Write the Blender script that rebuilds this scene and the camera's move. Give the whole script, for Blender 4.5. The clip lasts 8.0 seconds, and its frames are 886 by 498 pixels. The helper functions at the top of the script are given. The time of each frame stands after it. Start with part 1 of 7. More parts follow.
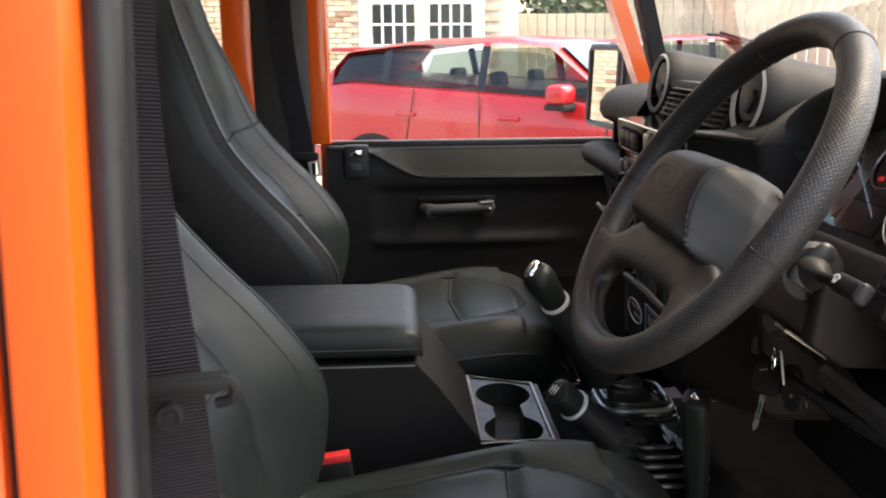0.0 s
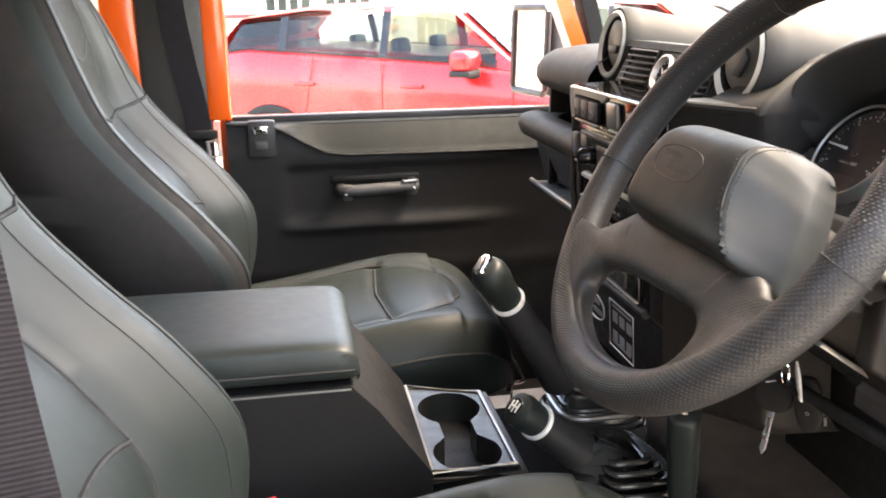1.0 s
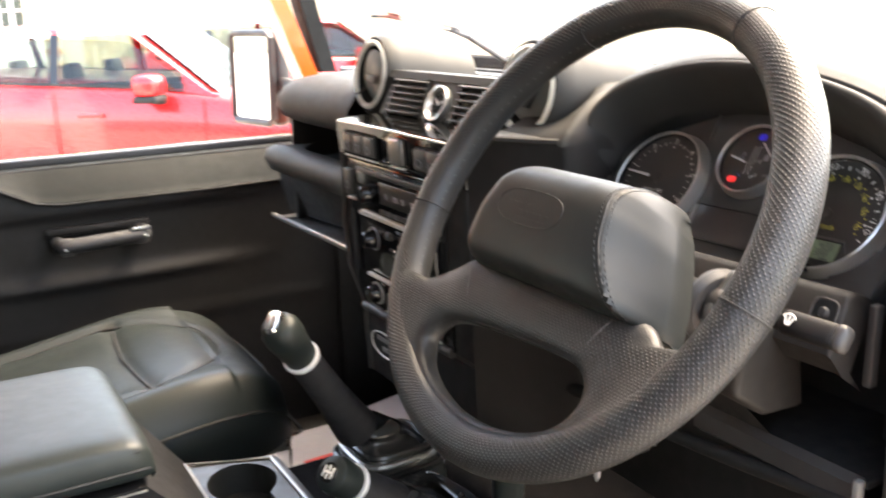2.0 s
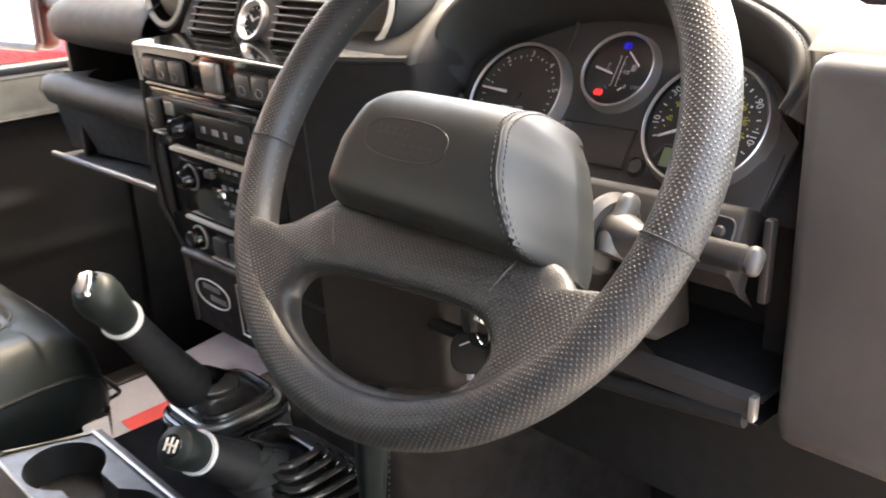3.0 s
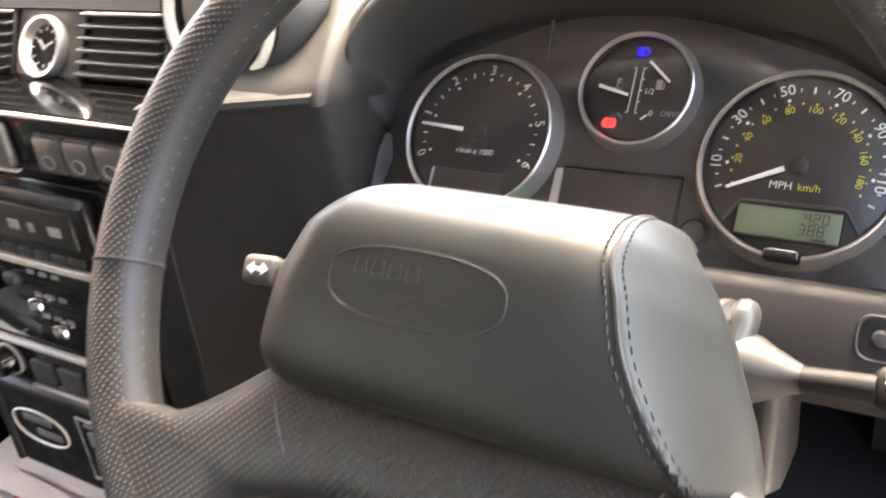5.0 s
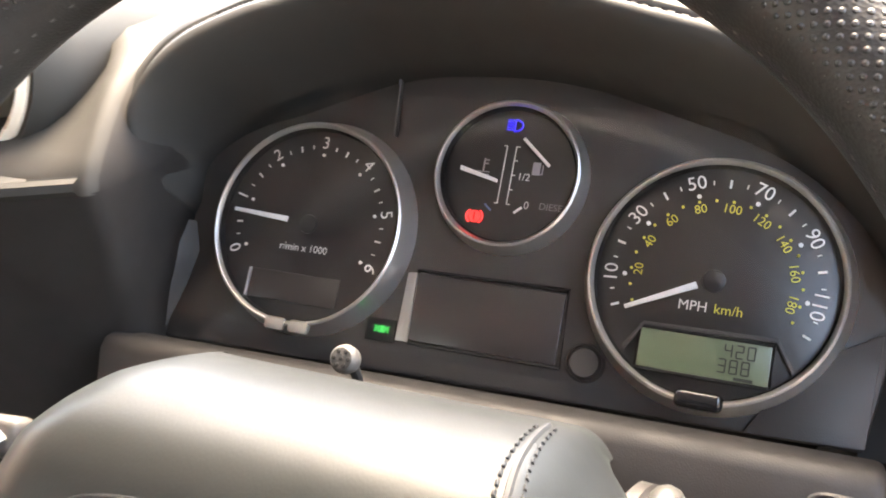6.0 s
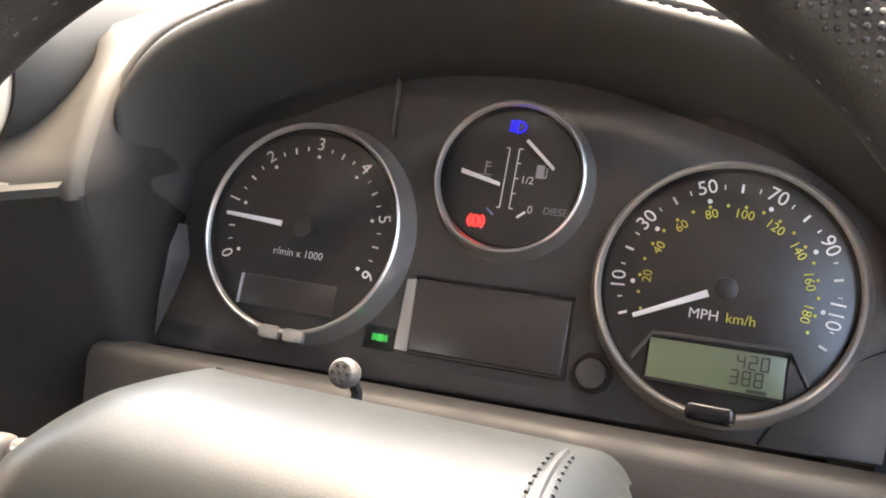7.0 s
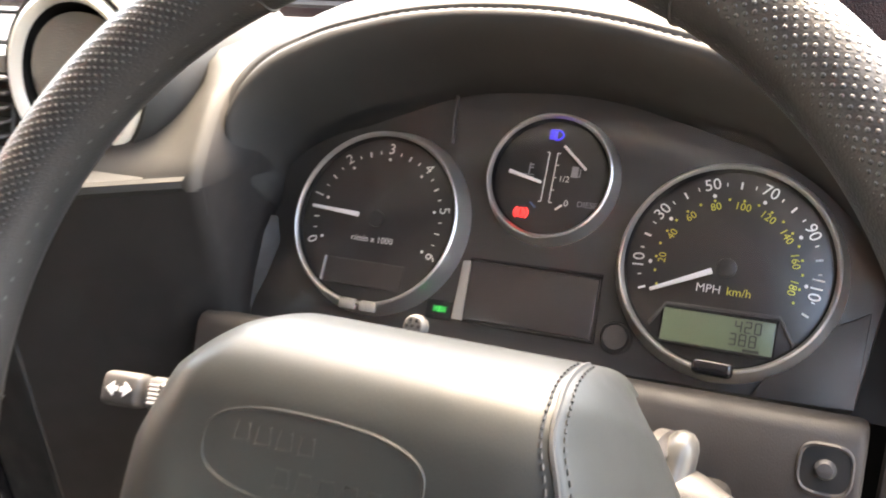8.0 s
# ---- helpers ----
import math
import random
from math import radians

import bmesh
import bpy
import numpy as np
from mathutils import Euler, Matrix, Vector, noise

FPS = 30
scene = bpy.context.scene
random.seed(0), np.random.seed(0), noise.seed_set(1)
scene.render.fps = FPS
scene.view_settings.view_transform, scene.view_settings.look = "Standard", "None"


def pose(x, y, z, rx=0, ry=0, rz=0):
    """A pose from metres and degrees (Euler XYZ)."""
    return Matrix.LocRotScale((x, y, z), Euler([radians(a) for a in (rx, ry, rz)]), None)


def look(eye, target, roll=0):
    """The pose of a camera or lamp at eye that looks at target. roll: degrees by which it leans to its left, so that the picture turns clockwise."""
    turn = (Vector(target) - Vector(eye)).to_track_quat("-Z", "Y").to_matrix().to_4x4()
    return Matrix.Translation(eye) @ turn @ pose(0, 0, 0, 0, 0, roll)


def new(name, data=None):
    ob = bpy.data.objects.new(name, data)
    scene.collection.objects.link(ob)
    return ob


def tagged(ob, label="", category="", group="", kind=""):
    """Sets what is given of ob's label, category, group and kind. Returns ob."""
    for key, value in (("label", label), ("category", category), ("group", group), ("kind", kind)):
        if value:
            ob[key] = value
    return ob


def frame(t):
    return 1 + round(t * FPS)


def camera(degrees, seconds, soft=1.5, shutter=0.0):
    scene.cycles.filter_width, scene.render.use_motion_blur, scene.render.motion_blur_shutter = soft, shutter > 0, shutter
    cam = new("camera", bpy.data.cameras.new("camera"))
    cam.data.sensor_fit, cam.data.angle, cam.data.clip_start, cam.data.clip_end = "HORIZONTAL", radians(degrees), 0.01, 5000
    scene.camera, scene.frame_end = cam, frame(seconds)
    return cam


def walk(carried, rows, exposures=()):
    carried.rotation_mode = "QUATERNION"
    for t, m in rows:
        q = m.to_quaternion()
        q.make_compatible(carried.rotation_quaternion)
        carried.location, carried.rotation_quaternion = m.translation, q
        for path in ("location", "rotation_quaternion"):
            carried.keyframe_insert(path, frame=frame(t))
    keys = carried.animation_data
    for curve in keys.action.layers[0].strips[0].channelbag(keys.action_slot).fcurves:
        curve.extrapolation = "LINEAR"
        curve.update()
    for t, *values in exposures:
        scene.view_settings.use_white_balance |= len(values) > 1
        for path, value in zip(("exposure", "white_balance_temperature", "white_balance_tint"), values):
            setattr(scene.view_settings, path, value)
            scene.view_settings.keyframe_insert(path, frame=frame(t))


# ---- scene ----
cam = camera(52.9, 8.0, 1.8, 0.5)
# seconds, place in metres, then yaw, pitch and roll in degrees
PATH = [
    (0.0, 0.0143, 0.0171, 1.5106, -3.53, -13.44, -0.40),
    (0.5, 0.0132, 0.1441, 1.4975, -5.88, -15.07, -0.35),
    (0.7, 0.0007, 0.1701, 1.4971, -6.39, -15.80, -0.18),
    (1.0, -0.0108, 0.2253, 1.4959, -9.97, -15.53, -0.82),
    (1.2, -0.0414, 0.2405, 1.5044, -10.98, -16.25, -0.97),
    (1.5, -0.0624, 0.2821, 1.5120, -17.05, -14.96, -0.97),
    (1.7, -0.0759, 0.3050, 1.5184, -22.83, -14.84, -1.35),
    (2.0, -0.0894, 0.3389, 1.5143, -30.09, -14.88, -1.54),
    (2.2, -0.0980, 0.3594, 1.5122, -33.43, -16.36, -2.11),
    (3.3, -0.0652, 0.4872, 1.5108, -45.95, -21.63, -2.25),
    (3.5, -0.0387, 0.5246, 1.5061, -46.33, -22.06, -3.04),
    (4.0, -0.0012, 0.6075, 1.5125, -48.98, -23.38, -3.60),
    (4.2, 0.0051, 0.6339, 1.5085, -50.84, -23.37, -3.50),
    (5.3, 0.0866, 0.7038, 1.5210, -59.25, -24.58, -4.98),
    (5.5, 0.1155, 0.7168, 1.5180, -61.26, -24.29, -4.22),
    (6.0, 0.1700, 0.7382, 1.5184, -66.81, -24.63, -2.23),
    (6.5, 0.1845, 0.7493, 1.5169, -67.51, -25.47, -2.14),
    (7.0, 0.1812, 0.7485, 1.5174, -67.65, -25.03, -1.96),
    (7.5, 0.1530, 0.7393, 1.5250, -66.79, -24.16, -2.15),
    (8.0, 0.1072, 0.7246, 1.5347, -64.94, -23.63, -2.34),
]
walk(cam, [(t, pose(x, y, z, 0, 0, yaw) @ pose(0, 0, 0, 90 + pitch) @ pose(0, 0, 0, 0, 0, roll)) for t, x, y, z, yaw, pitch, roll in PATH],
     [(0.0, 2.95, 7850, 9), (0.5, 3.7, 7950, 9), (1.0, 4.5, 8300, 10), (2.0, 4.65, 8350, 9), (3.5, 5.25, 8150, 9), (5.5, 5.7, 8400, 10), (6.5, 5.5, 8450, 10), (8.0, 5.6, 8450, 10)])


# ---- light, sky and exposure ----
world = bpy.data.worlds.new("daylight")
scene.world = world
world.use_nodes = True
_wn = world.node_tree.nodes
_sky = _wn.new("ShaderNodeTexSky")
_sky.sky_type = "NISHITA"
_sky.sun_disc = False
_sky.sun_elevation = radians(61)
_sky.sun_rotation = radians(85)
_sky.air_density = 1.0
_sky.dust_density = 3.0
_sky.ozone_density = 1.0
_bg = _wn["Background"]
_bg.inputs["Strength"].default_value = 0.15
world.node_tree.links.new(_sky.outputs["Color"], _bg.inputs["Color"])

sun = new("sun", bpy.data.lights.new("sun", "SUN"))
sun.data.energy = 0.55
sun.data.angle = radians(42)
sun.data.color = (1.0, 0.96, 0.9)
# a weak, wide sun behind thin cloud, ahead of the vehicle
sun.matrix_world = look((3.4, 1.3, 6.9), (0.2, 1.0, 1.0))

# ---- small helpers for meshes ----
WORLD = {}


def base(name, x, y, z, label="", category="", group="", kind=""):
    """An Empty at a thing's base, under which its parts hang."""
    ob = new(name)
    ob.empty_display_size = 0.05
    ob.matrix_basis = pose(x, y, z)
    WORLD[ob] = ob.matrix_basis.copy()
    return tagged(ob, label, category, group, kind)


def link(name, bm, material, smooth=38):
    me = bpy.data.meshes.new(name)
    bm.normal_update()
    lim = radians(smooth)
    for e in bm.edges:
        e.smooth = not (len(e.link_faces) == 2 and e.calc_face_angle(0.0) > lim)
    for f in bm.faces:
        f.smooth = True
    bm.to_mesh(me)
    bm.free()
    for m in (material if isinstance(material, (list, tuple)) else [material]):
        me.materials.append(m)
    ob = new(name, me)
    WORLD[ob] = Matrix.Identity(4)
    return ob


def part(name, bm, material, parent, label="", smooth=38, kind=""):
    ob = link(name, bm, material, smooth)
    ob.parent = parent
    ob.matrix_parent_inverse = WORLD[parent].inverted()
    return tagged(ob, label, kind=kind)


def thing(name, bm, material, label="", category="", group="", kind="", smooth=38):
    return tagged(link(name, bm, material, smooth), label, category, group, kind)


def clear(bm):
    bmesh.ops.remove_doubles(bm, verts=bm.verts, dist=1e-6)
    bmesh.ops.recalc_face_normals(bm, faces=bm.faces)
    return bm


def join(*bms):
    """One bmesh out of several."""
    out = bms[0]
    for b in bms[1:]:
        me = bpy.data.meshes.new("tmp")
        b.to_mesh(me)
        b.free()
        out.from_mesh(me)
        bpy.data.meshes.remove(me)
    return out


def grid(rows, closed=False, caps=False, uv=True):
    """A skin over rows of points; closed joins each row's end to its start; caps shut the two ends. UVs run in metres."""
    bm = bmesh.new()
    vs = [[bm.verts.new(p) for p in r] for r in rows]
    lay = bm.loops.layers.uv.new("uv") if uv else None
    n = len(rows[0])
    m = n if closed else n - 1
    ua = [0.0]
    for i in range(1, len(rows)):
        ua.append(ua[-1] + (Vector(rows[i][n // 3]) - Vector(rows[i - 1][n // 3])).length)
    va = [0.0]
    mid = rows[len(rows) // 2]
    for j in range(1, n + 1):
        va.append(va[-1] + (Vector(mid[j % n]) - Vector(mid[j - 1])).length)
    for i in range(len(rows) - 1):
        for j in range(m):
            q = [(i, j), (i, j + 1), (i + 1, j + 1), (i + 1, j)]
            vv = [vs[a][b % n] for a, b in q]
            if len(set(vv)) < 4:
                continue
            f = bm.faces.new(vv)
            if lay:
                for lp, (a, b) in zip(f.loops, q):
                    lp[lay].uv = (ua[a], va[b])
    if caps:
        for r in (vs[0], vs[-1]):
            bm.faces.new(r)
    bmesh.ops.recalc_face_normals(bm, faces=bm.faces)
    return bm


def ring(rows):
    """A skin that is closed both ways, such as a steering wheel's rim."""
    return grid([*rows, rows[0]], closed=True)


def box(cx, cy, cz, sx, sy, sz, r=0.0, seg=2):
    bm = bmesh.new()
    bmesh.ops.create_cube(bm, size=1)
    bmesh.ops.scale(bm, vec=(sx, sy, sz), verts=bm.verts)
    if r > 0:
        r = min(r, 0.49 * min(sx, sy, sz))
        bmesh.ops.bevel(bm, geom=list(bm.edges), offset=r, segments=seg, profile=0.5, affect="EDGES")
    bmesh.ops.translate(bm, vec=(cx, cy, cz), verts=bm.verts)
    return bm


def span(x0, x1, y0, y1, z0, z1, r=0.0, seg=2):
    return box((x0 + x1) / 2, (y0 + y1) / 2, (z0 + z1) / 2, abs(x1 - x0), abs(y1 - y0), abs(z1 - z0), r, seg)


def lathe(profile, seg=40, shut=False):
    """Turns (radius, height) pairs round the z axis."""
    rows = []
    for r, h in profile:
        rows.append([(r * math.cos(2 * math.pi * k / seg), r * math.sin(2 * math.pi * k / seg), h) for k in range(seg)])
    if shut:
        rows.append(rows[0])
    bm = grid(rows, closed=True, uv=False)
    if not shut:
        for r, h in (profile[0], profile[-1]):
            if r < 1e-6:
                continue
    return clear(bm)


def disc(r, h, seg=40, bev=0.0):
    """A shut cylinder from 0 to h on the z axis with a rounded top rim."""
    b = bev or 0.08 * min(r, h)
    return lathe([(0, 0), (r, 0), (r, h - b), (r - 0.3 * b, h - 0.3 * b), (r - b, h), (0, h)], seg)


def tube(points, r, seg=10, closed=False, caps=True):
    """A round rod along points; r may be a list."""
    pts = [Vector(p) for p in points]
    n = len(pts)
    rr = r if isinstance(r, (list, tuple)) else [r] * n
    rows = []
    last = None
    for i, p in enumerate(pts):
        a = pts[(i + 1) % n] if (closed or i < n - 1) else p
        b = pts[i - 1] if (closed or i > 0) else p
        d = (a - b).normalized()
        if last is None:
            side = d.cross(Vector((0, 0, 1)))
            if side.length < 1e-3:
                side = d.cross(Vector((1, 0, 0)))
        else:
            side = last - d * last.dot(d)
        side.normalize()
        last = side
        up = side.cross(d)
        rows.append([p + rr[i] * (math.cos(2 * math.pi * k / seg) * side + math.sin(2 * math.pi * k / seg) * up) for k in range(seg)])
    if closed:
        return ring(rows)
    return grid(rows, closed=True, caps=caps)


def prism(pts, z0, z1, r=0.0, seg=2):
    """A flat outline pulled up from z0 to z1, with its edges rounded."""
    bm = bmesh.new()
    f = bm.faces.new([bm.verts.new((x, y, z0)) for x, y in pts])
    out = bmesh.ops.extrude_face_region(bm, geom=[f])
    bmesh.ops.translate(bm, vec=(0, 0, z1 - z0), verts=[v for v in out["geom"] if isinstance(v, bmesh.types.BMVert)])
    bmesh.ops.recalc_face_normals(bm, faces=bm.faces)
    if r > 0:
        es = [e for e in bm.edges if len(e.link_faces) == 2 and e.calc_face_angle(0.0) > radians(35)]
        bmesh.ops.bevel(bm, geom=es, offset=r, segments=seg, profile=0.5, affect="EDGES")
    return bm


def at(bm, m):
    bm.transform(m)
    return bm


def spline(pts, n):
    """n points on a smooth line through pts (of any dimension)."""
    P = np.array(pts, float)
    P = np.vstack([2 * P[0] - P[1], P, 2 * P[-1] - P[-2]])
    out = []
    for s in np.linspace(0, len(pts) - 1, n):
        i = min(int(s), len(pts) - 2)
        t = s - i
        a, b, c, d = P[i:i + 4]
        out.append(tuple(0.5 * ((2 * b) + (c - a) * t + (2 * a - 5 * b + 4 * c - d) * t * t + (3 * b - a - 3 * c + d) * t ** 3)))
    return out


def lettering(words, size, m, depth=0.0):
    """A bmesh of flat letters, centred, in the plane of m (x to the right, y up, z towards the reader)."""
    cu = bpy.data.curves.new("letters", "FONT")
    cu.body, cu.size, cu.align_x, cu.align_y, cu.extrude, cu.resolution_u = words, size, "CENTER", "CENTER", depth, 3
    ob = bpy.data.objects.new("letters", cu)
    scene.collection.objects.link(ob)
    me = bpy.data.meshes.new_from_object(ob.evaluated_get(bpy.context.evaluated_depsgraph_get()))
    bm = bmesh.new()
    bm.from_mesh(me)
    bpy.data.objects.remove(ob)
    bpy.data.curves.remove(cu)
    bpy.data.meshes.remove(me)
    return at(bm, m)


def tilted(x, y, z, degrees):
    """The pose of a plate that faces the driver: x to the right, y up, z towards the reader, leaning back by degrees."""
    a = radians(degrees)
    m = Matrix(((0, math.sin(a), -math.cos(a), x), (-1, 0, 0, y), (0, math.cos(a), math.sin(a), z), (0, 0, 0, 1)))
    return m


# ---- materials ----
def nodes_of(name):
    mat = bpy.data.materials.new(name)
    mat.use_nodes = True
    nt = mat.node_tree
    return mat, nt, nt.nodes["Principled BSDF"]


def surface(name, colour, rough=0.5, metal=0.0, grain=0.0, grain_scale=600.0, vary=0.15, vary_scale=9.0, spec=0.5, coat=0.0, wear=0.1, sheen=0.0):
    """A plain surface with variation at two scales: broad stains in colour and gloss, and fine relief."""
    mat, nt, bsdf = nodes_of(name)
    tc = nt.nodes.new("ShaderNodeTexCoord")
    n1 = nt.nodes.new("ShaderNodeTexNoise")
    n1.inputs["Scale"].default_value = vary_scale
    n1.inputs["Detail"].default_value = 5
    nt.links.new(tc.outputs["Object"], n1.inputs["Vector"])
    ramp = nt.nodes.new("ShaderNodeMapRange")
    ramp.inputs["From Min"].default_value, ramp.inputs["From Max"].default_value = 0.3, 0.7
    ramp.inputs["To Min"].default_value, ramp.inputs["To Max"].default_value = 1 - vary, 1 + vary
    nt.links.new(n1.outputs["Fac"], ramp.inputs["Value"])
    mul = nt.nodes.new("ShaderNodeVectorMath")
    mul.operation = "SCALE"
    mul.inputs[0].default_value = colour
    nt.links.new(ramp.outputs["Result"], mul.inputs["Scale"])
    nt.links.new(mul.outputs["Vector"], bsdf.inputs["Base Color"])
    n2 = nt.nodes.new("ShaderNodeTexNoise")
    n2.inputs["Scale"].default_value = vary_scale * 7
    n2.inputs["Detail"].default_value = 4
    nt.links.new(tc.outputs["Object"], n2.inputs["Vector"])
    rr = nt.nodes.new("ShaderNodeMapRange")
    rr.inputs["From Min"].default_value, rr.inputs["From Max"].default_value = 0.3, 0.7
    rr.inputs["To Min"].default_value, rr.inputs["To Max"].default_value = max(0.02, rough - wear), min(1, rough + wear)
    nt.links.new(n2.outputs["Fac"], rr.inputs["Value"])
    nt.links.new(rr.outputs["Result"], bsdf.inputs["Roughness"])
    bsdf.inputs["Metallic"].default_value = metal
    bsdf.inputs["Specular IOR Level"].default_value = spec
    bsdf.inputs["Coat Weight"].default_value = coat
    bsdf.inputs["Coat Roughness"].default_value = 0.06
    bsdf.inputs["Sheen Weight"].default_value = sheen
    if grain > 0:
        g = nt.nodes.new("ShaderNodeTexVoronoi")
        g.inputs["Scale"].default_value = grain_scale
        nt.links.new(tc.outputs["Object"], g.inputs["Vector"])
        bp = nt.nodes.new("ShaderNodeBump")
        bp.inputs["Strength"].default_value = grain
        bp.inputs["Distance"].default_value = 0.0006
        nt.links.new(g.outputs["Distance"], bp.inputs["Height"])
        nt.links.new(bp.outputs["Normal"], bsdf.inputs["Normal"])
    return mat


def maths(nt, op, a, b=None):
    n = nt.nodes.new("ShaderNodeMath")
    n.operation = op
    for k, v in ((0, a), (1, b)):
        if v is None:
            continue
        if isinstance(v, (int, float)):
            n.inputs[k].default_value = v
        else:
            nt.links.new(v, n.inputs[k])
    return n.outputs[0]


def perforated(name, colour, rough, pitch=0.0040):
    """Leather with rows of holes drawn as pale studs laid along the skin's UVs."""
    mat = surface(name, colour, rough, grain=0.25, grain_scale=900, wear=0.06, spec=0.4)
    nt = mat.node_tree
    bsdf = nt.nodes["Principled BSDF"]
    uv = nt.nodes.new("ShaderNodeUVMap")
    sep = nt.nodes.new("ShaderNodeSeparateXYZ")
    nt.links.new(uv.outputs["UV"], sep.inputs["Vector"])
    u = maths(nt, "DIVIDE", sep.outputs["X"], pitch)
    v = maths(nt, "DIVIDE", sep.outputs["Y"], pitch)
    a = maths(nt, "SUBTRACT", maths(nt, "FRACT", maths(nt, "ADD", u, v)), 0.5)
    b = maths(nt, "SUBTRACT", maths(nt, "FRACT", maths(nt, "SUBTRACT", u, v)), 0.5)
    d = maths(nt, "SQRT", maths(nt, "ADD", maths(nt, "MULTIPLY", a, a), maths(nt, "MULTIPLY", b, b)))
    hole = nt.nodes.new("ShaderNodeMapRange")
    hole.inputs["From Min"].default_value, hole.inputs["From Max"].default_value = 0.13, 0.30
    # plain leather where the skin is pulled round an edge
    plain = nt.nodes.new("ShaderNodeAttribute")
    plain.attribute_name = "plain"
    nt.links.new(maths(nt, "ADD", d, plain.outputs["Fac"]), hole.inputs["Value"])
    bp = nt.nodes.new("ShaderNodeBump")
    bp.inputs["Strength"].default_value = 0.9
    bp.inputs["Distance"].default_value = 0.0009
    bp.invert = True
    nt.links.new(hole.outputs["Result"], bp.inputs["Height"])
    old = next((l for l in nt.links if l.to_socket == bsdf.inputs["Normal"]), None)
    if old:
        nt.links.new(old.from_socket, bp.inputs["Normal"])
    nt.links.new(bp.outputs["Normal"], bsdf.inputs["Normal"])
    # the raised dots are painted lighter, as light caught at each hole's edge
    tint = nt.nodes.new("ShaderNodeVectorMath")
    tint.operation = "SCALE"
    nt.links.new(bsdf.inputs["Base Color"].links[0].from_socket, tint.inputs[0])
    nt.links.new(maths(nt, "ADD", maths(nt, "MULTIPLY", hole.outputs["Result"], -1.3), 2.2), tint.inputs["Scale"])
    nt.links.new(tint.outputs["Vector"], bsdf.inputs["Base Color"])
    return mat


def ribbed(name, colour, rough, pitch=0.0014, axis="Z"):
    """Woven webbing with fine cross ribs."""
    mat = surface(name, colour, rough, vary=0.1, spec=0.2)
    nt = mat.node_tree
    bsdf = nt.nodes["Principled BSDF"]
    uv = nt.nodes.new("ShaderNodeUVMap")
    sep = nt.nodes.new("ShaderNodeSeparateXYZ")
    nt.links.new(uv.outputs["UV"], sep.inputs["Vector"])
    w = maths(nt, "SINE", maths(nt, "MULTIPLY", sep.outputs["X"], 2 * math.pi / pitch))
    bp = nt.nodes.new("ShaderNodeBump")
    bp.inputs["Strength"].default_value = 0.9
    bp.inputs["Distance"].default_value = 0.0008
    nt.links.new(w, bp.inputs["Height"])
    nt.links.new(bp.outputs["Normal"], bsdf.inputs["Normal"])
    return mat


def glow(name, colour, strength):
    mat, nt, bsdf = nodes_of(name)
    bsdf.inputs["Base Color"].default_value = (*[0.2 * c for c in colour], 1)
    bsdf.inputs["Emission Color"].default_value = (*colour, 1)
    bsdf.inputs["Emission Strength"].default_value = strength
    return mat


def glass(name, gloss=1.0):
    """A thin clear pane: it lets light straight through and mirrors by Fresnel's law."""
    mat = bpy.data.materials.new(name)
    mat.use_nodes = True
    nt = mat.node_tree
    nt.nodes.clear()
    out = nt.nodes.new("ShaderNodeOutputMaterial")
    mix = nt.nodes.new("ShaderNodeMixShader")
    tr = nt.nodes.new("ShaderNodeBsdfTransparent")
    gl = nt.nodes.new("ShaderNodeBsdfGlossy")
    gl.inputs["Roughness"].default_value = 0.01
    fr = nt.nodes.new("ShaderNodeFresnel")
    fr.inputs["IOR"].default_value = 1.45
    nt.links.new(maths(nt, "MULTIPLY", fr.outputs["Fac"], gloss), mix.inputs["Fac"])
    nt.links.new(tr.outputs["BSDF"], mix.inputs[1])
    nt.links.new(gl.outputs["BSDF"], mix.inputs[2])
    nt.links.new(mix.outputs["Shader"], out.inputs["Surface"])
    return mat


# the teal in this black leather's colour stands in for reflected sky
LEATHER = surface("black_leather", (0.0140, 0.0182, 0.0172), 0.46, spec=0.30, grain=0.08, grain_scale=900, wear=0.03, vary=0.1)
LEATHER_GREY = surface("charcoal_pad_leather", (0.0154, 0.0168, 0.0157), 0.48, spec=0.29, grain=0.035, grain_scale=1300, wear=0.05, vary=0.08)
PERF = perforated("perforated_black_leather", (0.0215, 0.0210, 0.0206), 0.44)
PLASTIC = surface("grained_black_plastic", (0.024, 0.022, 0.0215), 0.52, grain=0.14, grain_scale=1500, wear=0.08, vary=0.1)
PLASTIC_GREY = surface("grained_charcoal_plastic", (0.047, 0.045, 0.0435), 0.52, grain=0.16, grain_scale=1400, wear=0.08, vary=0.1)
DASH = surface("soft_charcoal_dash_skin", (0.0300, 0.0294, 0.0280), 0.60, spec=0.14, grain=0.05, grain_scale=1500, wear=0.05, vary=0.1)
MATT = surface("matt_black", (0.012, 0.012, 0.012), 0.7, vary=0.2, spec=0.2)
FACE = surface("dial_black", (0.014, 0.013, 0.013), 0.35, vary=0.1, wear=0.03)
GLOSS = surface("piano_black", (0.008, 0.008, 0.009), 0.12, spec=0.3, coat=0.15, wear=0.03)
SILVER = surface("brushed_silver", (0.70, 0.67, 0.60), 0.40, metal=0.1, wear=0.08, vary=0.08)
CHROME = surface("chrome", (0.8, 0.8, 0.8), 0.1, metal=1.0, wear=0.04, vary=0.03)
SATIN = surface("satin_grey_paint", (0.32, 0.31, 0.29), 0.35, metal=0.6, wear=0.06, vary=0.08)
WHITE = surface("white_print", (0.75, 0.75, 0.73), 0.5, vary=0.03)
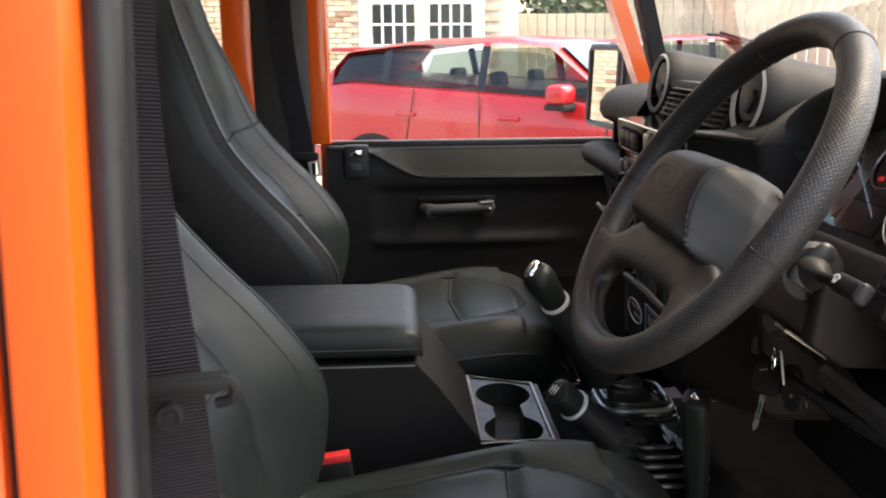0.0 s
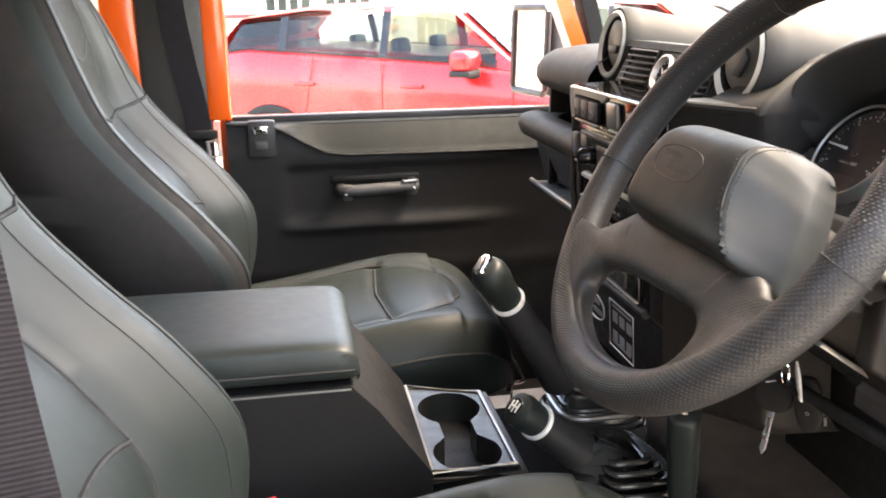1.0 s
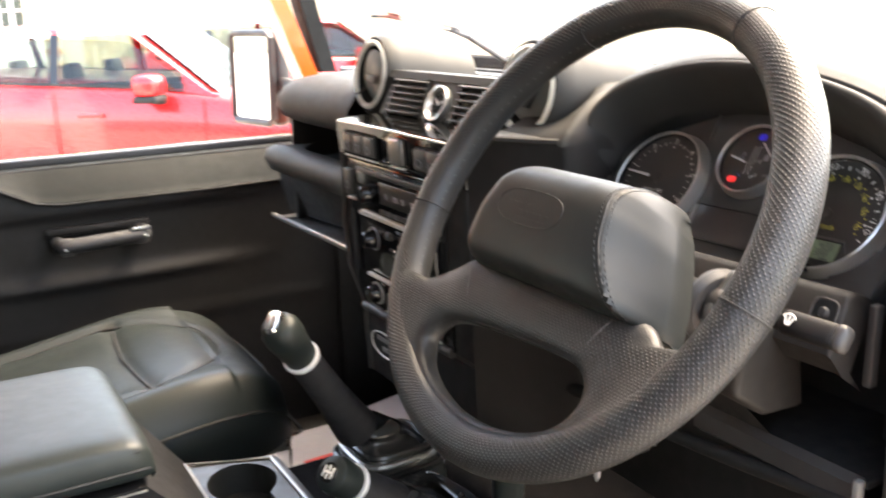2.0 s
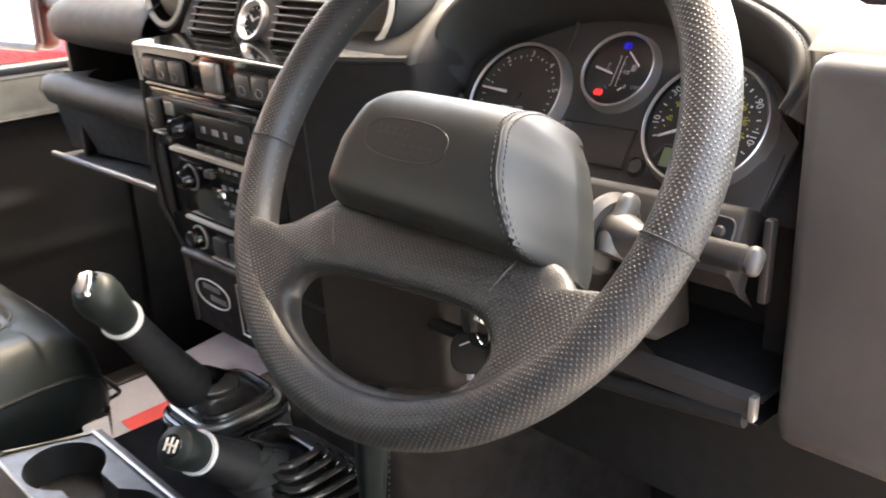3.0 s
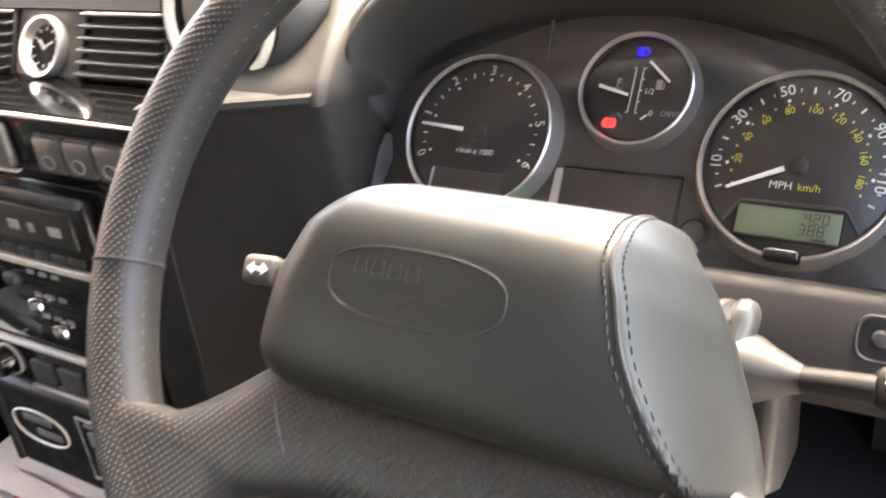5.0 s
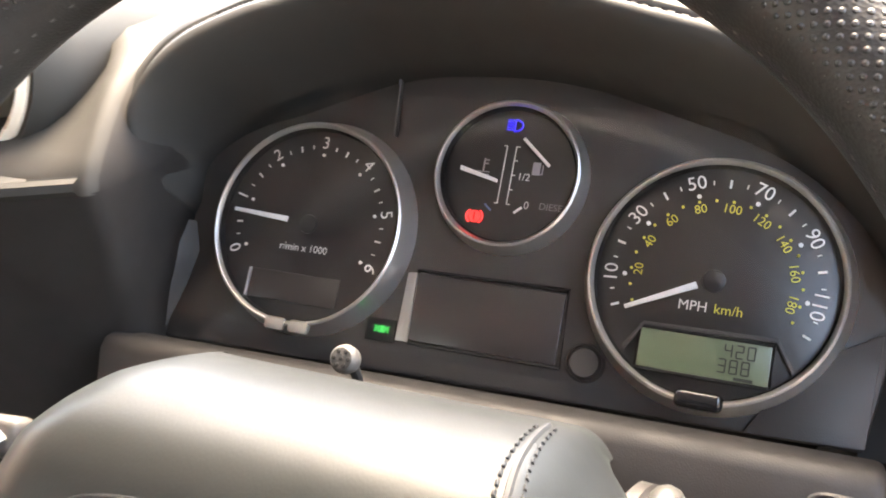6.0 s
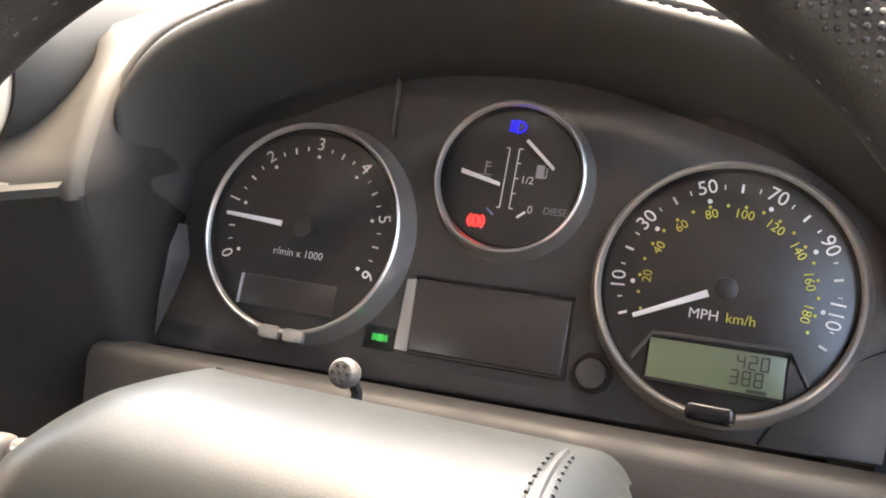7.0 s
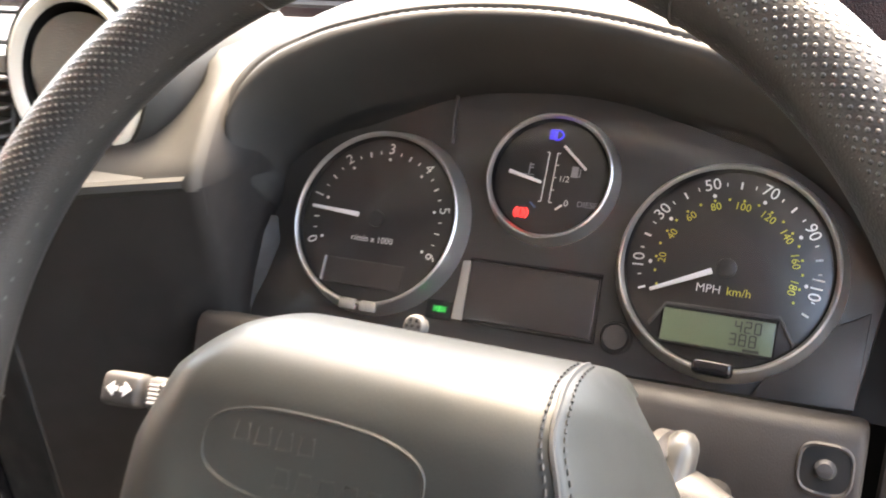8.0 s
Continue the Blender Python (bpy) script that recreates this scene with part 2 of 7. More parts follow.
YELLOW = surface("yellow_print", (0.62, 0.56, 0.08), 0.5, vary=0.03)
BAND = surface("white_collar", (0.78, 0.77, 0.74), 0.3, vary=0.05)
STITCH = surface("dark_stitching", (0.012, 0.012, 0.012), 0.7)
STITCH_GREY = surface("grey_stitching", (0.09, 0.09, 0.088), 0.6)
CARPET = surface("black_carpet", (0.009, 0.008, 0.008), 0.95, spec=0.08, grain=1.0, grain_scale=700, vary=0.35, vary_scale=30)
GLOSSRUB = surface("shiny_black_rubber", (0.035, 0.035, 0.034), 0.22, wear=0.06)
CLUSTER = surface("cluster_plastic", (0.031, 0.0280, 0.0258), 0.5, grain=0.1, grain_scale=1600, wear=0.06)
TRAYGREY = surface("tray_grey_plastic", (0.012, 0.0125, 0.0115), 0.45, wear=0.08)
RUBBER = surface("black_rubber", (0.018, 0.018, 0.02), 0.55, grain=0.3, grain_scale=300)
SEAL = surface("worn_rubber_seal", (0.0105, 0.0100, 0.0125), 0.45, grain=0.2, grain_scale=260, vary=0.25, vary_scale=40)
ORANGE = surface("orange_paint", (0.74, 0.096, 0.010), 0.22, coat=0.8, vary=0.03, vary_scale=3, wear=0.04)
WEB = ribbed("black_belt_webbing", (0.019, 0.0165, 0.0195), 0.75, 0.0026)
REDCLIP = surface("red_release_button", (0.75, 0.04, 0.04), 0.35)
PAPER = surface("white_paper", (0.31, 0.31, 0.35), 0.8, vary=0.06, vary_scale=14)
REDPRINT = surface("red_print", (0.5, 0.05, 0.05), 0.7)
GREYPRINT = surface("grey_print", (0.3, 0.3, 0.32), 0.7)
HEADLINING = surface("grey_headlining", (0.26, 0.25, 0.245), 0.9, grain=0.5, grain_scale=300)
STEEL = surface("worn_steel", (0.5, 0.5, 0.5), 0.3, metal=1.0, vary=0.15)
LCD = surface("lcd_green_grey", (0.115, 0.15, 0.09), 0.3, vary=0.06, wear=0.03)
LCD_DARK = surface("lcd_segment", (0.02, 0.025, 0.02), 0.4)
SCREEN = surface("unlit_screen", (0.026, 0.022, 0.021), 0.3, wear=0.0, vary=0.04)
BLUE_ON = glow("blue_lamp_lit", (0.01, 0.01, 1.0), 0.034)
RED_ON = glow("red_lamp_lit", (1.0, 0.035, 0.04), 0.06)
GREEN_ON = glow("green_lamp_lit", (0.015, 0.8, 0.15), 0.036)
CLEAR = glass("clear_glass", 0.6)
DOORTRIM = surface("black_door_trim", (0.009, 0.0083, 0.0081), 0.55, spec=0.25, grain=0.3, grain_scale=900, vary=0.12)
DOORPAD = surface("soft_grey_door_pad", (0.0070, 0.0090, 0.0084), 0.62, spec=0.16, grain=0.15, grain_scale=1000, vary=0.08)
FLAP = surface("grey_vent_flap", (0.085, 0.085, 0.075), 0.5, grain=0.2, grain_scale=900)
BEZEL = surface("satin_bezel", (0.64, 0.62, 0.59), 0.32, metal=0.85, wear=0.01, vary=0.01)
RIMWHITE = surface("bright_vent_rim", (0.72, 0.70, 0.62), 0.3, coat=0.3, wear=0.03, vary=0.03)
SIDEVINYL = surface("black_seat_vinyl", (0.0185, 0.0165, 0.0160), 0.70, spec=0.2, grain=0.2, grain_scale=700)
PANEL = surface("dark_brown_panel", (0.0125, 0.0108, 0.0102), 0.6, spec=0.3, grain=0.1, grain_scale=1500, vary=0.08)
SWITCH = surface("pale_switch_plastic", (0.072, 0.070, 0.065), 0.45, wear=0.05, vary=0.06)
SATIN_BOOT = surface("satin_grey_boot_plastic", (0.045, 0.044, 0.042), 0.38, wear=0.05, vary=0.08)
LEDGE = surface("polished_black_ledge", (0.002, 0.002, 0.002), 0.07, spec=0.5, wear=0.02)
BLUEPRINT = surface("blue_print", (0.12, 0.20, 0.42), 0.5, vary=0.03)
BOXSKIN = surface("black_console_plastic", (0.0110, 0.0100, 0.0098), 0.6, spec=0.2, grain=0.12, grain_scale=1500, wear=0.04, vary=0.06)
LENS = glass("dial_lens", 0.7)
SCREEN_GLASS = glass("windscreen_glass", 0.22)
MIRROR = surface("mirror_silver", (0.92, 0.92, 0.92), 0.02, metal=1.0, vary=0.0, wear=0.0)


# ---- the vehicle's shell: x runs forwards, y to its left, z up ----
MID = 1.30          # the vehicle's centre line
IN_L, OUT_L = 2.12, 2.24
IN_R, OUT_R = 0.48, 0.36

thing("floor", join(span(-2.1, 1.0, IN_R, IN_L, 0.52, 0.60, 0.01)), CARPET, "black carpeted floor of the off-road vehicle", "floor", kind="structure")
thing("tunnel_cover", grid([[(x, 1.08, 0.6), (x, 1.10, 0.84), (x, 1.14, 0.885), (x, 1.46, 0.885), (x, 1.50, 0.84), (x, 1.52, 0.6)] for x in (-0.35, 0.2, 0.55, 0.98)]),
      CARPET, "black carpeted tunnel between the footwells", "floor", kind="structure", smooth=60)
thing("bulkhead", span(0.98, 1.03, IN_R, IN_L, 0.55, 1.42, 0.01), CARPET, "dark bulkhead ahead of the footwells", "wall", kind="structure")
thing("ceiling", span(-2.1, 0.45, IN_R - 0.06, IN_L + 0.06, 1.97, 2.01, 0.01), HEADLINING, "dark grey roof lining", "ceiling", kind="structure")
thing("wall_rear_lower", span(-2.16, -2.1, IN_R, IN_L, 0.5, 1.25), PLASTIC, "unseen dark wall added to stop light from the lower rear", "wall", kind="structure")
for nm, y0, y1 in (("wall_left_lower", IN_L, OUT_L), ("wall_right_lower", OUT_R, IN_R)):
    thing(nm, span(-2.1, -0.36, y0, y1, 0.5, 1.27, 0.01), ORANGE, "orange body side with dark trim", "wall", kind="structure")
    thing(nm.replace("lower", "upper"), span(-2.1, -0.36, y0 + 0.02, y1 - 0.02, 1.78, 1.99, 0.01), ORANGE, "orange upper body side", "wall", kind="structure")
    thing(nm.replace("lower", "rear_post"), span(-2.1, -1.9, y0 + 0.02, y1 - 0.02, 1.27, 1.78, 0.01), ORANGE, "orange rear corner post", "wall", kind="structure")
for y0, y1 in ((OUT_R, IN_R), (IN_L, OUT_L)):
    thing("sill", span(-0.36, 1.0, y0, y1, 0.42, 0.6, 0.02), PLASTIC, "black door sill", "sill", kind="structure")

thing("side_lining", span(-2.08, -0.36, 2.10, 2.118, 0.62, 1.262, 0.006), PLASTIC, "black lining of the rear body side", "wall", kind="structure")
thing("partition", join(span(-0.66, -0.62, IN_R, IN_L, 0.6, 1.26, 0.01)), MATT, "dark low partition behind the seats", "wall", kind="structure")
# matt black sheet over the door trim, put in for the footwell's shade
thing("kick_panel", span(0.66, 0.98, 2.098, 2.112, 0.6, 1.26, 0.004), MATT, "added matt black sheet that darkens the footwell's side", "wall", kind="structure")

# unseen closed walls, added so that no light enters from the rear
thing("wall_rear_upper", join(span(-2.16, -2.1, IN_R, IN_L, 1.25, 1.99)), PLASTIC, "unseen dark wall added to stop light from the upper rear", "wall", kind="structure")
thing("wall_right_middle", span(-2.1, -0.30, OUT_R + 0.02, IN_R - 0.02, 1.27, 1.78), PLASTIC, "unseen dark side wall added to stop light behind the doorway", "wall", kind="structure")

# passenger side pillar, with orange edges seen from inside
pillar = base("pillar", -0.24, 2.16, 0.6, "orange door pillar with black inner trim", "pillar", kind="structure")
part("rear_edge", span(-0.36, -0.29, 2.13, 2.22, 1.25, 1.97, 0.008), ORANGE, pillar, "orange painted edge")
part("trim", span(-0.292, -0.16, 2.128, 2.2, 0.6, 1.97, 0.012), PLASTIC, pillar)
# driver side pillar by the open doorway
post = base("door_post", -0.17, 0.48, 0.6, "orange body pillar of the open doorway with a rubber seal", "pillar", kind="structure")


def lean(z):
    """How far the pillar's edges shift with height."""
    return 0.046 * (z - 1.39)


part("outer_panel", grid([[(-0.34 + lean(z), 0.46, z), (-0.196 + lean(z), 0.46, z), (-0.189 + lean(z), 0.464, z), (-0.188 + lean(z), 0.50, z)] for z in (0.5, 1.25, 2.0)]), ORANGE, post, "glossy orange painted panel")
part("door_gap", grid([[(-0.19 + lean(z), 0.474, z), (-0.16 + lean(z), 0.474, z)] for z in (0.5, 1.25, 2.0)]), MATT, post)
part("front_panel", grid([[(-0.1820 + lean(z), 0.50, z), (-0.1820 + lean(z), 0.466, z), (-0.1795 + lean(z), 0.461, z), (-0.1755 + lean(z), 0.460, z), (-0.1515 + lean(z), 0.460, z), (-0.1455 + lean(z), 0.4615, z), (-0.1425 + lean(z), 0.467, z), (-0.1415 + lean(z), 0.50, z)] for z in (0.5, 1.25, 2.0)]), ORANGE, post, "glossy orange painted panel")
part("seal", tube([(-0.1345 + lean(z), 0.490, z) for z in np.linspace(0.55, 2.0, 30)], 0.0105, 12), SEAL, post, "worn rubber door seal")
part("seal_flange", tube([(-0.141 + lean(z) + 0.0006 * math.sin(90 * z), 0.520, z) for z in np.linspace(0.55, 2.0, 60)], 0.0055, 8), SEAL, post)
part("inner_trim", grid([[(-0.30, 0.51, z), (-0.137 + lean(z), 0.51, z), (-0.130 + lean(z), 0.53, z), (-0.136 + lean(z), 0.555, z), (-0.30, 0.56, z)] for z in (0.6, 1.3, 1.97)]), MATT, post)
part("striker", at(disc(0.014, 0.02, 20, 0.006), pose(-0.163, 0.466, 1.236, 90)), ORANGE, post, "orange painted boss")

# windscreen surround
for y0, y1 in ((0.45, 0.51), (2.095, 2.15)):
    thing("windscreen_pillar", grid([[(x0, y0, z), (x0 + 0.034, y0, z), (x0 + 0.034, y1, z), (x0, y1, z)] for x0, z in ((0.648, 1.40), (0.5, 1.95))], closed=True, caps=True),
          MATT, "black windscreen pillar leaning back", "pillar", kind="structure")
thing("windscreen_header", span(0.42, 0.56, 0.45, 2.15, 1.92, 2.0, 0.02), PLASTIC, "black rail above the windscreen", "trim", kind="structure")
ws = thing("window_1", grid([[(0.735, 0.5, 1.40), (0.735, 2.1, 1.40)], [(0.555, 0.5, 1.95), (0.555, 2.1, 1.95)]]), SCREEN_GLASS, "clear flat windscreen", "window", kind="structure")
ws.visible_shadow = False
thing("scuttle", span(0.72, 0.80, 0.42, 2.18, 1.30, 1.405, 0.01), RUBBER, "black scuttle panel under the windscreen", "trim", kind="structure")

bonnet = base("bonnet", 1.3, MID, 1.2, "orange bonnet ahead of the windscreen", "bonnet", kind="structure")
part("skin", grid([[(x, y, 1.25 - 0.05 * ((x - 0.8) / 1.1) - 0.03 * abs((y - MID) / 0.8) ** 3) for y in np.linspace(0.5, 2.1, 9)] for x in np.linspace(0.8, 1.9, 8)]), ORANGE, bonnet)
part("grille_panel", span(1.88, 1.92, 0.5, 2.1, 0.55, 1.2, 0.02), ORANGE, bonnet)
for y0, y1 in ((0.36, 0.5), (2.1, 2.24)):
    part("wing", span(0.8, 1.9, y0, y1, 0.75, 1.2, 0.03), ORANGE, bonnet)

# ---- passenger door ----
door = base("door_1", 0.3, 2.18, 0.6, "closed passenger door, orange frame and black padded trim", "door", kind="structure")
part("outer_skin", span(-0.15, 1.0, 2.20, OUT_L, 0.6, 1.262, 0.006), ORANGE, door)
part("rear_frame", span(-0.165, -0.118, 2.13, 2.20, 1.262, 1.93, 0.008), ORANGE, door, "orange window frame")
part("top_frame", span(-0.165, 0.45, 2.13, 2.20, 1.88, 1.95, 0.01), ORANGE, door)
part("front_frame", grid([[(x0, 2.092, z), (x0 + 0.036, 2.092, z), (x0 + 0.036, 2.15, z), (x0, 2.15, z)] for x0, z in ((0.652, 1.27), (0.588, 1.434), (0.40, 1.93))], closed=True, caps=True), ORANGE, door, "orange sloping window frame")
gl = part("glass", grid([[(-0.118, 2.185, 1.262), (0.64, 2.185, 1.262)], [(-0.118, 2.17, 1.9), (0.42, 2.17, 1.9)]]), CLEAR, door, "clear side glass")
gl.visible_shadow = False
part("waist_seal", span(-0.12, 0.62, 2.172, 2.199, 1.250, 1.2655, 0.003), RUBBER, door)


def trim_line(x):
    """Height of the lower edge of the padded upper trim."""
    pts = [(-0.2, 1.262), (-0.06, 1.256), (-0.015, 1.242), (0.03, 1.215), (0.07, 1.194), (0.11, 1.187), (0.4, 1.184), (0.72, 1.188)]
    return float(np.interp(x, [p[0] for p in pts], [p[1] for p in pts]))


xs = np.linspace(-0.13, 0.97, 50)
part("upper_pad", grid([[(x, 2.175, 1.252), (x, 2.155, 1.252), (x, 2.142, 1.246 if trim_line(x) < 1.24 else trim_line(x) + 0.002), (x, 2.118, trim_line(x) + 0.012 * (trim_line(x) < 1.24)), (x, 2.108, trim_line(x) + 0.002), (x, 2.112, trim_line(x) - 0.002)] for x in xs]), DOORPAD, door, "padded grey upper trim", smooth=80)


def press(x, z):
    """How far the trim stands in from the door: a shallow pressed field with a soft swage under it."""
    field = 1 / (1 + math.exp(-(z - 1.045) / 0.006)) / (1 + math.exp((z - 1.158) / 0.004)) / (1 + math.exp(-(x + 0.012) / 0.006)) / (1 + math.exp((x - 0.47) / 0.02))
    swage = math.exp(-((z - 1.028) / 0.013) ** 2) / (1 + math.exp(-(x + 0.015) / 0.008)) / (1 + math.exp((x - 0.40) / 0.035))
    lower = math.exp(-((z - 0.93) / 0.02) ** 2)
    return 2.116 + 0.009 * field - 0.0065 * swage - 0.003 * lower


zs_ = [*np.linspace(1.168, 0.90, 46), 0.8, 0.63]
part("trim_panel", grid([[(x, 2.145, 1.25), (x, 2.122, trim_line(x)), (x, 2.118, trim_line(x) - 0.006), *[(x, press(x, min(z, trim_line(x) - 0.008)), min(z, trim_line(x) - 0.008)) for z in zs_]] for x in np.linspace(-0.13, 0.97, 90)]), DOORTRIM, door, smooth=70)
part("seam", tube([(x, 2.107, trim_line(x) - 0.001) for x in xs], 0.0022, 6), STITCH, door)
handle = part("grab_handle", tube(spline([(0.10, 2.118, 1.11), (0.102, 2.085, 1.11), (0.12, 2.076, 1.111), (0.235, 2.076, 1.115), (0.252, 2.085, 1.116), (0.254, 2.118, 1.117)], 24), 0.0145, 12), RUBBER, door, "black rubber grab handle with silver end caps")
for x, z in ((0.112, 1.110), (0.246, 1.1155)):
    part("end_cap", span(x - 0.013, x + 0.013, 2.066, 2.084, z - 0.017, z + 0.017, 0.006), PLASTIC_GREY, handle)
part("cap_strip", span(0.226, 0.262, 2.064, 2.075, 1.127, 1.1335, 0.002), STEEL, handle)
for x, z in ((0.108, 1.108), (0.253, 1.115)):
    part("screw", at(disc(0.004, 0.003, 12), pose(x, 2.066, z, 90)), CHROME, handle)
part("handle_base", span(0.08, 0.27, 2.112, 2.126, 1.124, 1.14, 0.004), DOORTRIM, handle)
# window switch
sw = part("switch_plate", span(-0.088, -0.030, 2.104, 2.128, 1.186, 1.264, 0.006), RUBBER, door, "black window switch plate")
part("switch_upper", span(-0.076, -0.044, 2.098, 2.11, 1.236, 1.254, 0.003), CHROME, sw)
part("switch_slot", span(-0.070, -0.056, 2.0965, 2.1, 1.241, 1.247, 0.001), MATT, sw)
part("switch_lower", span(-0.074, -0.048, 2.100, 2.11, 1.205, 1.222, 0.002), PLASTIC_GREY, sw)

# ---- seats ----
SIDE = 1.775      # middle of the passenger seat


def seat(SY, label, fwd=0.0, rise=0.0, recline=0.0):
    s = base("seat", 0.1, SY, 0.86, label, "seat", "front seats")
    # side view of the backrest: height, front at the bolster, half width, thickness
    prof = [(0.965, -0.085, 0.225, 0.16), (1.03, -0.068, 0.236, 0.21), (1.11, -0.070, 0.244, 0.25), (1.19, -0.122, 0.245, 0.235), (1.26, -0.184, 0.240, 0.205), (1.33, -0.236, 0.230, 0.18), (1.40, -0.262, 0.216, 0.17),
            (1.47, -0.265, 0.196, 0.17), (1.53, -0.286, 0.168, 0.155), (1.60, -0.300, 0.150, 0.14), (1.68, -0.315, 0.146, 0.13), (1.75, -0.332, 0.138, 0.11), (1.785, -0.35, 0.115, 0.07)]
    prof = [(z, f - recline * float(np.interp(z, [1.0, 1.11, 1.19, 1.26, 1.33, 1.40, 1.47, 1.6, 1.8], [0.012, 0.012, 0.014, 0.018, 0.022, 0.028, 0.052, 0.060, 0.062])), w, t) for z, f, w, t in prof]
    fine = spline(prof, 60)

    def front(z, f, e):
        """How far the face lies back at a share e of the half width."""
        bolster = float(np.interp(z, [0.95, 1.08, 1.3, 1.42, 1.5, 1.8], [0.03, 0.075, 0.06, 0.03, 0.016, 0.012]))
        a = abs(e)
        dip = bolster * (1 - min(1.0, max(0.0, (a - 0.42) / 0.36)) ** 1.4)
        edge = 0.11 * max(0.0, a - 0.84) ** 2 / 0.0256 * 0.35
        groove = 0.010 * math.exp(-((a - 0.50) / 0.03) ** 2)
        return f - dip - edge - groove

    rows = []
    for z, f, w, t in fine:
        es = np.linspace(-1, 1, 41)
        loop = [(front(z, f, e), SY + w * e, z) for e in es]
        back = [(f - t - 0.02 * (1 - e * e), SY + w * 0.97 * e, z) for e in np.linspace(1, -1, 13)]
        rows.append(loop + back)
    part("backrest", grid(rows, closed=True, caps=True), LEATHER, s, smooth=60)
    # darker side panels of the back
    for sgn in (-1, 1):
        rows = []
        for z, f, w, t in fine[:52]:
            y = SY + sgn * (w + 0.0015)
            rows.append([(front(z, f, 1) + 0.0005, SY + sgn * w * 0.985, z), (front(z, f, 1) - 0.012, y, z), (f - t * 0.6, y + sgn * 0.006, z), (f - t + 0.005, y, z), (f - t - 0.004, SY + sgn * w * 0.94, z)])
        rows = [[(front(z, f, 0.89) + 0.0016, SY + sgn * w * 0.89, z), (front(z, f, 0.94) + 0.0018, SY + sgn * w * 0.94, z), *r] for r, (z, f, w, t) in zip(rows, fine)]
        part("side_panel", grid(rows), SIDEVINYL, s, "black vinyl side panel", smooth=60)
    # seams on the face
    for e in (-0.5, 0.5):
        part("back_seam", tube([(front(z, f, e) + 0.0005, SY + w * e, z) for z, f, w, t in fine[6:44]], 0.0025, 6), STITCH, s)
    for e in (-0.72, 0.72):
        part("edge_stitching", tube([(front(z, f, e) + 0.0004, SY + w * e, z) for z, f, w, t in fine[2:38]], 0.0007, 5), STITCH, s)
    for e in (-0.885, 0.885):
        part("edge_piping", tube([(front(z, f, e) + 0.0010, SY + w * e, z) for z, f, w, t in fine[2:50]], 0.0024, 6), LEATHER, s)

    def across(z, lift, e0=-0.5, e1=0.5, r=0.003):
        pts = []
        for e in np.linspace(e0, e1, 21):
            zz = z + lift * (1 - (2 * (e - e0) / (e1 - e0) - 1) ** 2)
            f = float(np.interp(zz, [q[0] for q in fine], [q[1] for q in fine]))
            w = float(np.interp(zz, [q[0] for q in fine], [q[2] for q in fine]))
            pts.append((front(zz, f, e) + 0.0003, SY + w * e, zz))
        return tube(pts, r, 6)
    part("head_seam", across(1.340, -0.032, -0.88, 0.88), STITCH, s)
    part("head_arch", across(1.44, -0.028, -0.32, 0.32, 0.0013), STITCH_GREY, s)
    part("lumbar_seam", across(1.14, 0.02), STITCH, s)
    # seat cushion
    cus = [(-0.16, 0.20, 0.945), (-0.05, 0.222, 0.955), (0.05, 0.236, 0.968), (0.15, 0.240, 0.984), (0.22, 0.238, 0.990), (0.28, 0.226, 0.984), (0.32, 0.205, 0.966), (0.345, 0.18, 0.938), (0.352, 0.165, 0.905), (0.35, 0.16, 0.868)]

    cus = [(x + fwd, w, z + rise) for x, w, z in cus]

    def top(x, w, z, e):
        x = x - fwd
        a = abs(e)
        lift = 0.012 * math.exp(-((a - 0.78) / 0.18) ** 2) if x < 0.26 else 0.004
        drop = 0.050 * max(0.0, (a - 0.78) / 0.22) ** 2.0
        groove = 0.007 * math.exp(-((a - 0.68) / 0.035) ** 2) if -0.1 < x < 0.16 else 0
        bow = 0.285 - 0.15 * min(1.0, a / 0.68) ** 3.2
        groove += 0.005 * math.exp(-((x - bow) / 0.012) ** 2) * (a < 0.68)
        cross = 0.006 * math.exp(-((x - 0.135 - 0.02 * a) / 0.013) ** 2) * (a < 0.68)
        puff = 0.008 * math.exp(-((x - 0.205) / 0.05) ** 2 - (a / 0.5) ** 4) + 0.006 * math.exp(-((x - 0.05) / 0.06) ** 2 - (a / 0.5) ** 4)
        return z + lift + puff - drop - groove - cross
    rows = []
    for x, w, z in spline(cus, 120):
        es = np.linspace(-1, 1, 61)
        up = [(x, SY + w * e, top(x, w, z, e)) for e in es]
        side = [(x, SY + w * 1.0, z - 0.075), (x, SY + w * 0.98, 0.862), (x, SY - w * 0.98, 0.862), (x, SY - w * 1.0, z - 0.075)]
        rows.append(up + side)
    part("cushion", grid(rows, closed=True, caps=True), LEATHER, s, smooth=60)
    fc = spline(cus, 54)
    for e in (-0.68, 0.68):
        part("cushion_seam", tube([(x, SY + w * e, top(x, w, z, e) + 0.0008) for x, w, z in fc[8:40] if x < 0.16 + fwd], 0.0025, 6), STITCH, s)
    for e in (-0.985, 0.985):
        part("piping", tube([(x, SY + w * e * 1.012, top(x, w, z, e) - 0.004) for x, w, z in fc[4:50]], 0.0028, 6), STITCH, s)
    part("front_piping", tube([(fx + 0.003 + fwd, SY + 0.19 * e * (1 - 0.12 * abs(e) ** 4), 0.944 + rise) for e in np.linspace(-1, 1, 21) for fx in (0.343 - 0.03 * abs(e) ** 3,)], 0.0026, 6), STITCH, s)
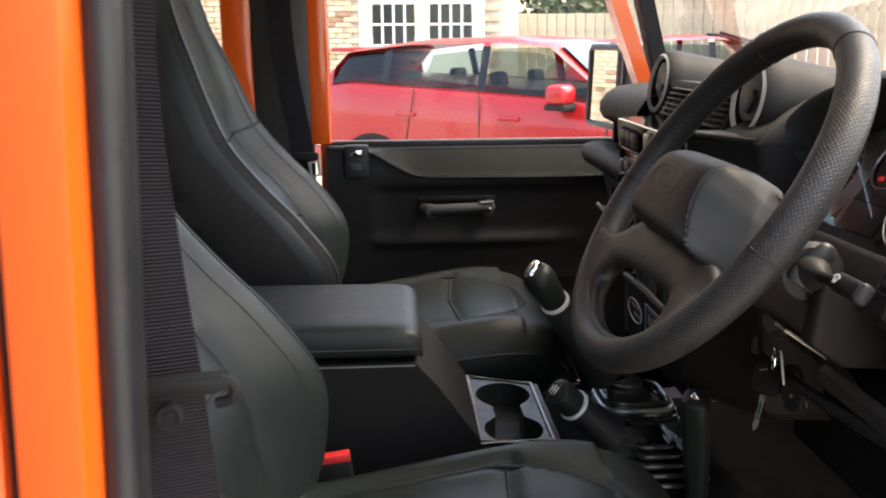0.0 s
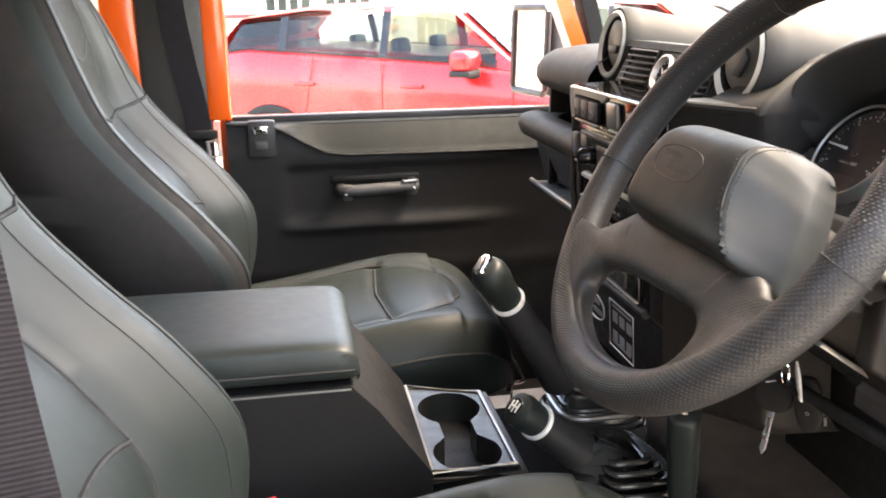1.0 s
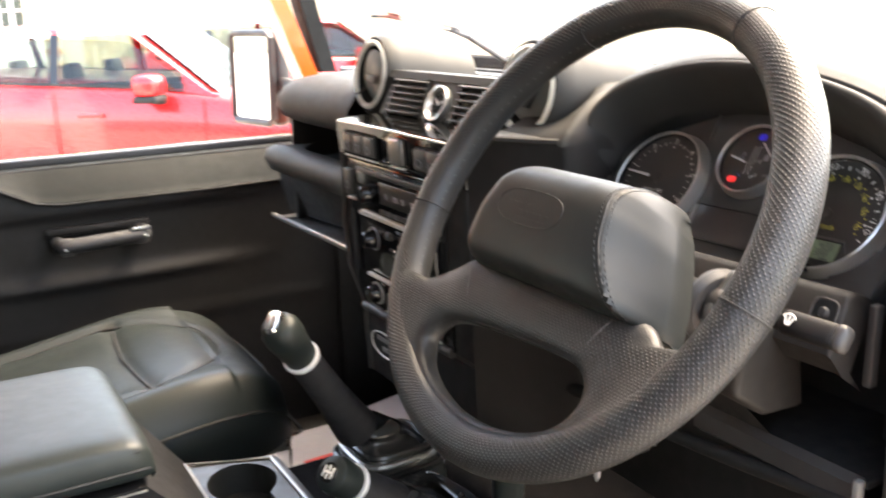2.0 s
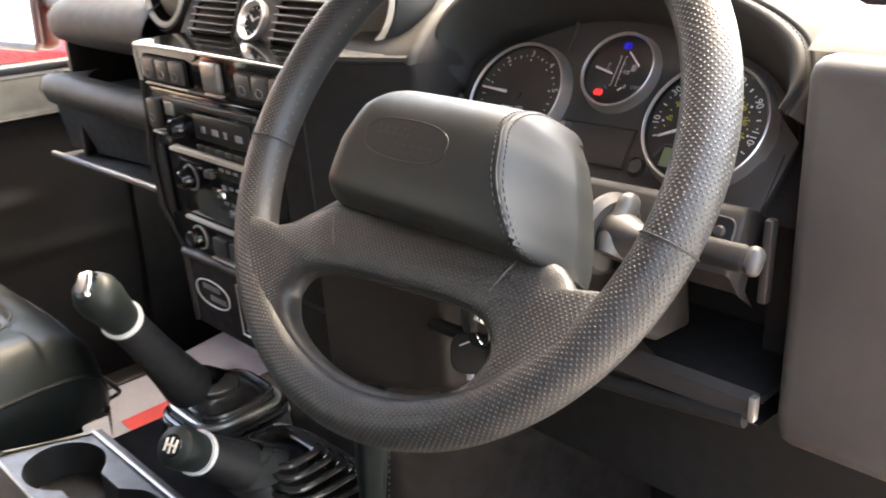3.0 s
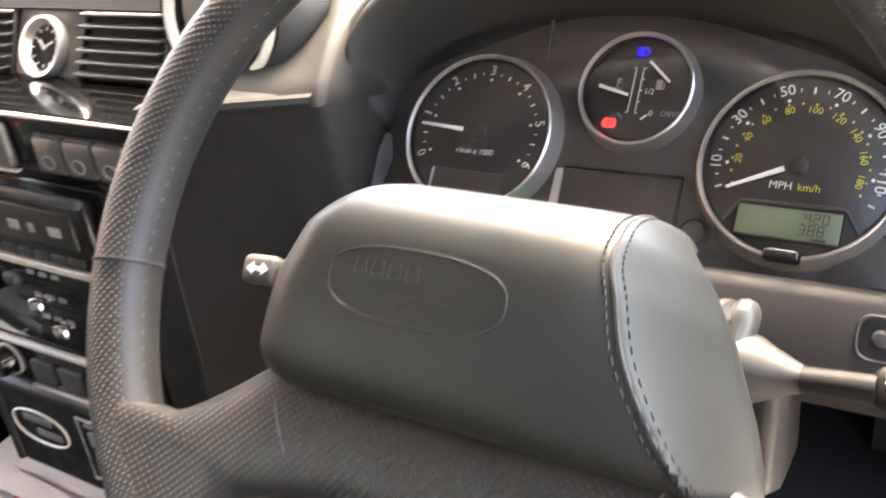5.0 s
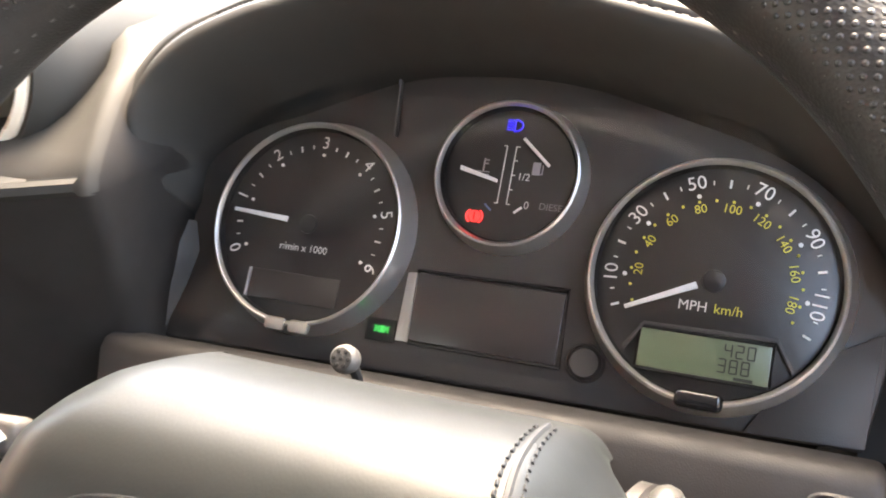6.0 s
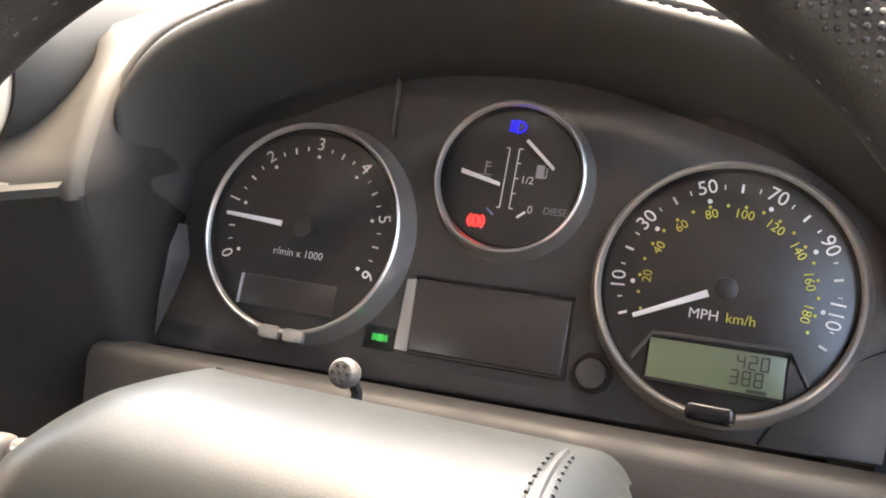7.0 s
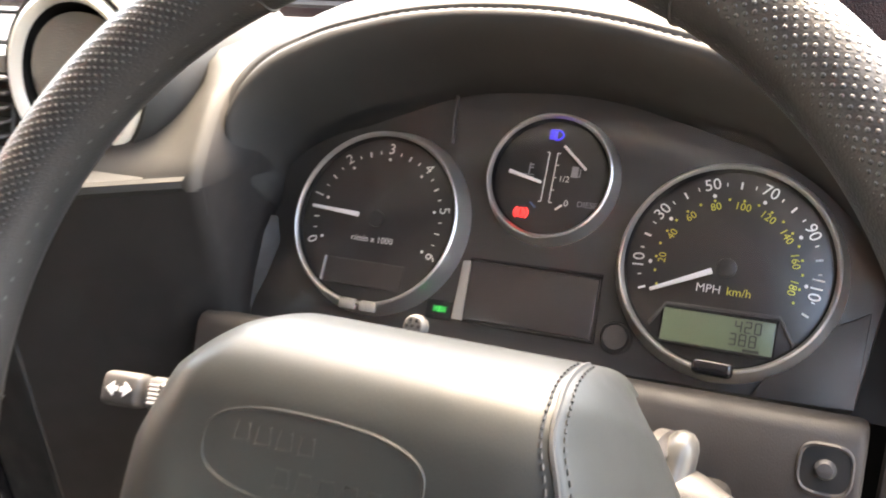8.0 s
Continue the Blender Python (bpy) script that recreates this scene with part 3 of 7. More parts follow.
    part("cross_seam", tube([(0.135 + 0.02 * abs(e) + fwd, SY + 0.237 * e, top(0.135 + 0.02 * abs(e) + fwd, 0.237, float(np.interp(0.15 + fwd, [q[0] for q in fc], [q[2] for q in fc])), e) + 0.0006) for e in np.linspace(-0.67, 0.67, 25)], 0.0022, 6), STITCH, s)
    arch = []
    for k in np.linspace(-1, 1, 25):
        x = 0.285 + fwd - 0.15 * abs(k) ** 3.2
        w = float(np.interp(x, [q[0] for q in cus], [q[1] for q in cus]))
        z = float(np.interp(x, [q[0] for q in fc], [q[2] for q in fc]))
        arch.append((x, SY + w * 0.68 * k, top(x, w, z, 0.68 * k) + 0.0004))
    part("cushion_arch", tube(arch, 0.0022, 6), STITCH, s)
    part("base_box", span(-0.20, 0.30, SY - 0.20, SY + 0.20, 0.6, 0.868, 0.01), MATT, s)
    part("slide_rail", span(-0.15, 0.345, SY - 0.19, SY - 0.165, 0.845, 0.864, 0.004), STEEL, s, "bare steel slide rail")
    part("adjuster_bar", tube(spline([(0.30, SY - 0.15, 0.852), (0.365, SY - 0.155, 0.852), (0.378, SY - 0.12, 0.856), (0.378, SY + 0.1, 0.856)], 16), 0.0035, 8), CHROME, s, "chrome adjuster bar")
    return s


seat(SIDE, "black leather bucket seat beside the closed door", recline=1.0)
seat(2 * MID - SIDE, "black leather bucket seat in front of the steering wheel", 0.0, 0.026)

# ---- seat belts ----
def strap(points, width, normal, thick=0.0016, narrow=()):
    """A flat woven strap along points, lying square to normal."""
    pts = [Vector(p) for p in points]
    n = Vector(normal).normalized()
    rows = []
    for i, p in enumerate(pts):
        d = (pts[min(i + 1, len(pts) - 1)] - pts[max(i - 1, 0)]).normalized()
        s = d.cross(n).normalized() * (width if not narrow else float(np.interp(p.z, *narrow))) / 2
        t = n * thick / 2
        rows.append([p - s - t, p + s - t, p + s + t, p - s + t])
    return grid(rows, closed=True, caps=True)


belt = base("seat_belt", -0.14, 0.56, 0.7, "black woven seat belt hanging beside the door pillar", "seat belt", "seat belts")
part("webbing", strap(spline([(-0.1303, 0.568, 1.835), (-0.1351, 0.572, 1.596), (-0.1465, 0.574, 1.424), (-0.1400, 0.574, 1.262), (-0.1270, 0.574, 1.070), (-0.1160, 0.585, 0.783)], 60), 0.048, (0.15, -1, 0.0), narrow=((1.2, 1.3, 1.40, 1.5, 1.7), (0.064, 0.062, 0.054, 0.036, 0.026))), WEB, belt)
tongue = part("tongue", at(prism([(-0.034, -0.007), (0.030, -0.004), (0.040, 0.0), (0.040, 0.007), (0.034, 0.010), (-0.034, 0.005)], -0.005, 0.005, 0.0025), Matrix(((1, 0, 0, -0.128), (0, 0, -1, 0.556), (0, 1, 0, 1.295), (0, 0, 0, 1)))), MATT, belt, "black plastic belt guide")
part("tongue_arm", tube(spline([(-0.0925, 0.555, 1.301), (-0.0865, 0.555, 1.296), (-0.0885, 0.557, 1.286), (-0.0985, 0.558, 1.283)], 10), 0.0038, 8), MATT, tongue)
part("stop_button", at(lathe([(0, 0.006), (0.003, 0.006), (0.0035, 0.004), (0.0075, 0.005), (0.009, 0.003), (0.009, 0)], 24), pose(-0.1292, 0.560, 1.2745, 90)), MATT, belt, "round black stop button")
belt2 = base("seat_belt", -0.2, 2.1, 0.9, "black woven seat belt with chrome tongue on the passenger pillar", "seat belt", "seat belts")
part("webbing", strap(spline([(-0.225, 2.105, 1.85), (-0.22, 2.10, 1.55), (-0.205, 2.10, 1.4), (-0.183, 2.10, 1.255), (-0.175, 2.10, 1.0), (-0.17, 2.10, 0.75)], 40), 0.05, (0, -1, 0)), WEB, belt2)
part("guide", span(-0.205, -0.145, 2.085, 2.1, 1.232, 1.25, 0.004), MATT, belt2)
part("tongue", tube([(-0.166, 2.078, 1.228), (-0.146, 2.078, 1.232), (-0.143, 2.078, 1.20), (-0.163, 2.078, 1.196)], 0.0042, 8, closed=True), BEZEL, belt2, "chrome belt tongue")
buckle = base("belt_buckle", -0.06, 1.085, 0.9, "black seat belt buckle with red release button", "belt buckle")
part("body", at(box(0, 0, 0, 0.05, 0.024, 0.075, 0.005), pose(-0.062, 1.085, 0.940, 0, -8)), MATT, buckle)
part("release_button", at(box(0, 0, 0, 0.036, 0.016, 0.012, 0.002), pose(-0.0605, 1.083, 0.981, 0, -8)), REDCLIP, buckle, "red plastic release button")

# ---- centre box, tray, levers ----
cubby = base("centre_box", -0.15, MID, 0.86, "black console box between the seats with a padded leather lid", "console")
part("body", grid([[(-0.42, y, 0.86), (-0.42, y, 1.083), (0.045, y, 1.083), (0.075, y, 1.05), (0.135, y, 0.965), (0.14, y, 0.86)] for y in (1.148, 1.412)], caps=True), BOXSKIN, cubby)
lid_rows = []
for x, h in [(-0.42, 0.040), (-0.40, 0.046), (-0.2, 0.049), (0.0, 0.047), (0.03, 0.045), (0.042, 0.042), (0.050, 0.036), (0.055, 0.028), (0.0565, 0.016), (0.055, 0.004), (0.052, 0.0015)]:
    w = 0.1385 - 0.010 * max(0, (x - 0.035) / 0.02) ** 2
    sec = []
    for k in range(32):
        a = 2 * math.pi * k / 32
        c, s_ = math.cos(a), math.sin(a)
        z = math.copysign(abs(s_) ** 0.34, s_)
        y = math.copysign(abs(c) ** 0.2, c) * (1 - 0.022 * max(0, z))
        sec.append((x, 1.2825 + w * y, 1.088 + (h / 2 + (h / 2) * z) * (1 - 0.14 * (y + 1)) + 0.004 * (1 - abs(y) ** 3) * (z > 0.5)))
    lid_rows.append(sec)
part("lid", grid(lid_rows, closed=True, caps=True), LEATHER, cubby, "padded black leather lid", smooth=42)
part("lid_crease", tube([(x, 1.1475, 1.121) for x in np.linspace(-0.4, 0.042, 12)], 0.0013, 6), STITCH, cubby)
part("lid_seam", tube([(x, 1.143, 1.104) for x in np.linspace(-0.4, 0.05, 12)], 0.0016, 6), STITCH, cubby)
part("side_groove", span(-0.40, 0.045, 1.1465, 1.149, 1.0785, 1.0805), SATIN, cubby)

tray = base("cup_holder", 0.19, 1.28, 0.93, "black cup holder tray with a raised grey rim", "cup holder")
def leaves(points, ang, cx, cy):
    """Where a ray from (cx, cy) last leaves a closed outline."""
    d = (math.cos(ang), math.sin(ang))
    best = 0.0
    for i in range(len(points)):
        (x1, y1), (x2, y2) = points[i], points[(i + 1) % len(points)]
        ex, ey = x2 - x1, y2 - y1
        den = d[0] * ey - d[1] * ex
        if abs(den) < 1e-12:
            continue
        t = ((x1 - cx) * ey - (y1 - cy) * ex) / den
        u = ((x1 - cx) * d[1] - (y1 - cy) * d[0]) / den
        if t > best and -1e-9 <= u <= 1 + 1e-9:
            best = t
    return (cx + d[0] * best, cy + d[1] * best)


TC = (0.189, 1.272)
t_out = [(0.141, 1.408), (0.237, 1.372), (0.237, 1.166), (0.141, 1.166)]
cups = []
for cy_, a0 in ((1.335, -60), (1.207, 120)):
    cups += [(0.189 + 0.043 * math.cos(radians(a0 + 300 * k / 24)), cy_ + 0.048 * math.sin(radians(a0 + 300 * k / 24))) for k in range(25)]
rows = []
for k in range(96):
    a = 2 * math.pi * k / 96
    o, i_ = leaves(t_out, a, *TC), leaves(cups, a, *TC)
    rows.append([(o[0], o[1], 0.955), (i_[0], i_[1], 0.955), (i_[0], i_[1], 0.951), (TC[0] + (i_[0] - TC[0]) * 0.97, TC[1] + (i_[1] - TC[1]) * 0.97, 0.915)])
rows.append(rows[0])
part("top_plate", grid(rows), TRAYGREY, tray, "grey insert with two cup recesses")
part("pan", span(0.139, 0.239, 1.164, 1.41, 0.905, 0.916, 0.002), MATT, tray)
part("skirt", span(0.137, 0.241, 1.162, 1.405, 0.86, 0.905, 0.004), PLASTIC, tray)
part("rim", tube([(0.139, 1.412, 0.957), (0.240, 1.374, 0.956), (0.240, 1.163, 0.957), (0.137, 1.163, 0.957)], 0.0032, 8, closed=True), SATIN, tray, "worn grey metal rim")
part("outer_rim", tube([(0.131, 1.424, 0.950), (0.249, 1.380, 0.948), (0.249, 1.155, 0.948), (0.131, 1.155, 0.950)], 0.005, 8, closed=True), PLASTIC, tray)

gear = base("gear_lever", 0.37, 1.31, 0.9, "tall black gear lever with chrome-capped knob and white collar", "gear lever")
ga, gb = Vector((0.373, 1.371, 0.95)), Vector((0.260, 1.2875, 1.122))
gd = (gb - ga).normalized()
gm = Matrix.Translation(gb) @ gd.to_track_quat("Z", "Y").to_matrix().to_4x4()
part("shaft", at(lathe([(0.0, -0.20), (0.030, -0.19), (0.0255, -0.14), (0.0215, -0.08), (0.0195, -0.004), (0.0, -0.004)], 28), gm), RUBBER, gear)
part("collar", at(lathe([(0.018, -0.005), (0.0225, -0.005), (0.0232, -0.002), (0.0225, 0.001), (0.018, 0.001)], 32, shut=True), gm), BAND, gear, "white plastic collar")
knob = part("knob", at(lathe([(0.0195, 0.001), (0.0205, 0.012), (0.0218, 0.03), (0.0238, 0.045), (0.0235, 0.058), (0.0195, 0.068), (0.0125, 0.0725), (0.0, 0.0735)], 32), gm), LEATHER, gear, "black leather knob")
cap_m = gm @ Matrix.Translation((-0.0050, 0.002, 0.0675)) @ pose(0, 0, 0, 8, -26, 0)
cap_o = [(0.0115 * math.copysign(abs(math.cos(a)) ** 0.55, math.cos(a)), 0.0155 * math.copysign(abs(math.sin(a)) ** 0.55, math.sin(a))) for a in np.linspace(0, 2 * math.pi, 32, endpoint=False)]
part("knob_cap", at(grid([[(x * k, y * k, z) for x, y in cap_o] for k, z in ((1.0, -0.006), (1.0, 0.004), (0.93, 0.0062), (0.7, 0.0075), (0.3, 0.0082), (0.02, 0.0083))], closed=True), cap_m), CHROME, knob, "chrome cap with worn shift pattern")
part("cap_inlay", at(prism([(x * 0.52, y * 0.58) for x, y in cap_o], 0.0072, 0.0086, 0.0003), cap_m), SATIN, knob)
# leather gaiter with soft folds on a stepped frame
def gaiter(cx, cy, z0, z1, w0, w1, lean, folds=5):
    rows = []
    for k in range(15):
        s = k / 14
        w = w0 + (w1 - w0) * s ** 0.8 + 0.004 * math.sin(s * folds * math.pi)
        row = []
        for j in range(32):
            a = 2 * math.pi * j / 32
            c, n_ = math.cos(a), math.sin(a)
            p = 0.45 + 0.55 * s
            row.append((cx + lean[0] * s + w * 1.1 * math.copysign(abs(c) ** p, c), cy + lean[1] * s + w * math.copysign(abs(n_) ** p, n_), z0 + (z1 - z0) * s + 0.003 * math.sin(3 * a + 4 * s)))
        rows.append(row)
    return grid(rows, closed=True)


def squared(cx, cy, z, w, d, p=0.5, n=44):
    """A rounded rectangle of points."""
    return [(cx + w * math.copysign(abs(math.cos(a)) ** p, math.cos(a)), cy + d * math.copysign(abs(math.sin(a)) ** p, math.sin(a)), z) for a in np.linspace(0, 2 * math.pi, n, endpoint=False)]


part("gaiter", gaiter(0.408, 1.366, 0.925, 0.972, 0.043, 0.027, (-0.024, 0.004), 3), GLOSSRUB, gear, "folded black rubber gaiter", smooth=70)
for k, (w, z) in enumerate(((0.050, 0.938), (0.058, 0.929), (0.066, 0.917))):
    # the middle ring's satin grey paints the bright highlight on the rubber
    part("gaiter_ring", tube(squared(0.408, 1.366, z, w, w * 0.95), 0.0048 - 0.0004 * k, 8, closed=True), SATIN if k == 1 else GLOSSRUB, gear, "shiny stepped rubber ring")
part("gaiter_frame", grid([squared(0.408, 1.366, z, w, w * 0.95) for w, z in ((0.046, 0.925), (0.052, 0.936), (0.056, 0.926), (0.060, 0.926), (0.064, 0.913), (0.070, 0.912), (0.074, 0.886))], closed=True), GLOSSRUB, gear, smooth=50)

trans = base("transfer_lever", 0.33, 1.2, 0.9, "short black transfer lever with white collar and silver shift pattern", "gear lever")
ta, tb = Vector((0.345, 1.212, 0.930)), Vector((0.270, 1.184, 1.000))
td = (tb - ta).normalized()
tm = Matrix.Translation(tb) @ td.to_track_quat("Z", "Y").to_matrix().to_4x4()
part("shaft", at(lathe([(0.0, -0.10), (0.027, -0.09), (0.024, -0.04), (0.021, -0.004), (0.0, -0.004)], 26), tm), RUBBER, trans)
part("collar", at(lathe([(0.018, -0.005), (0.0235, -0.005), (0.024, -0.002), (0.0235, 0.001), (0.018, 0.001)], 32, shut=True), tm), BAND, trans, "white plastic collar")
tk = part("knob", at(lathe([(0.0205, 0.001), (0.0215, 0.014), (0.0225, 0.026), (0.0205, 0.036), (0.014, 0.041), (0.0, 0.042)], 28), tm), LEATHER, trans)
bdg = part("knob_badge", at(lathe([(0.0, 0.0035), (0.011, 0.003), (0.0135, 0.0)], 24), tm @ Matrix.Translation((0, 0, 0.0390))), GLOSS, tk, "round badge with silver shift pattern")
for bx, by, bw, bh in ((-0.006, 0, 0.0022, 0.013), (0.0, 0, 0.0022, 0.016), (0.006, 0, 0.0022, 0.013), (0, 0, 0.012, 0.0022)):
    part("pattern_bar", at(box(bx, by, 0.0035, bw, bh, 0.0016, 0.0004), tm @ Matrix.Translation((0, 0, 0.0390))), SILVER, bdg)
part("gaiter", gaiter(0.385, 1.228, 0.897, 0.955, 0.050, 0.027, (-0.052, -0.014), 7), GLOSSRUB, trans, "creased shiny black gaiter", smooth=55)
for k in range(5):
    part("bellows_fold", grid([squared(0.394 + 0.003 * k, 1.220 - 0.003 * k, 0.934 - 0.009 * k - dz, 0.028 + 0.007 * k + dw, 0.040 + 0.009 * k + dw, 0.42) for dw, dz in ((-0.004, 0.0), (0.002, -0.002), (0.005, 0.001), (0.004, 0.006), (-0.003, 0.010))], closed=True), GLOSSRUB, trans, smooth=60)

brake = base("handbrake", 0.40, 1.02, 0.85, "upright black handbrake lever with chrome button", "handbrake")
ha, hb = Vector((0.440, 1.122, 0.80)), Vector((0.4010, 1.0565, 1.060))
hd = (hb - ha).normalized()
hm = Matrix.Translation(hb) @ hd.to_track_quat("Z", "Y").to_matrix().to_4x4()
sec = [(0.9 * math.copysign(abs(math.cos(a)) ** 0.7, math.cos(a)), math.copysign(abs(math.sin(a)) ** 0.7, math.sin(a))) for a in np.linspace(0, 2 * math.pi, 28, endpoint=False)]
part("grip", at(grid([[(x * r, y * r, z) for x, y in sec] for r, z in ((0.012, -0.28), (0.0155, -0.16), (0.0185, -0.10), (0.0200, -0.03), (0.0198, -0.006), (0.0185, -0.0015), (0.016, 0.0), (0.002, 0.0005))], closed=True, caps=True), hm), LEATHER, brake, "stitched black leather grip", smooth=60)
for k in range(24):
    part("grip_stitch", tube([hm @ Vector((0.0170, -0.0115 + 0.0012 * (k % 2), -0.012 - 0.0105 * k)), hm @ Vector((0.0170, -0.0085 - 0.0012 * (k % 2), -0.0165 - 0.0105 * k))], 0.0007, 5), STITCH_GREY, brake)
part("button", at(lathe([(0.0, 0.0065), (0.0025, 0.006), (0.0040, 0.0045), (0.0044, 0.002), (0.0065, 0.001), (0.0065, -0.001)], 24), hm), CHROME, brake, "chrome push button")

sheet = base("paper_mat", 0.6, 1.72, 0.62, "white printed paper floor mat in the passenger footwell", "paper mat")
part("sheet", grid([[(x, y, 0.66 + 0.05 * max(0, (x - 0.62)) * 3 + 0.006 * math.sin(9 * y + 5 * x)) for y in np.linspace(1.52, 1.985, 12)] for x in np.linspace(0.385, 0.86, 12)]), PAPER, sheet)
def lie(x, y, up):
    return (x, y, 0.66 + up + 0.05 * max(0, (x - 0.62)) * 3 + 0.006 * math.sin(9 * y + 5 * x))


part("red_panel", grid([[lie(x, y, 0.003) for y in np.linspace(1.745, 1.862, 6)] for x in np.linspace(0.462, 0.62, 5)]), REDPRINT, sheet, "red printed panel")
for y0, y1, x0, x1 in ((1.762, 1.768, 0.475, 0.53), (1.776, 1.782, 0.475, 0.54), (1.79, 1.845, 0.575, 0.588), (1.79, 1.845, 0.555, 0.565)):
    part("pale_bar", grid([[lie(x, y, 0.0045) for y in np.linspace(y0, y1, 4)] for x in np.linspace(x0, x1, 3)]), PAPER, sheet)
part("second_sheet", grid([[lie(x, y, 0.006 + 0.012 * (y - 1.6)) for y in np.linspace(1.62, 1.99, 8)] for x in np.linspace(0.60, 0.80, 6)]), PAPER, sheet)
for k in range(3):
    x = 0.64 + 0.045 * k
    part("print_line", grid([[(xx, y, 0.676 + 0.05 * max(0, (xx - 0.62)) * 3 + 0.006 * math.sin(9 * y + 5 * xx)) for y in np.linspace(1.66, 1.90 - 0.03 * k, 6)] for xx in (x, x + 0.012)]), GREYPRINT, sheet)


# ---- dashboard ----
dash = base("dashboard", 0.55, MID, 1.0, "charcoal dashboard with open shelf, round vents and black centre stack", "dashboard")


def along(profile, ys, taper=None):
    """A skin whose side view is profile, drawn across the vehicle."""
    return grid([[(x, y, z) for x, z in (profile if taper is None else taper(y))] for y in ys])


# padded top over the passenger's shelf, rounded off at its outer end
def pad_profile(y):
    e = max(0.0, (y - 1.73) / 0.15)
    d = 0.040 * e * e + 0.03 * max(0.0, (y - 1.86) / 0.02) ** 2
    p = [(0.50 + d, 1.335), (0.462 + d, 1.342), (0.440 + d, 1.352), (0.432 + d, 1.366), (0.434 + d, 1.384 - d * 0.1), (0.446 + d, 1.402 - d * 0.3), (0.468 + d, 1.414 - d * 0.3), (0.52 + d * 0.5, 1.421 - d * 0.4), (0.62, 1.424 - d * 0.3), (0.735, 1.415)]
    return p


part("passenger_pad", along(None, [*np.linspace(1.50, 1.73, 8), *np.linspace(1.75, 1.885, 14)], pad_profile), DASH, dash, "padded charcoal dash top", smooth=70)
part("pad_end", grid([[(0.55, 1.885, 1.335), (0.735, 1.885, 1.335)], [(0.53, 1.885, 1.36), (0.735, 1.885, 1.36)], [(0.55, 1.885, 1.39), (0.735, 1.885, 1.39)], [(0.62, 1.885, 1.395), (0.735, 1.885, 1.40)]]), DASH, dash)
part("top_skin", along([(0.49, 1.385), (0.51, 1.408), (0.56, 1.42), (0.64, 1.426), (0.737, 1.417)], np.linspace(1.04, 1.60, 12)), DASH, dash, smooth=70)
part("top_skin", along([(0.58, 1.43), (0.62, 1.43), (0.70, 1.426), (0.737, 1.417)], np.linspace(0.50, 1.04, 10)), DASH, dash, smooth=70)
part("vent_slot", span(0.70, 0.72, 0.75, 1.9, 1.418, 1.424, 0.002), MATT, dash)
# open shelf: back, floor and rolled lip
part("shelf_back", span(0.60, 0.61, 1.40, 1.97, 1.10, 1.40), MATT, dash)
part("shelf_floor", span(0.43, 0.60, 1.42, 1.80, 1.268, 1.276), MATT, dash)
part("shelf_end", span(0.49, 0.70, 1.872, 1.884, 1.15, 1.37, 0.004), PLASTIC, dash)


def lip(y):
    e = max(0.0, (y - 1.74) / 0.10)
    d = 0.045 * e * e
    return [(0.47 + d, 1.292), (0.440 + d, 1.306 - d * 0.3), (0.415 + d, 1.306 - d * 0.3), (0.400 + d, 1.298), (0.396 + d, 1.286), (0.402 + d, 1.270 + d * 0.3), (0.418 + d, 1.262 + d * 0.3), (0.46 + d, 1.262)]


part("shelf_lip", along(None, [*np.linspace(1.42, 1.74, 6), *np.linspace(1.76, 1.86, 8)], lip), DASH, dash, "rolled padded shelf lip", smooth=70)
part("lower_panel", grid([[(0.45, 1.43, 1.262), (0.47, 1.92, 1.262)], [(0.46, 1.43, 1.20), (0.52, 2.0, 1.14)], [(0.58, 1.43, 1.19), (0.62, 2.0, 1.13)]]), MATT, dash)
part("shelf_edge", tube([(0.400, 1.44, 1.199), (0.505, 2.05, 1.124)], 0.005, 10), SATIN, dash, "bright metal shelf edge")
part("shelf_plate", grid([[(0.400, 1.44, 1.196), (0.505, 2.05, 1.121)], [(0.60, 1.44, 1.19), (0.66, 2.05, 1.12)]]), PLASTIC, dash)

# ---- centre stack ----
ST = tilted(0.39, MID, 1.30, -3)


def on(m, x, y, z=0.0):
    return m @ Matrix.Translation((x, y, z))


def plate(x0, x1, y0, y1, z0, z1, r, m, seg=2):
    return at(span(x0, x1, y0, y1, z0, z1, r, seg), m)


part("stack_body", at(prism([(-0.118, 0.082), (0.190, 0.082), (0.190, -0.27), (-0.10, -0.27), (-0.10, -0.165), (-0.138, -0.12), (-0.142, -0.06), (-0.128, 0.0)], -0.22, -0.004, 0.004), ST), PLASTIC, dash)
part("stack_edge", at(tube([(-0.116, 0.082, -0.002), (-0.127, 0.0, -0.002), (-0.140, -0.06, -0.002), (-0.136, -0.12, -0.002), (-0.10, -0.163, -0.002), (-0.10, -0.265, -0.002)], 0.0045, 10), ST), PLASTIC, dash)
part("gloss_panel", plate(-0.112, 0.188, 0.034, 0.080, -0.006, 0.0, 0.002, ST), GLOSS, dash)
part("gloss_panel", plate(-0.112, 0.140, -0.165, 0.0335, -0.006, 0.0, 0.002, ST), GLOSS, dash, "gloss black fascia panel")
# matt plate laid on to darken the lit strip of the stack's front
part("blank_panel", plate(0.1415, 0.187, -0.164, 0.0325, -0.005, 0.0, 0.002, ST), MATT, dash)
part("silver_strip", at(prism([(-0.112, 0.081), (0.016, 0.081), (0.014, 0.0755), (0.000, 0.0700), (-0.008, 0.0725), (-0.101, 0.0725), (-0.104, 0.050), (-0.112, 0.044)], 0.0, 0.0035, 0.001), ST), SILVER, dash, "brushed silver switch strip")
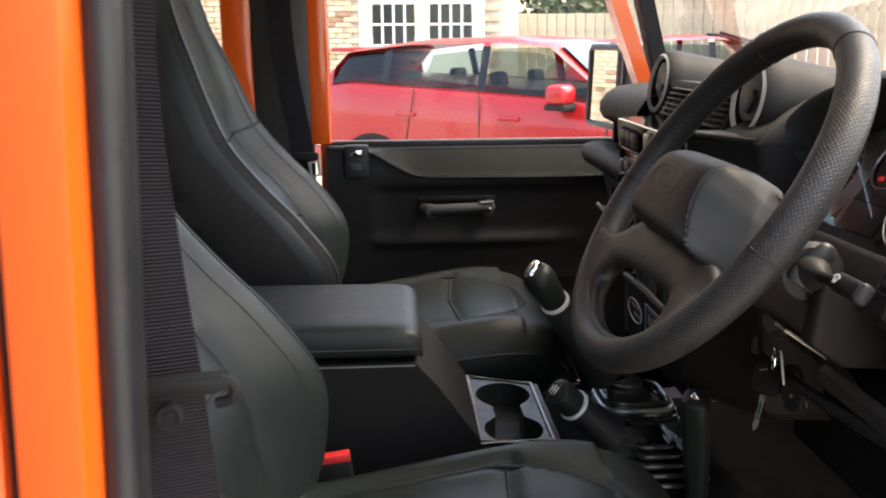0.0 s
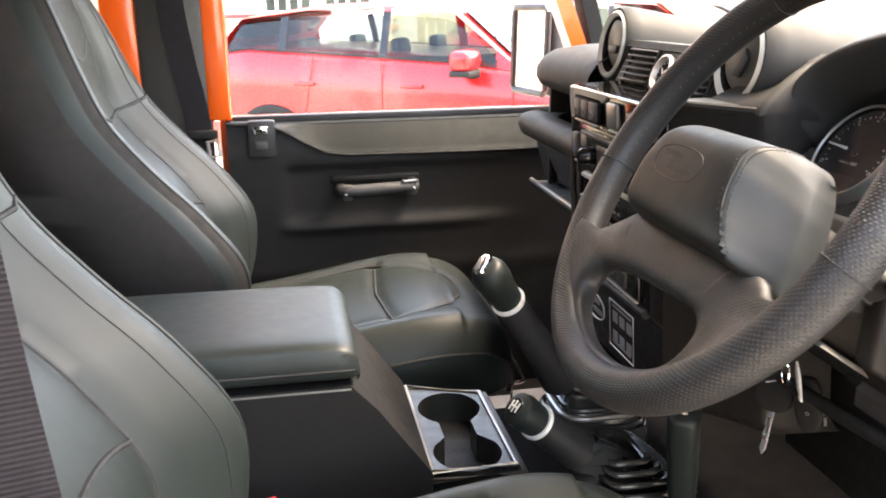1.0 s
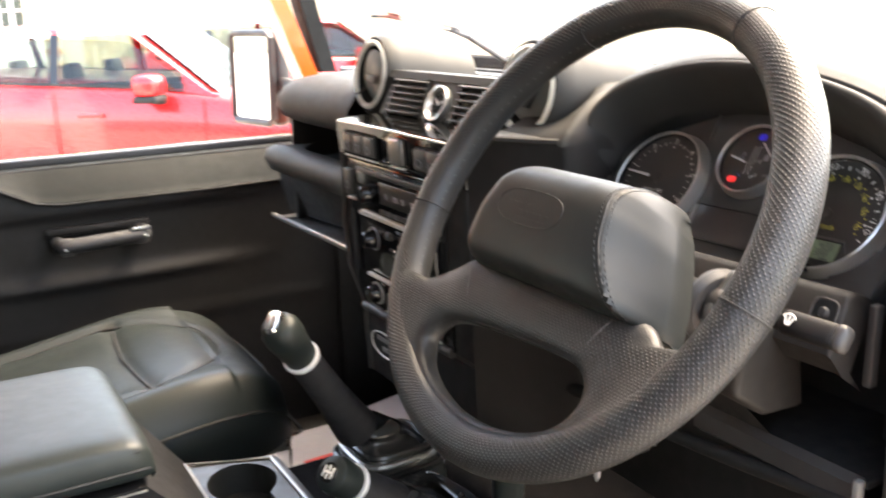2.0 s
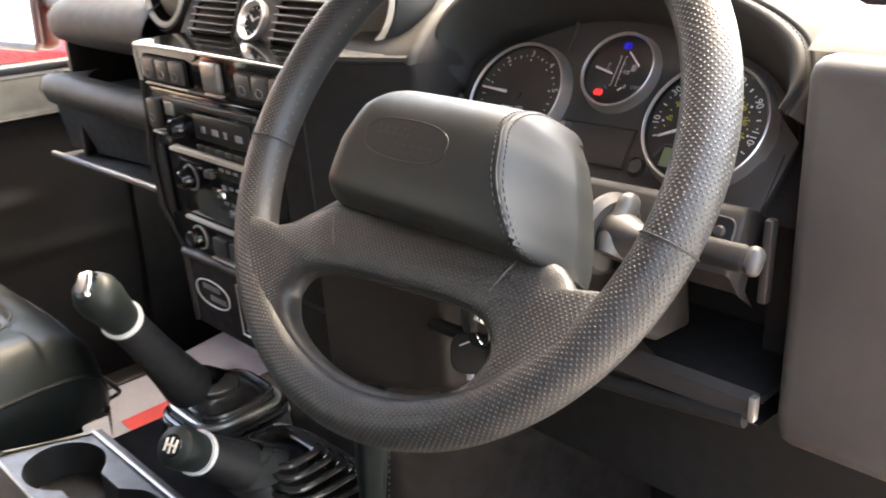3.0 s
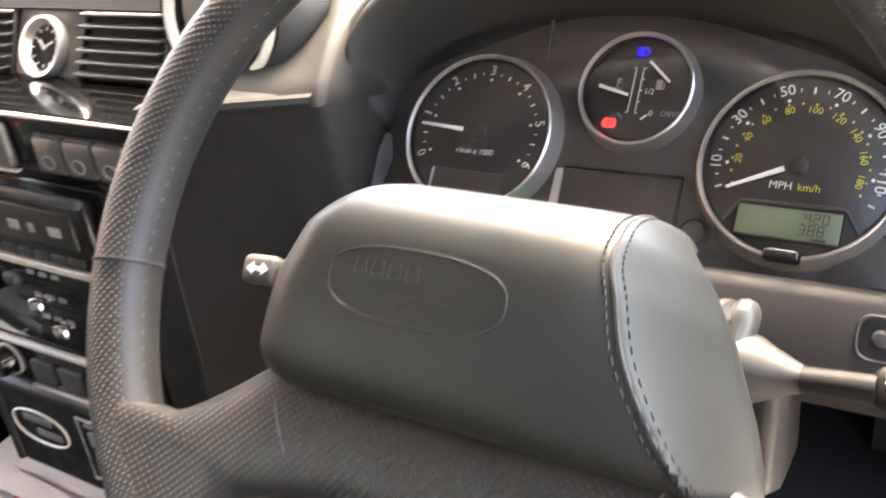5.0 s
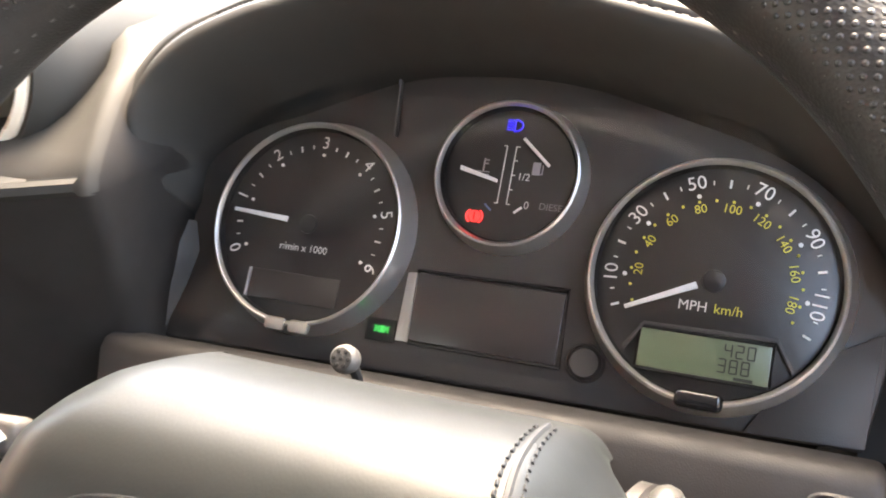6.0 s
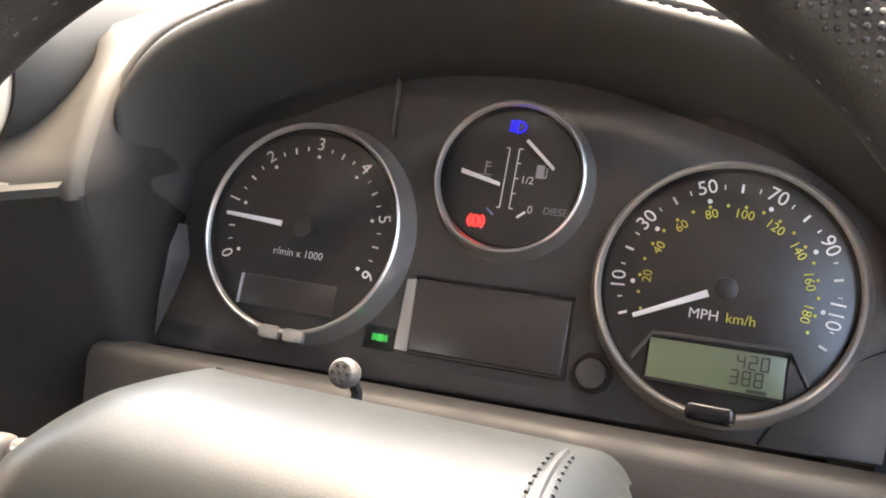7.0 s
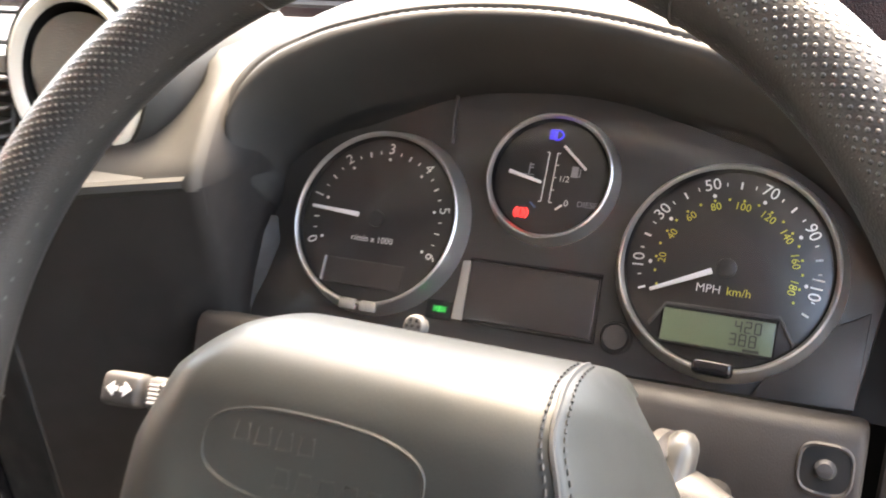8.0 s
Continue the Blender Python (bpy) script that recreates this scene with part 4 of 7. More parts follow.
part("ledge", at(grid([[(-0.118, 0.080, 0.004), (0.188, 0.080, 0.004)], [(-0.118, 0.0835, 0.0), (0.188, 0.0835, 0.0)], [(-0.118, 0.084, -0.03), (0.188, 0.084, -0.03)], [(-0.10, 0.085, -0.075), (0.188, 0.085, -0.075)]]), ST), LEDGE, dash, "gloss black ledge under the vents")


part("strip_lip", at(tube([(-0.116, 0.040, 0.003), (-0.116, 0.070, 0.0045), (-0.113, 0.0805, 0.0045), (-0.05, 0.0818, 0.0045), (0.06, 0.0818, 0.004), (0.186, 0.0815, 0.0035)], [0.002, 0.0026, 0.003, 0.0026, 0.0018, 0.001], 8), ST), SILVER, dash, "bright silver edge of the switch strip")


def rocker(x0, x1, y0, y1, m, parent, mat=SWITCH, mark=True):
    b = part("switch", plate(x0, x1, y0, y1, -0.002, 0.008, 0.003, m), mat, parent, "grey rocker switch")
    cx, cy = (x0 + x1) / 2, (y0 + y1) / 2
    if mark:
        part("switch_mark", at(tube([(cx + 0.006 * math.cos(a), cy - 0.004 + 0.0045 * math.sin(a), 0.0085) for a in np.linspace(0, 2 * math.pi, 12, endpoint=False)], 0.0006, 5, closed=True), m), GREYPRINT, b)
    return b


part("switch_well", plate(-0.103, -0.010, 0.040, 0.071, 0.0005, 0.0042, 0.002, ST), MATT, dash)
for k in range(3):
    rocker(-0.100 + 0.0295 * k, -0.0725 + 0.0295 * k, 0.044, 0.069, ST, dash)
part("switch_well", plate(0.088, 0.180, 0.042, 0.071, 0.0002, 0.0038, 0.002, ST), MATT, dash)
for k in range(3):
    rocker(0.090 + 0.0295 * k, 0.1175 + 0.0295 * k, 0.045, 0.0695, ST, dash)
part("well_edge", plate(-0.101, -0.012, 0.0385, 0.0405, 0.002, 0.0065, 0.0008, ST), SILVER, dash)
part("blank_cover", plate(0.027, 0.060, 0.043, 0.0755, 0.0, 0.008, 0.005, ST, 3), SATIN, dash, "blank grey square cover")
part("cover_edge", plate(0.024, 0.058, 0.039, 0.041, 0.0, 0.005, 0.0008, ST), SILVER, dash)
rocker(-0.109, -0.087, -0.014, 0.021, ST, dash)
part("rocker_edge", plate(-0.110, -0.086, -0.0205, -0.018, 0.0, 0.005, 0.0008, ST), SILVER, dash)
part("slot", plate(-0.108, -0.096, -0.12, -0.035, 0.0003, 0.002, 0.001, ST), MATT, dash)

radio = part("radio", plate(-0.056, 0.126, -0.026, 0.030, 0.0, 0.012, 0.004, ST, 3), GLOSS, dash, "gloss black car radio with a rotary knob")
part("radio_top_edge", plate(-0.055, 0.125, 0.0235, 0.0310, 0.009, 0.0138, 0.0018, ST), PLASTIC_GREY, radio)
part("radio_bottom_edge", plate(-0.054, 0.124, -0.029, -0.0255, 0.009, 0.0135, 0.0012, ST), SILVER, radio)
part("radio_key", plate(-0.052, -0.034, 0.010, 0.026, 0.011, 0.0145, 0.002, ST), SATIN, radio)
part("radio_source_key", plate(-0.052, -0.036, -0.012, 0.004, 0.011, 0.0142, 0.002, ST), surface("pale_blue_key", (0.22, 0.3, 0.34), 0.3), radio, "pale blue key")
part("radio_knob", at(lathe([(0.0, 0.016), (0.009, 0.0155), (0.0105, 0.013), (0.011, 0.0), (0.015, 0.0), (0.0155, -0.003)], 32), on(ST, -0.016, 0.002, 0.013)), GLOSS, radio, "gloss black rotary knob")
part("radio_knob_face", at(disc(0.0085, 0.0012, 28), on(ST, -0.016, 0.002, 0.0288)), GLOSS, radio)
part("radio_screen", plate(0.006, 0.112, -0.008, 0.019, 0.0118, 0.0132, 0.001, ST), SCREEN, radio, "unlit display")
for k, w in enumerate((0.010, 0.016, 0.008, 0.018)):
    part("display_mark", plate(0.020 + 0.022 * k, 0.020 + 0.022 * k + w * 0.7, 0.000, 0.007, 0.0133, 0.0137, 0.0, ST), GREYPRINT, radio)
for k in range(6):
    part("preset_key", plate(0.004 + 0.0185 * k, 0.020 + 0.0185 * k, -0.021, -0.015, 0.0115, 0.0138, 0.0008, ST), PLASTIC, radio)

heater = part("heater_panel", plate(-0.062, 0.120, -0.108, -0.034, 0.0, 0.006, 0.003, ST), GLOSS, dash, "black heater control panel")
part("heater_edge", plate(-0.070, 0.122, -0.0345, -0.0305, 0.002, 0.009, 0.001, ST), SILVER, heater)
part("heater_knob", at(lathe([(0.0, 0.017), (0.009, 0.016), (0.011, 0.012), (0.0125, 0.0)], 28), on(ST, -0.036, -0.062, 0.006)), GLOSS, heater)
part("heater_dial", at(lathe([(0.0135, 0.0), (0.0155, 0.0), (0.0155, 0.001), (0.0135, 0.001)], 28, shut=True), on(ST, -0.036, -0.062, 0.006)), GREYPRINT, heater, "grey temperature ring")
for k in range(3):
    y = -0.048 - 0.019 * k
    part("slider_slot", plate(-0.002 + 0.01 * k, 0.085, y - 0.002, y + 0.002, 0.0062, 0.0068, 0.0003, ST), MATT, heater)
    part("slider_knob", plate(0.006 + 0.020 * k, 0.021 + 0.020 * k, y - 0.005, y + 0.004, 0.006, 0.013, 0.002, ST), CHROME if k else PLASTIC_GREY, heater)
    part("slider_marks", join(*[plate(0.03 + 0.014 * j, 0.038 + 0.014 * j, y + 0.0055, y + 0.009, 0.0062, 0.0066, 0, ST) for j in range(3)]), GREYPRINT, heater, kind="stuff")
lower = part("fan_panel", plate(-0.062, 0.120, -0.158, -0.116, 0.0, 0.005, 0.002, ST), GLOSS, dash, "black fan control panel")
part("fan_edge", plate(-0.064, 0.122, -0.1165, -0.1125, 0.002, 0.008, 0.001, ST), SILVER, lower)
part("fan_knob", at(lathe([(0.0, 0.015), (0.010, 0.014), (0.0115, 0.011), (0.013, 0.0)], 28), on(ST, -0.042, -0.137, 0.005)), GLOSS, lower)
part("fan_ring", at(lathe([(0.0135, 0.0), (0.0150, 0.0), (0.0150, 0.0015), (0.0135, 0.0015)], 28, shut=True), on(ST, -0.042, -0.137, 0.005)), SILVER, lower)
for k in range(3):
    part("push_key", plate(-0.010 + 0.034 * k, 0.018 + 0.034 * k, -0.149, -0.128, 0.004, 0.009, 0.002, ST), PLASTIC_GREY, lower)
part("lower_edge", plate(-0.020, 0.120, -0.157, -0.155, 0.004, 0.0075, 0.0005, ST), SILVER, lower)
part("knee_roll", at(tube([(-0.098, -0.170, 0.0), (0.135, -0.166, 0.0)], 0.006, 12), ST), PLASTIC, dash)
part("knee_panel", plate(-0.098, 0.188, -0.268, -0.172, -0.012, -0.002, 0.003, ST), MATT, dash)
# oval badge: outline and unreadable bars only
bd = part("badge_outline", at(tube([(-0.049 + 0.037 * math.cos(a), -0.2155 + 0.0175 * math.copysign(abs(math.sin(a)) ** 0.8, math.sin(a)), 0.0) for a in np.linspace(0, 2 * math.pi, 40, endpoint=False)], 0.0012, 6, closed=True), ST), SILVER, dash, "silver oval badge outline")
for y, x0, x1 in ((-0.209, -0.072, -0.034), (-0.2225, -0.058, -0.024)):
    part("badge_bar", plate(x0, x1, y - 0.0035, y + 0.0035, -0.0022, -0.0008, 0.0005, ST), SATIN, bd)
lb = part("label_outline", at(tube([(0.010, -0.186, 0), (0.092, -0.186, 0), (0.092, -0.250, 0), (0.010, -0.250, 0)], 0.0011, 6, closed=True), ST), WHITE, dash, "white-printed shift pattern label")
for k in range(2):
    for j in range(3):
        part("label_mark", plate(0.018 + 0.024 * j, 0.034 + 0.024 * j, -0.215 - 0.027 * k, -0.200 - 0.027 * k, -0.002, -0.001, 0.0, ST), GREYPRINT, lb)
    part("label_line", plate(0.016, 0.080, -0.195 - 0.0275 * k - 0.0225 * k, -0.192 - 0.0275 * k - 0.0225 * k, -0.002, -0.001, 0.0, ST), GREYPRINT, lb)

# ---- vents and clock ----
VN = tilted(0.455, 1.288, 1.404, 24)
vent_box = part("vent_housing", at(prism([(-0.150, -0.044), (0.150, -0.044), (0.142, 0.036), (-0.142, 0.036)], -0.09, -0.002, 0.008, 3), VN), DASH, dash, "charcoal housing of the centre vents")
part("housing_hood", at(grid([[(-0.142, 0.030, 0.004), (0.142, 0.030, 0.004)], [(-0.140, 0.040, 0.002), (0.140, 0.040, 0.002)], [(-0.13, 0.052, -0.03), (0.13, 0.052, -0.03)], [(-0.12, 0.055, -0.07), (0.12, 0.055, -0.07)]]), VN), DASH, vent_box)
part("hood_slot", at(span(-0.05, 0.12, 0.052, 0.0585, -0.075, -0.045, 0.002), VN), MATT, vent_box)
for sgn, x0, x1 in ((-1, -0.112, -0.027), (1, 0.050, 0.136)):
    g = part("vent_grille", at(span(x0, x1, -0.036, 0.030, -0.020, 0.0, 0.002), VN), MATT, dash, "black slatted vent")
    part("grille_frame", at(tube([(x0, -0.037, 0.001), (x1, -0.037, 0.001), (x1 - 0.003, 0.031, 0.001), (x0 + 0.003, 0.031, 0.001)], 0.0028, 6, closed=True), VN), PLASTIC_GREY, g)
    for k in range(8):
        y = -0.0305 + 0.0083 * k
        part("slat", at(box(0, 0, 0, x1 - x0 - 0.004, 0.0022, 0.013, 0.0008, 1), on(VN, (x0 + x1) / 2, y, 0.003) @ pose(0, 0, 0, 22)), PLASTIC_GREY, g)
part("lower_grille", at(span(-0.12, 0.12, -0.062, -0.050, -0.03, -0.012, 0.001), VN), MATT, dash)
# the clock sits in its own plate between the grilles
part("clock_plate", at(span(-0.026, 0.049, -0.038, 0.031, -0.006, 0.0005, 0.002), VN), PLASTIC_GREY, dash)
CK = VN @ pose(0.0115, 0.002, 0.0)
clock = part("clock", at(lathe([(0.0160, 0.002), (0.0225, 0.0), (0.0232, 0.004), (0.0222, 0.0085), (0.0200, 0.0090), (0.0182, 0.0060)], 40, shut=True), on(CK, 0, 0, 0)), BEZEL, dash, "small round analogue clock with deep chrome rim")
part("clock_face", at(disc(0.0172, 0.003, 36), on(CK, 0, 0, 0)), MATT, clock)
part("clock_pointer", at(box(0.004, 0, 0, 0.012, 0.0014, 0.0008), on(CK, 0, 0, 0.0042) @ pose(0, 0, 0, 0, 0, 25)), WHITE, clock)
part("clock_pointer", at(box(0.003, 0, 0, 0.010, 0.0022, 0.0008), on(CK, 0, 0, 0.0046) @ pose(0, 0, 0, 0, 0, 140)), WHITE, clock)
for k in range(12):
    part("hour_mark", at(box(0.0135, 0, 0, 0.0025, 0.001, 0.0006), on(CK, 0, 0, 0.0036) @ pose(0, 0, 0, 0, 0, 30 * k)), WHITE, clock)
for x in (-0.017, 0.017):
    part("clock_button", at(disc(0.0035, 0.006, 14, 0.001), on(CK, x, -0.029, 0.0)), PLASTIC, clock)

for y, tx, turn in ((1.479, 0.464, 0), (1.107, 0.464, 60)):
    RV = tilted(tx, y, 1.433, 10)
    rv = part("round_vent", at(lathe([(0.0535, -0.14), (0.0555, -0.02), (0.055, -0.004), (0.051, 0.003), (0.048, 0.002)], 48), RV), DASH, dash, "round air vent with bright rim")
    part("rim", at(lathe([(0.040, 0.0), (0.0415, 0.004), (0.0445, 0.006), (0.0475, 0.004), (0.048, 0.0), (0.044, -0.004)], 48, shut=True), RV), RIMWHITE, rv, "bright silver rim")
    part("inner_bowl", at(lathe([(0.040, 0.001), (0.038, -0.012), (0.036, -0.03), (0.0, -0.034)], 40), RV), MATT, rv)
    fl = part("flap", at(join(lathe([(0.0, 0.0035), (0.030, 0.003), (0.0352, 0.0), (0.030, -0.003), (0.0, -0.0035)], 40)), on(RV, 0, 0, -0.006) @ pose(0, 0, 0, 10, 0, turn)), FLAP, rv, "round grey vent flap")
    part("flap_tab", at(prism([(-0.018, 0.004), (0.018, 0.004), (0.012, -0.008), (-0.012, -0.008)], 0.003, 0.008, 0.002), on(RV, 0, -0.004, -0.006) @ pose(0, 0, 0, 10, 0, turn)), PLASTIC_GREY, fl)

# ---- the driver's side: binnacle and panels ----
CM = tilted(0.500, 0.853, 1.357, 35)
binnacle = base("instrument_binnacle", 0.5, 0.853, 1.2, "charcoal padded binnacle hood arched over the dials", "binnacle")


SEAM = [(-0.158, -0.002), (-0.1665, 0.025), (-0.1655, 0.045), (-0.1585, 0.060), (-0.147, 0.0715), (-0.1283, 0.0815), (-0.1134, 0.0872), (-0.0827, 0.0951), (-0.0525, 0.0991), (-0.0233, 0.1000),
        (0.005, 0.0988), (0.032, 0.0950), (0.055, 0.0900), (0.085, 0.0830), (0.112, 0.0745), (0.138, 0.0630), (0.157, 0.0500), (0.167, 0.0340), (0.169, 0.0160), (0.164, -0.002)]
LIP = [(-0.1565, 0.003), (-0.1575, 0.022), (-0.146, 0.036), (-0.129, 0.046), (-0.112, 0.052), (-0.098, 0.058), (-0.086, 0.063), (-0.066, 0.071), (-0.045, 0.076), (-0.020, 0.078),
       (0.005, 0.078), (0.030, 0.075), (0.050, 0.070), (0.075, 0.063), (0.098, 0.056), (0.120, 0.045), (0.137, 0.031), (0.147, 0.019), (0.153, 0.008), (0.157, -0.001)]
seam_f, lip_f = spline(SEAM, 110), spline(LIP, 110)


def end_fall(k):
    """The roll rounds off to nothing at its lower left end."""
    return math.sqrt(1 - (1 - k / 9) ** 2) if k < 9 else 1.0


def hood_skin(k):
    """From the seam over the padded roll down to the dials, at the k-th place along the arch."""
    (x0, y0), (x1, y1) = seam_f[k], lip_f[k]
    prof = ((0, 0.0495), (0.012, 0.0512), (0.05, 0.0535), (0.14, 0.0560), (0.27, 0.0558), (0.42, 0.0525), (0.57, 0.0450), (0.71, 0.0345), (0.83, 0.0225), (0.92, 0.0115), (1.0, -0.002))
    e = end_fall(k)
    return [(x0 + (x1 - x0) * f, y0 + (y1 - y0) * f, z * e) for f, z in prof]


def hood_outer(k):
    """From the seam outwards over the top of the hood."""
    x0, y0 = seam_f[k]
    a, b = seam_f[max(0, k - 1)], seam_f[min(109, k + 1)]
    d = Vector((b[0] - a[0], b[1] - a[1])).normalized()
    n = Vector((-d.y, d.x))
    side = min(1.0, max(0.0, (-0.135 - x0) / 0.02))
    e = end_fall(k)
    out = []
    for o, z, zs in ((0.0, 0.0495, 0.0495), (0.0012, 0.0478, 0.0485), (0.0035, 0.0490, 0.0490), (0.0045, 0.0482, 0.0492), (0.010, 0.0455, 0.046), (0.02, 0.0370, 0.034), (0.034, 0.0180, 0.012), (0.055, -0.02, -0.03), (0.07, -0.07, -0.08)):
        zz = z + (zs - z) * side
        out.append((x0 + n.x * o * max(0.12, e), y0 + n.y * o * max(0.12, e), zz * e if zz > 0 else zz))
    return out


part("hood", at(grid([hood_skin(k) for k in range(110)]), CM), DASH, binnacle, "padded roll of the hood", smooth=80)
part("hood_top", at(grid([hood_outer(k) for k in range(110)]), CM), DASH, binnacle, "smooth skin over the hood", smooth=80)
st_rows = []
for k in range(6, 104):
    (xa, ya, za), (xb, yb, zb) = hood_skin(k)[1], hood_skin(k)[2]
    st_rows.append((xa * 0.7 + xb * 0.3, ya * 0.7 + yb * 0.3, za * 0.7 + zb * 0.3 + 0.0003))
st_fine = spline(st_rows, 392)
part("hood_stitching", at(join(*[tube(st_fine[i:i + 3], 0.0006, 5) for i in range(0, 388, 4)]), CM), STITCH, binnacle, kind="stuff")

# flat ledge, fascia with a sharp ridge, and the plain panel under them
ys_ = (1.112, 1.085, 1.06, 1.04, 1.028, 1.0215)


def ledge_x(y):
    return 0.386 + 0.56 * (1.112 - y)


part("knee_ledge", grid([[(ledge_x(y) + 0.003, y, 1.3935) for y in ys_], [(ledge_x(y), y, 1.3920) for y in ys_], [(ledge_x(y) - 0.001, y, 1.3885) for y in ys_], [(ledge_x(y) + 0.003, y, 1.3840) for y in ys_]]), DASH, binnacle)
part("ledge_top", grid([[(ledge_x(y) + 0.003, y, 1.3935) for y in ys_], [(max(0.430, ledge_x(y) + 0.0035), y, 1.3942) for y in ys_]]), DASH, binnacle)
RIDGE = ((1.386, 0.4375, 1.0195), (1.393, 0.4400, 1.0200), (1.400, 0.4465, 1.0215), (1.409, 0.4570, 1.0240), (1.418, 0.4690, 1.0270), (1.4255, 0.4810, 1.0300), (1.432, 0.4960, 1.0330), (1.437, 0.5150, 1.0370), (1.438, 0.5500, 1.0430), (1.434, 0.6200, 1.0500))
rows = []
for z, rx, ry in RIDGE:
    back = float(np.interp(z, [1.386, 1.393, 1.41, 1.425, 1.438], [-0.006, -0.006, 0.018, 0.026, 0.010]))
    row = []
    for s_ in (0.0, 0.25, 0.45, 0.6, 0.7, 0.8, 0.88, 0.94, 0.975, 1.0):
        e = min(1.0, (1 - s_) / 0.38)
        e = e * e * (3 - 2 * e)
        row.append((rx + back * e, 1.112 + (ry - 1.112) * s_, z + 0.004 * e * (z > 1.43)))
    row += [(rx + 0.0016, ry - 0.0022, z - 0.0002), (rx + 0.007, ry - 0.0040, z - 0.001)]
    rows.append(row)
part("fascia", grid(rows), DASH, binnacle, "charcoal fascia with a ridge beside the dials", smooth=75)
# side falling away behind the ridge towards the dials, shaded by darker panel colour
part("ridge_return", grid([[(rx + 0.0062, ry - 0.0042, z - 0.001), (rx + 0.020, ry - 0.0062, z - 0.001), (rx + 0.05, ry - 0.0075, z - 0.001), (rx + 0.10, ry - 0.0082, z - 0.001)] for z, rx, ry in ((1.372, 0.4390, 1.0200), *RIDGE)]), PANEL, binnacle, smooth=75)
part("side_cover", grid([[(0.392, 1.1085, 1.384), (0.60, 1.1085, 1.384)], [(0.402, 1.1085, 1.20), (0.60, 1.1085, 1.20)], [(0.409, 1.1085, 1.03), (0.60, 1.1085, 1.03)]]), PLASTIC, binnacle, "plain black side of the centre stack")
rows = []
for z in (1.3865, 1.384, 1.375, 1.35, 1.32, 1.28, 1.24, 1.19, 1.12, 1.06, 1.045, 1.04):
    dx = 0.08 * (1.384 - z) + (0.01 if z < 1.05 else 0.0) + (0.10 if z < 1.042 else 0.0)
    soft = 1.0 + 2.0 * min(1.0, (1.3865 - z) / 0.03)
    rows.append([(x + dx * min(1.0, 0.55 + (1.112 - y) / 0.15), y, z) for x, y in ((0.3870, 1.116), (0.408, 1.077), (0.426, 1.044), (0.4345, 1.028), (0.4375 + 0.0006 * soft, 1.0205 + 0.0006 * soft), (0.4395 + 0.0008 * soft, 1.0172), (0.4445 + 0.0012 * soft, 1.0148), (0.455, 1.0132), (0.475, 1.0122), (0.52, 1.0115))])
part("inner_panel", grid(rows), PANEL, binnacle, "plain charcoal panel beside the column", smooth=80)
# panel below the dials with its switch knob
rows = []
for y0, y1, z in ((-0.064, -0.0575, 0.012), (-0.0665, -0.0605, 0.0245), (-0.0690, -0.0630, 0.0285), (-0.0740, -0.0685, 0.0300), (-0.100, -0.0960, 0.0245), (-0.112, -0.1080, 0.0215), (-0.118, -0.1140, 0.0)):
    rows.append([(-0.17, y0, z), (0.1515, y1, z), (0.1540, y1 - 0.0004, z - 0.0006), (0.1555, y1 - 0.0010, z - 0.0028), (0.1558, y1 - 0.0012, z - 0.03)])
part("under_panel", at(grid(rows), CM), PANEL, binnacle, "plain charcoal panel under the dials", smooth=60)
DM = CM @ pose(0.1412, -0.0815, 0.0280, 12)
sq = [(0.0098 * math.copysign(abs(math.cos(a)) ** 0.6, math.cos(a)), 0.0098 * math.copysign(abs(math.sin(a)) ** 0.6, math.sin(a))) for a in np.linspace(0, 2 * math.pi, 36, endpoint=False)]
kb = part("dimmer_well", at(grid([[(x * f, y * f, z) for x, y in sq] for f, z in ((1.10, -0.001), (1.08, 0.0006), (1.03, 0.0010), (0.97, 0.0006), (0.90, -0.0004))], closed=True), DM), PLASTIC, binnacle, "raised rim drawn as a rounded square recess", smooth=70)
# dark plate level with the panel; its colour paints a recess's shade
part("recess_floor", at(prism([(x * 0.98, y * 0.98) for x, y in sq], -0.0020, 0.0002), DM), MATT, kb)
part("dimmer_knob", at(lathe([(0.0, 0.0030), (0.0030, 0.0028), (0.0042, 0.0008), (0.0044, 0.0)], 20), DM), RUBBER, kb)
# lower shelf and end panel
part("shelf_back", span(0.56, 0.57, 0.60, 1.11, 0.98, 1.28), MATT, binnacle)
part("lower_shelf", grid([[(0.452, y, 1.186), (0.446, y, 1.180), (0.446, y, 1.165), (0.455, y, 1.158), (0.56, y, 1.15)] for y in (0.682, 0.76, 0.84)]), PLASTIC, binnacle)
part("shelf_floor", span(0.452, 0.56, 0.68, 0.86, 1.178, 1.184), MATT, binnacle)
part("edge_strip", span(0.447, 0.456, 0.683, 0.690, 1.255, 1.315, 0.002), PLASTIC, binnacle)
part("strip_end", span(0.442, 0.45, 0.680, 0.686, 1.166, 1.186, 0.002), SATIN, binnacle)
part("knee_rail", tube(spline([(0.47, 1.10, 1.12), (0.455, 0.95, 1.135), (0.45, 0.80, 1.15), (0.45, 0.69, 1.163)], 14), 0.007, 10), MATT, binnacle)
part("end_panel", at(prism([(0.432, 1.425), (0.60, 1.425), (0.70, 1.41), (0.70, 1.08), (0.52, 1.12), (0.443, 1.160)], 0.50, 0.668, 0.012, 3), Matrix(((1, 0, 0, 0), (0, 0, 1, 0), (0, 1, 0, 0), (0, 0, 0, 1)))), PLASTIC_GREY, binnacle, "charcoal end panel of the dash")
part("gap_panel", span(0.520, 0.530, 0.60, 0.715, 1.16, 1.428), MATT, binnacle)
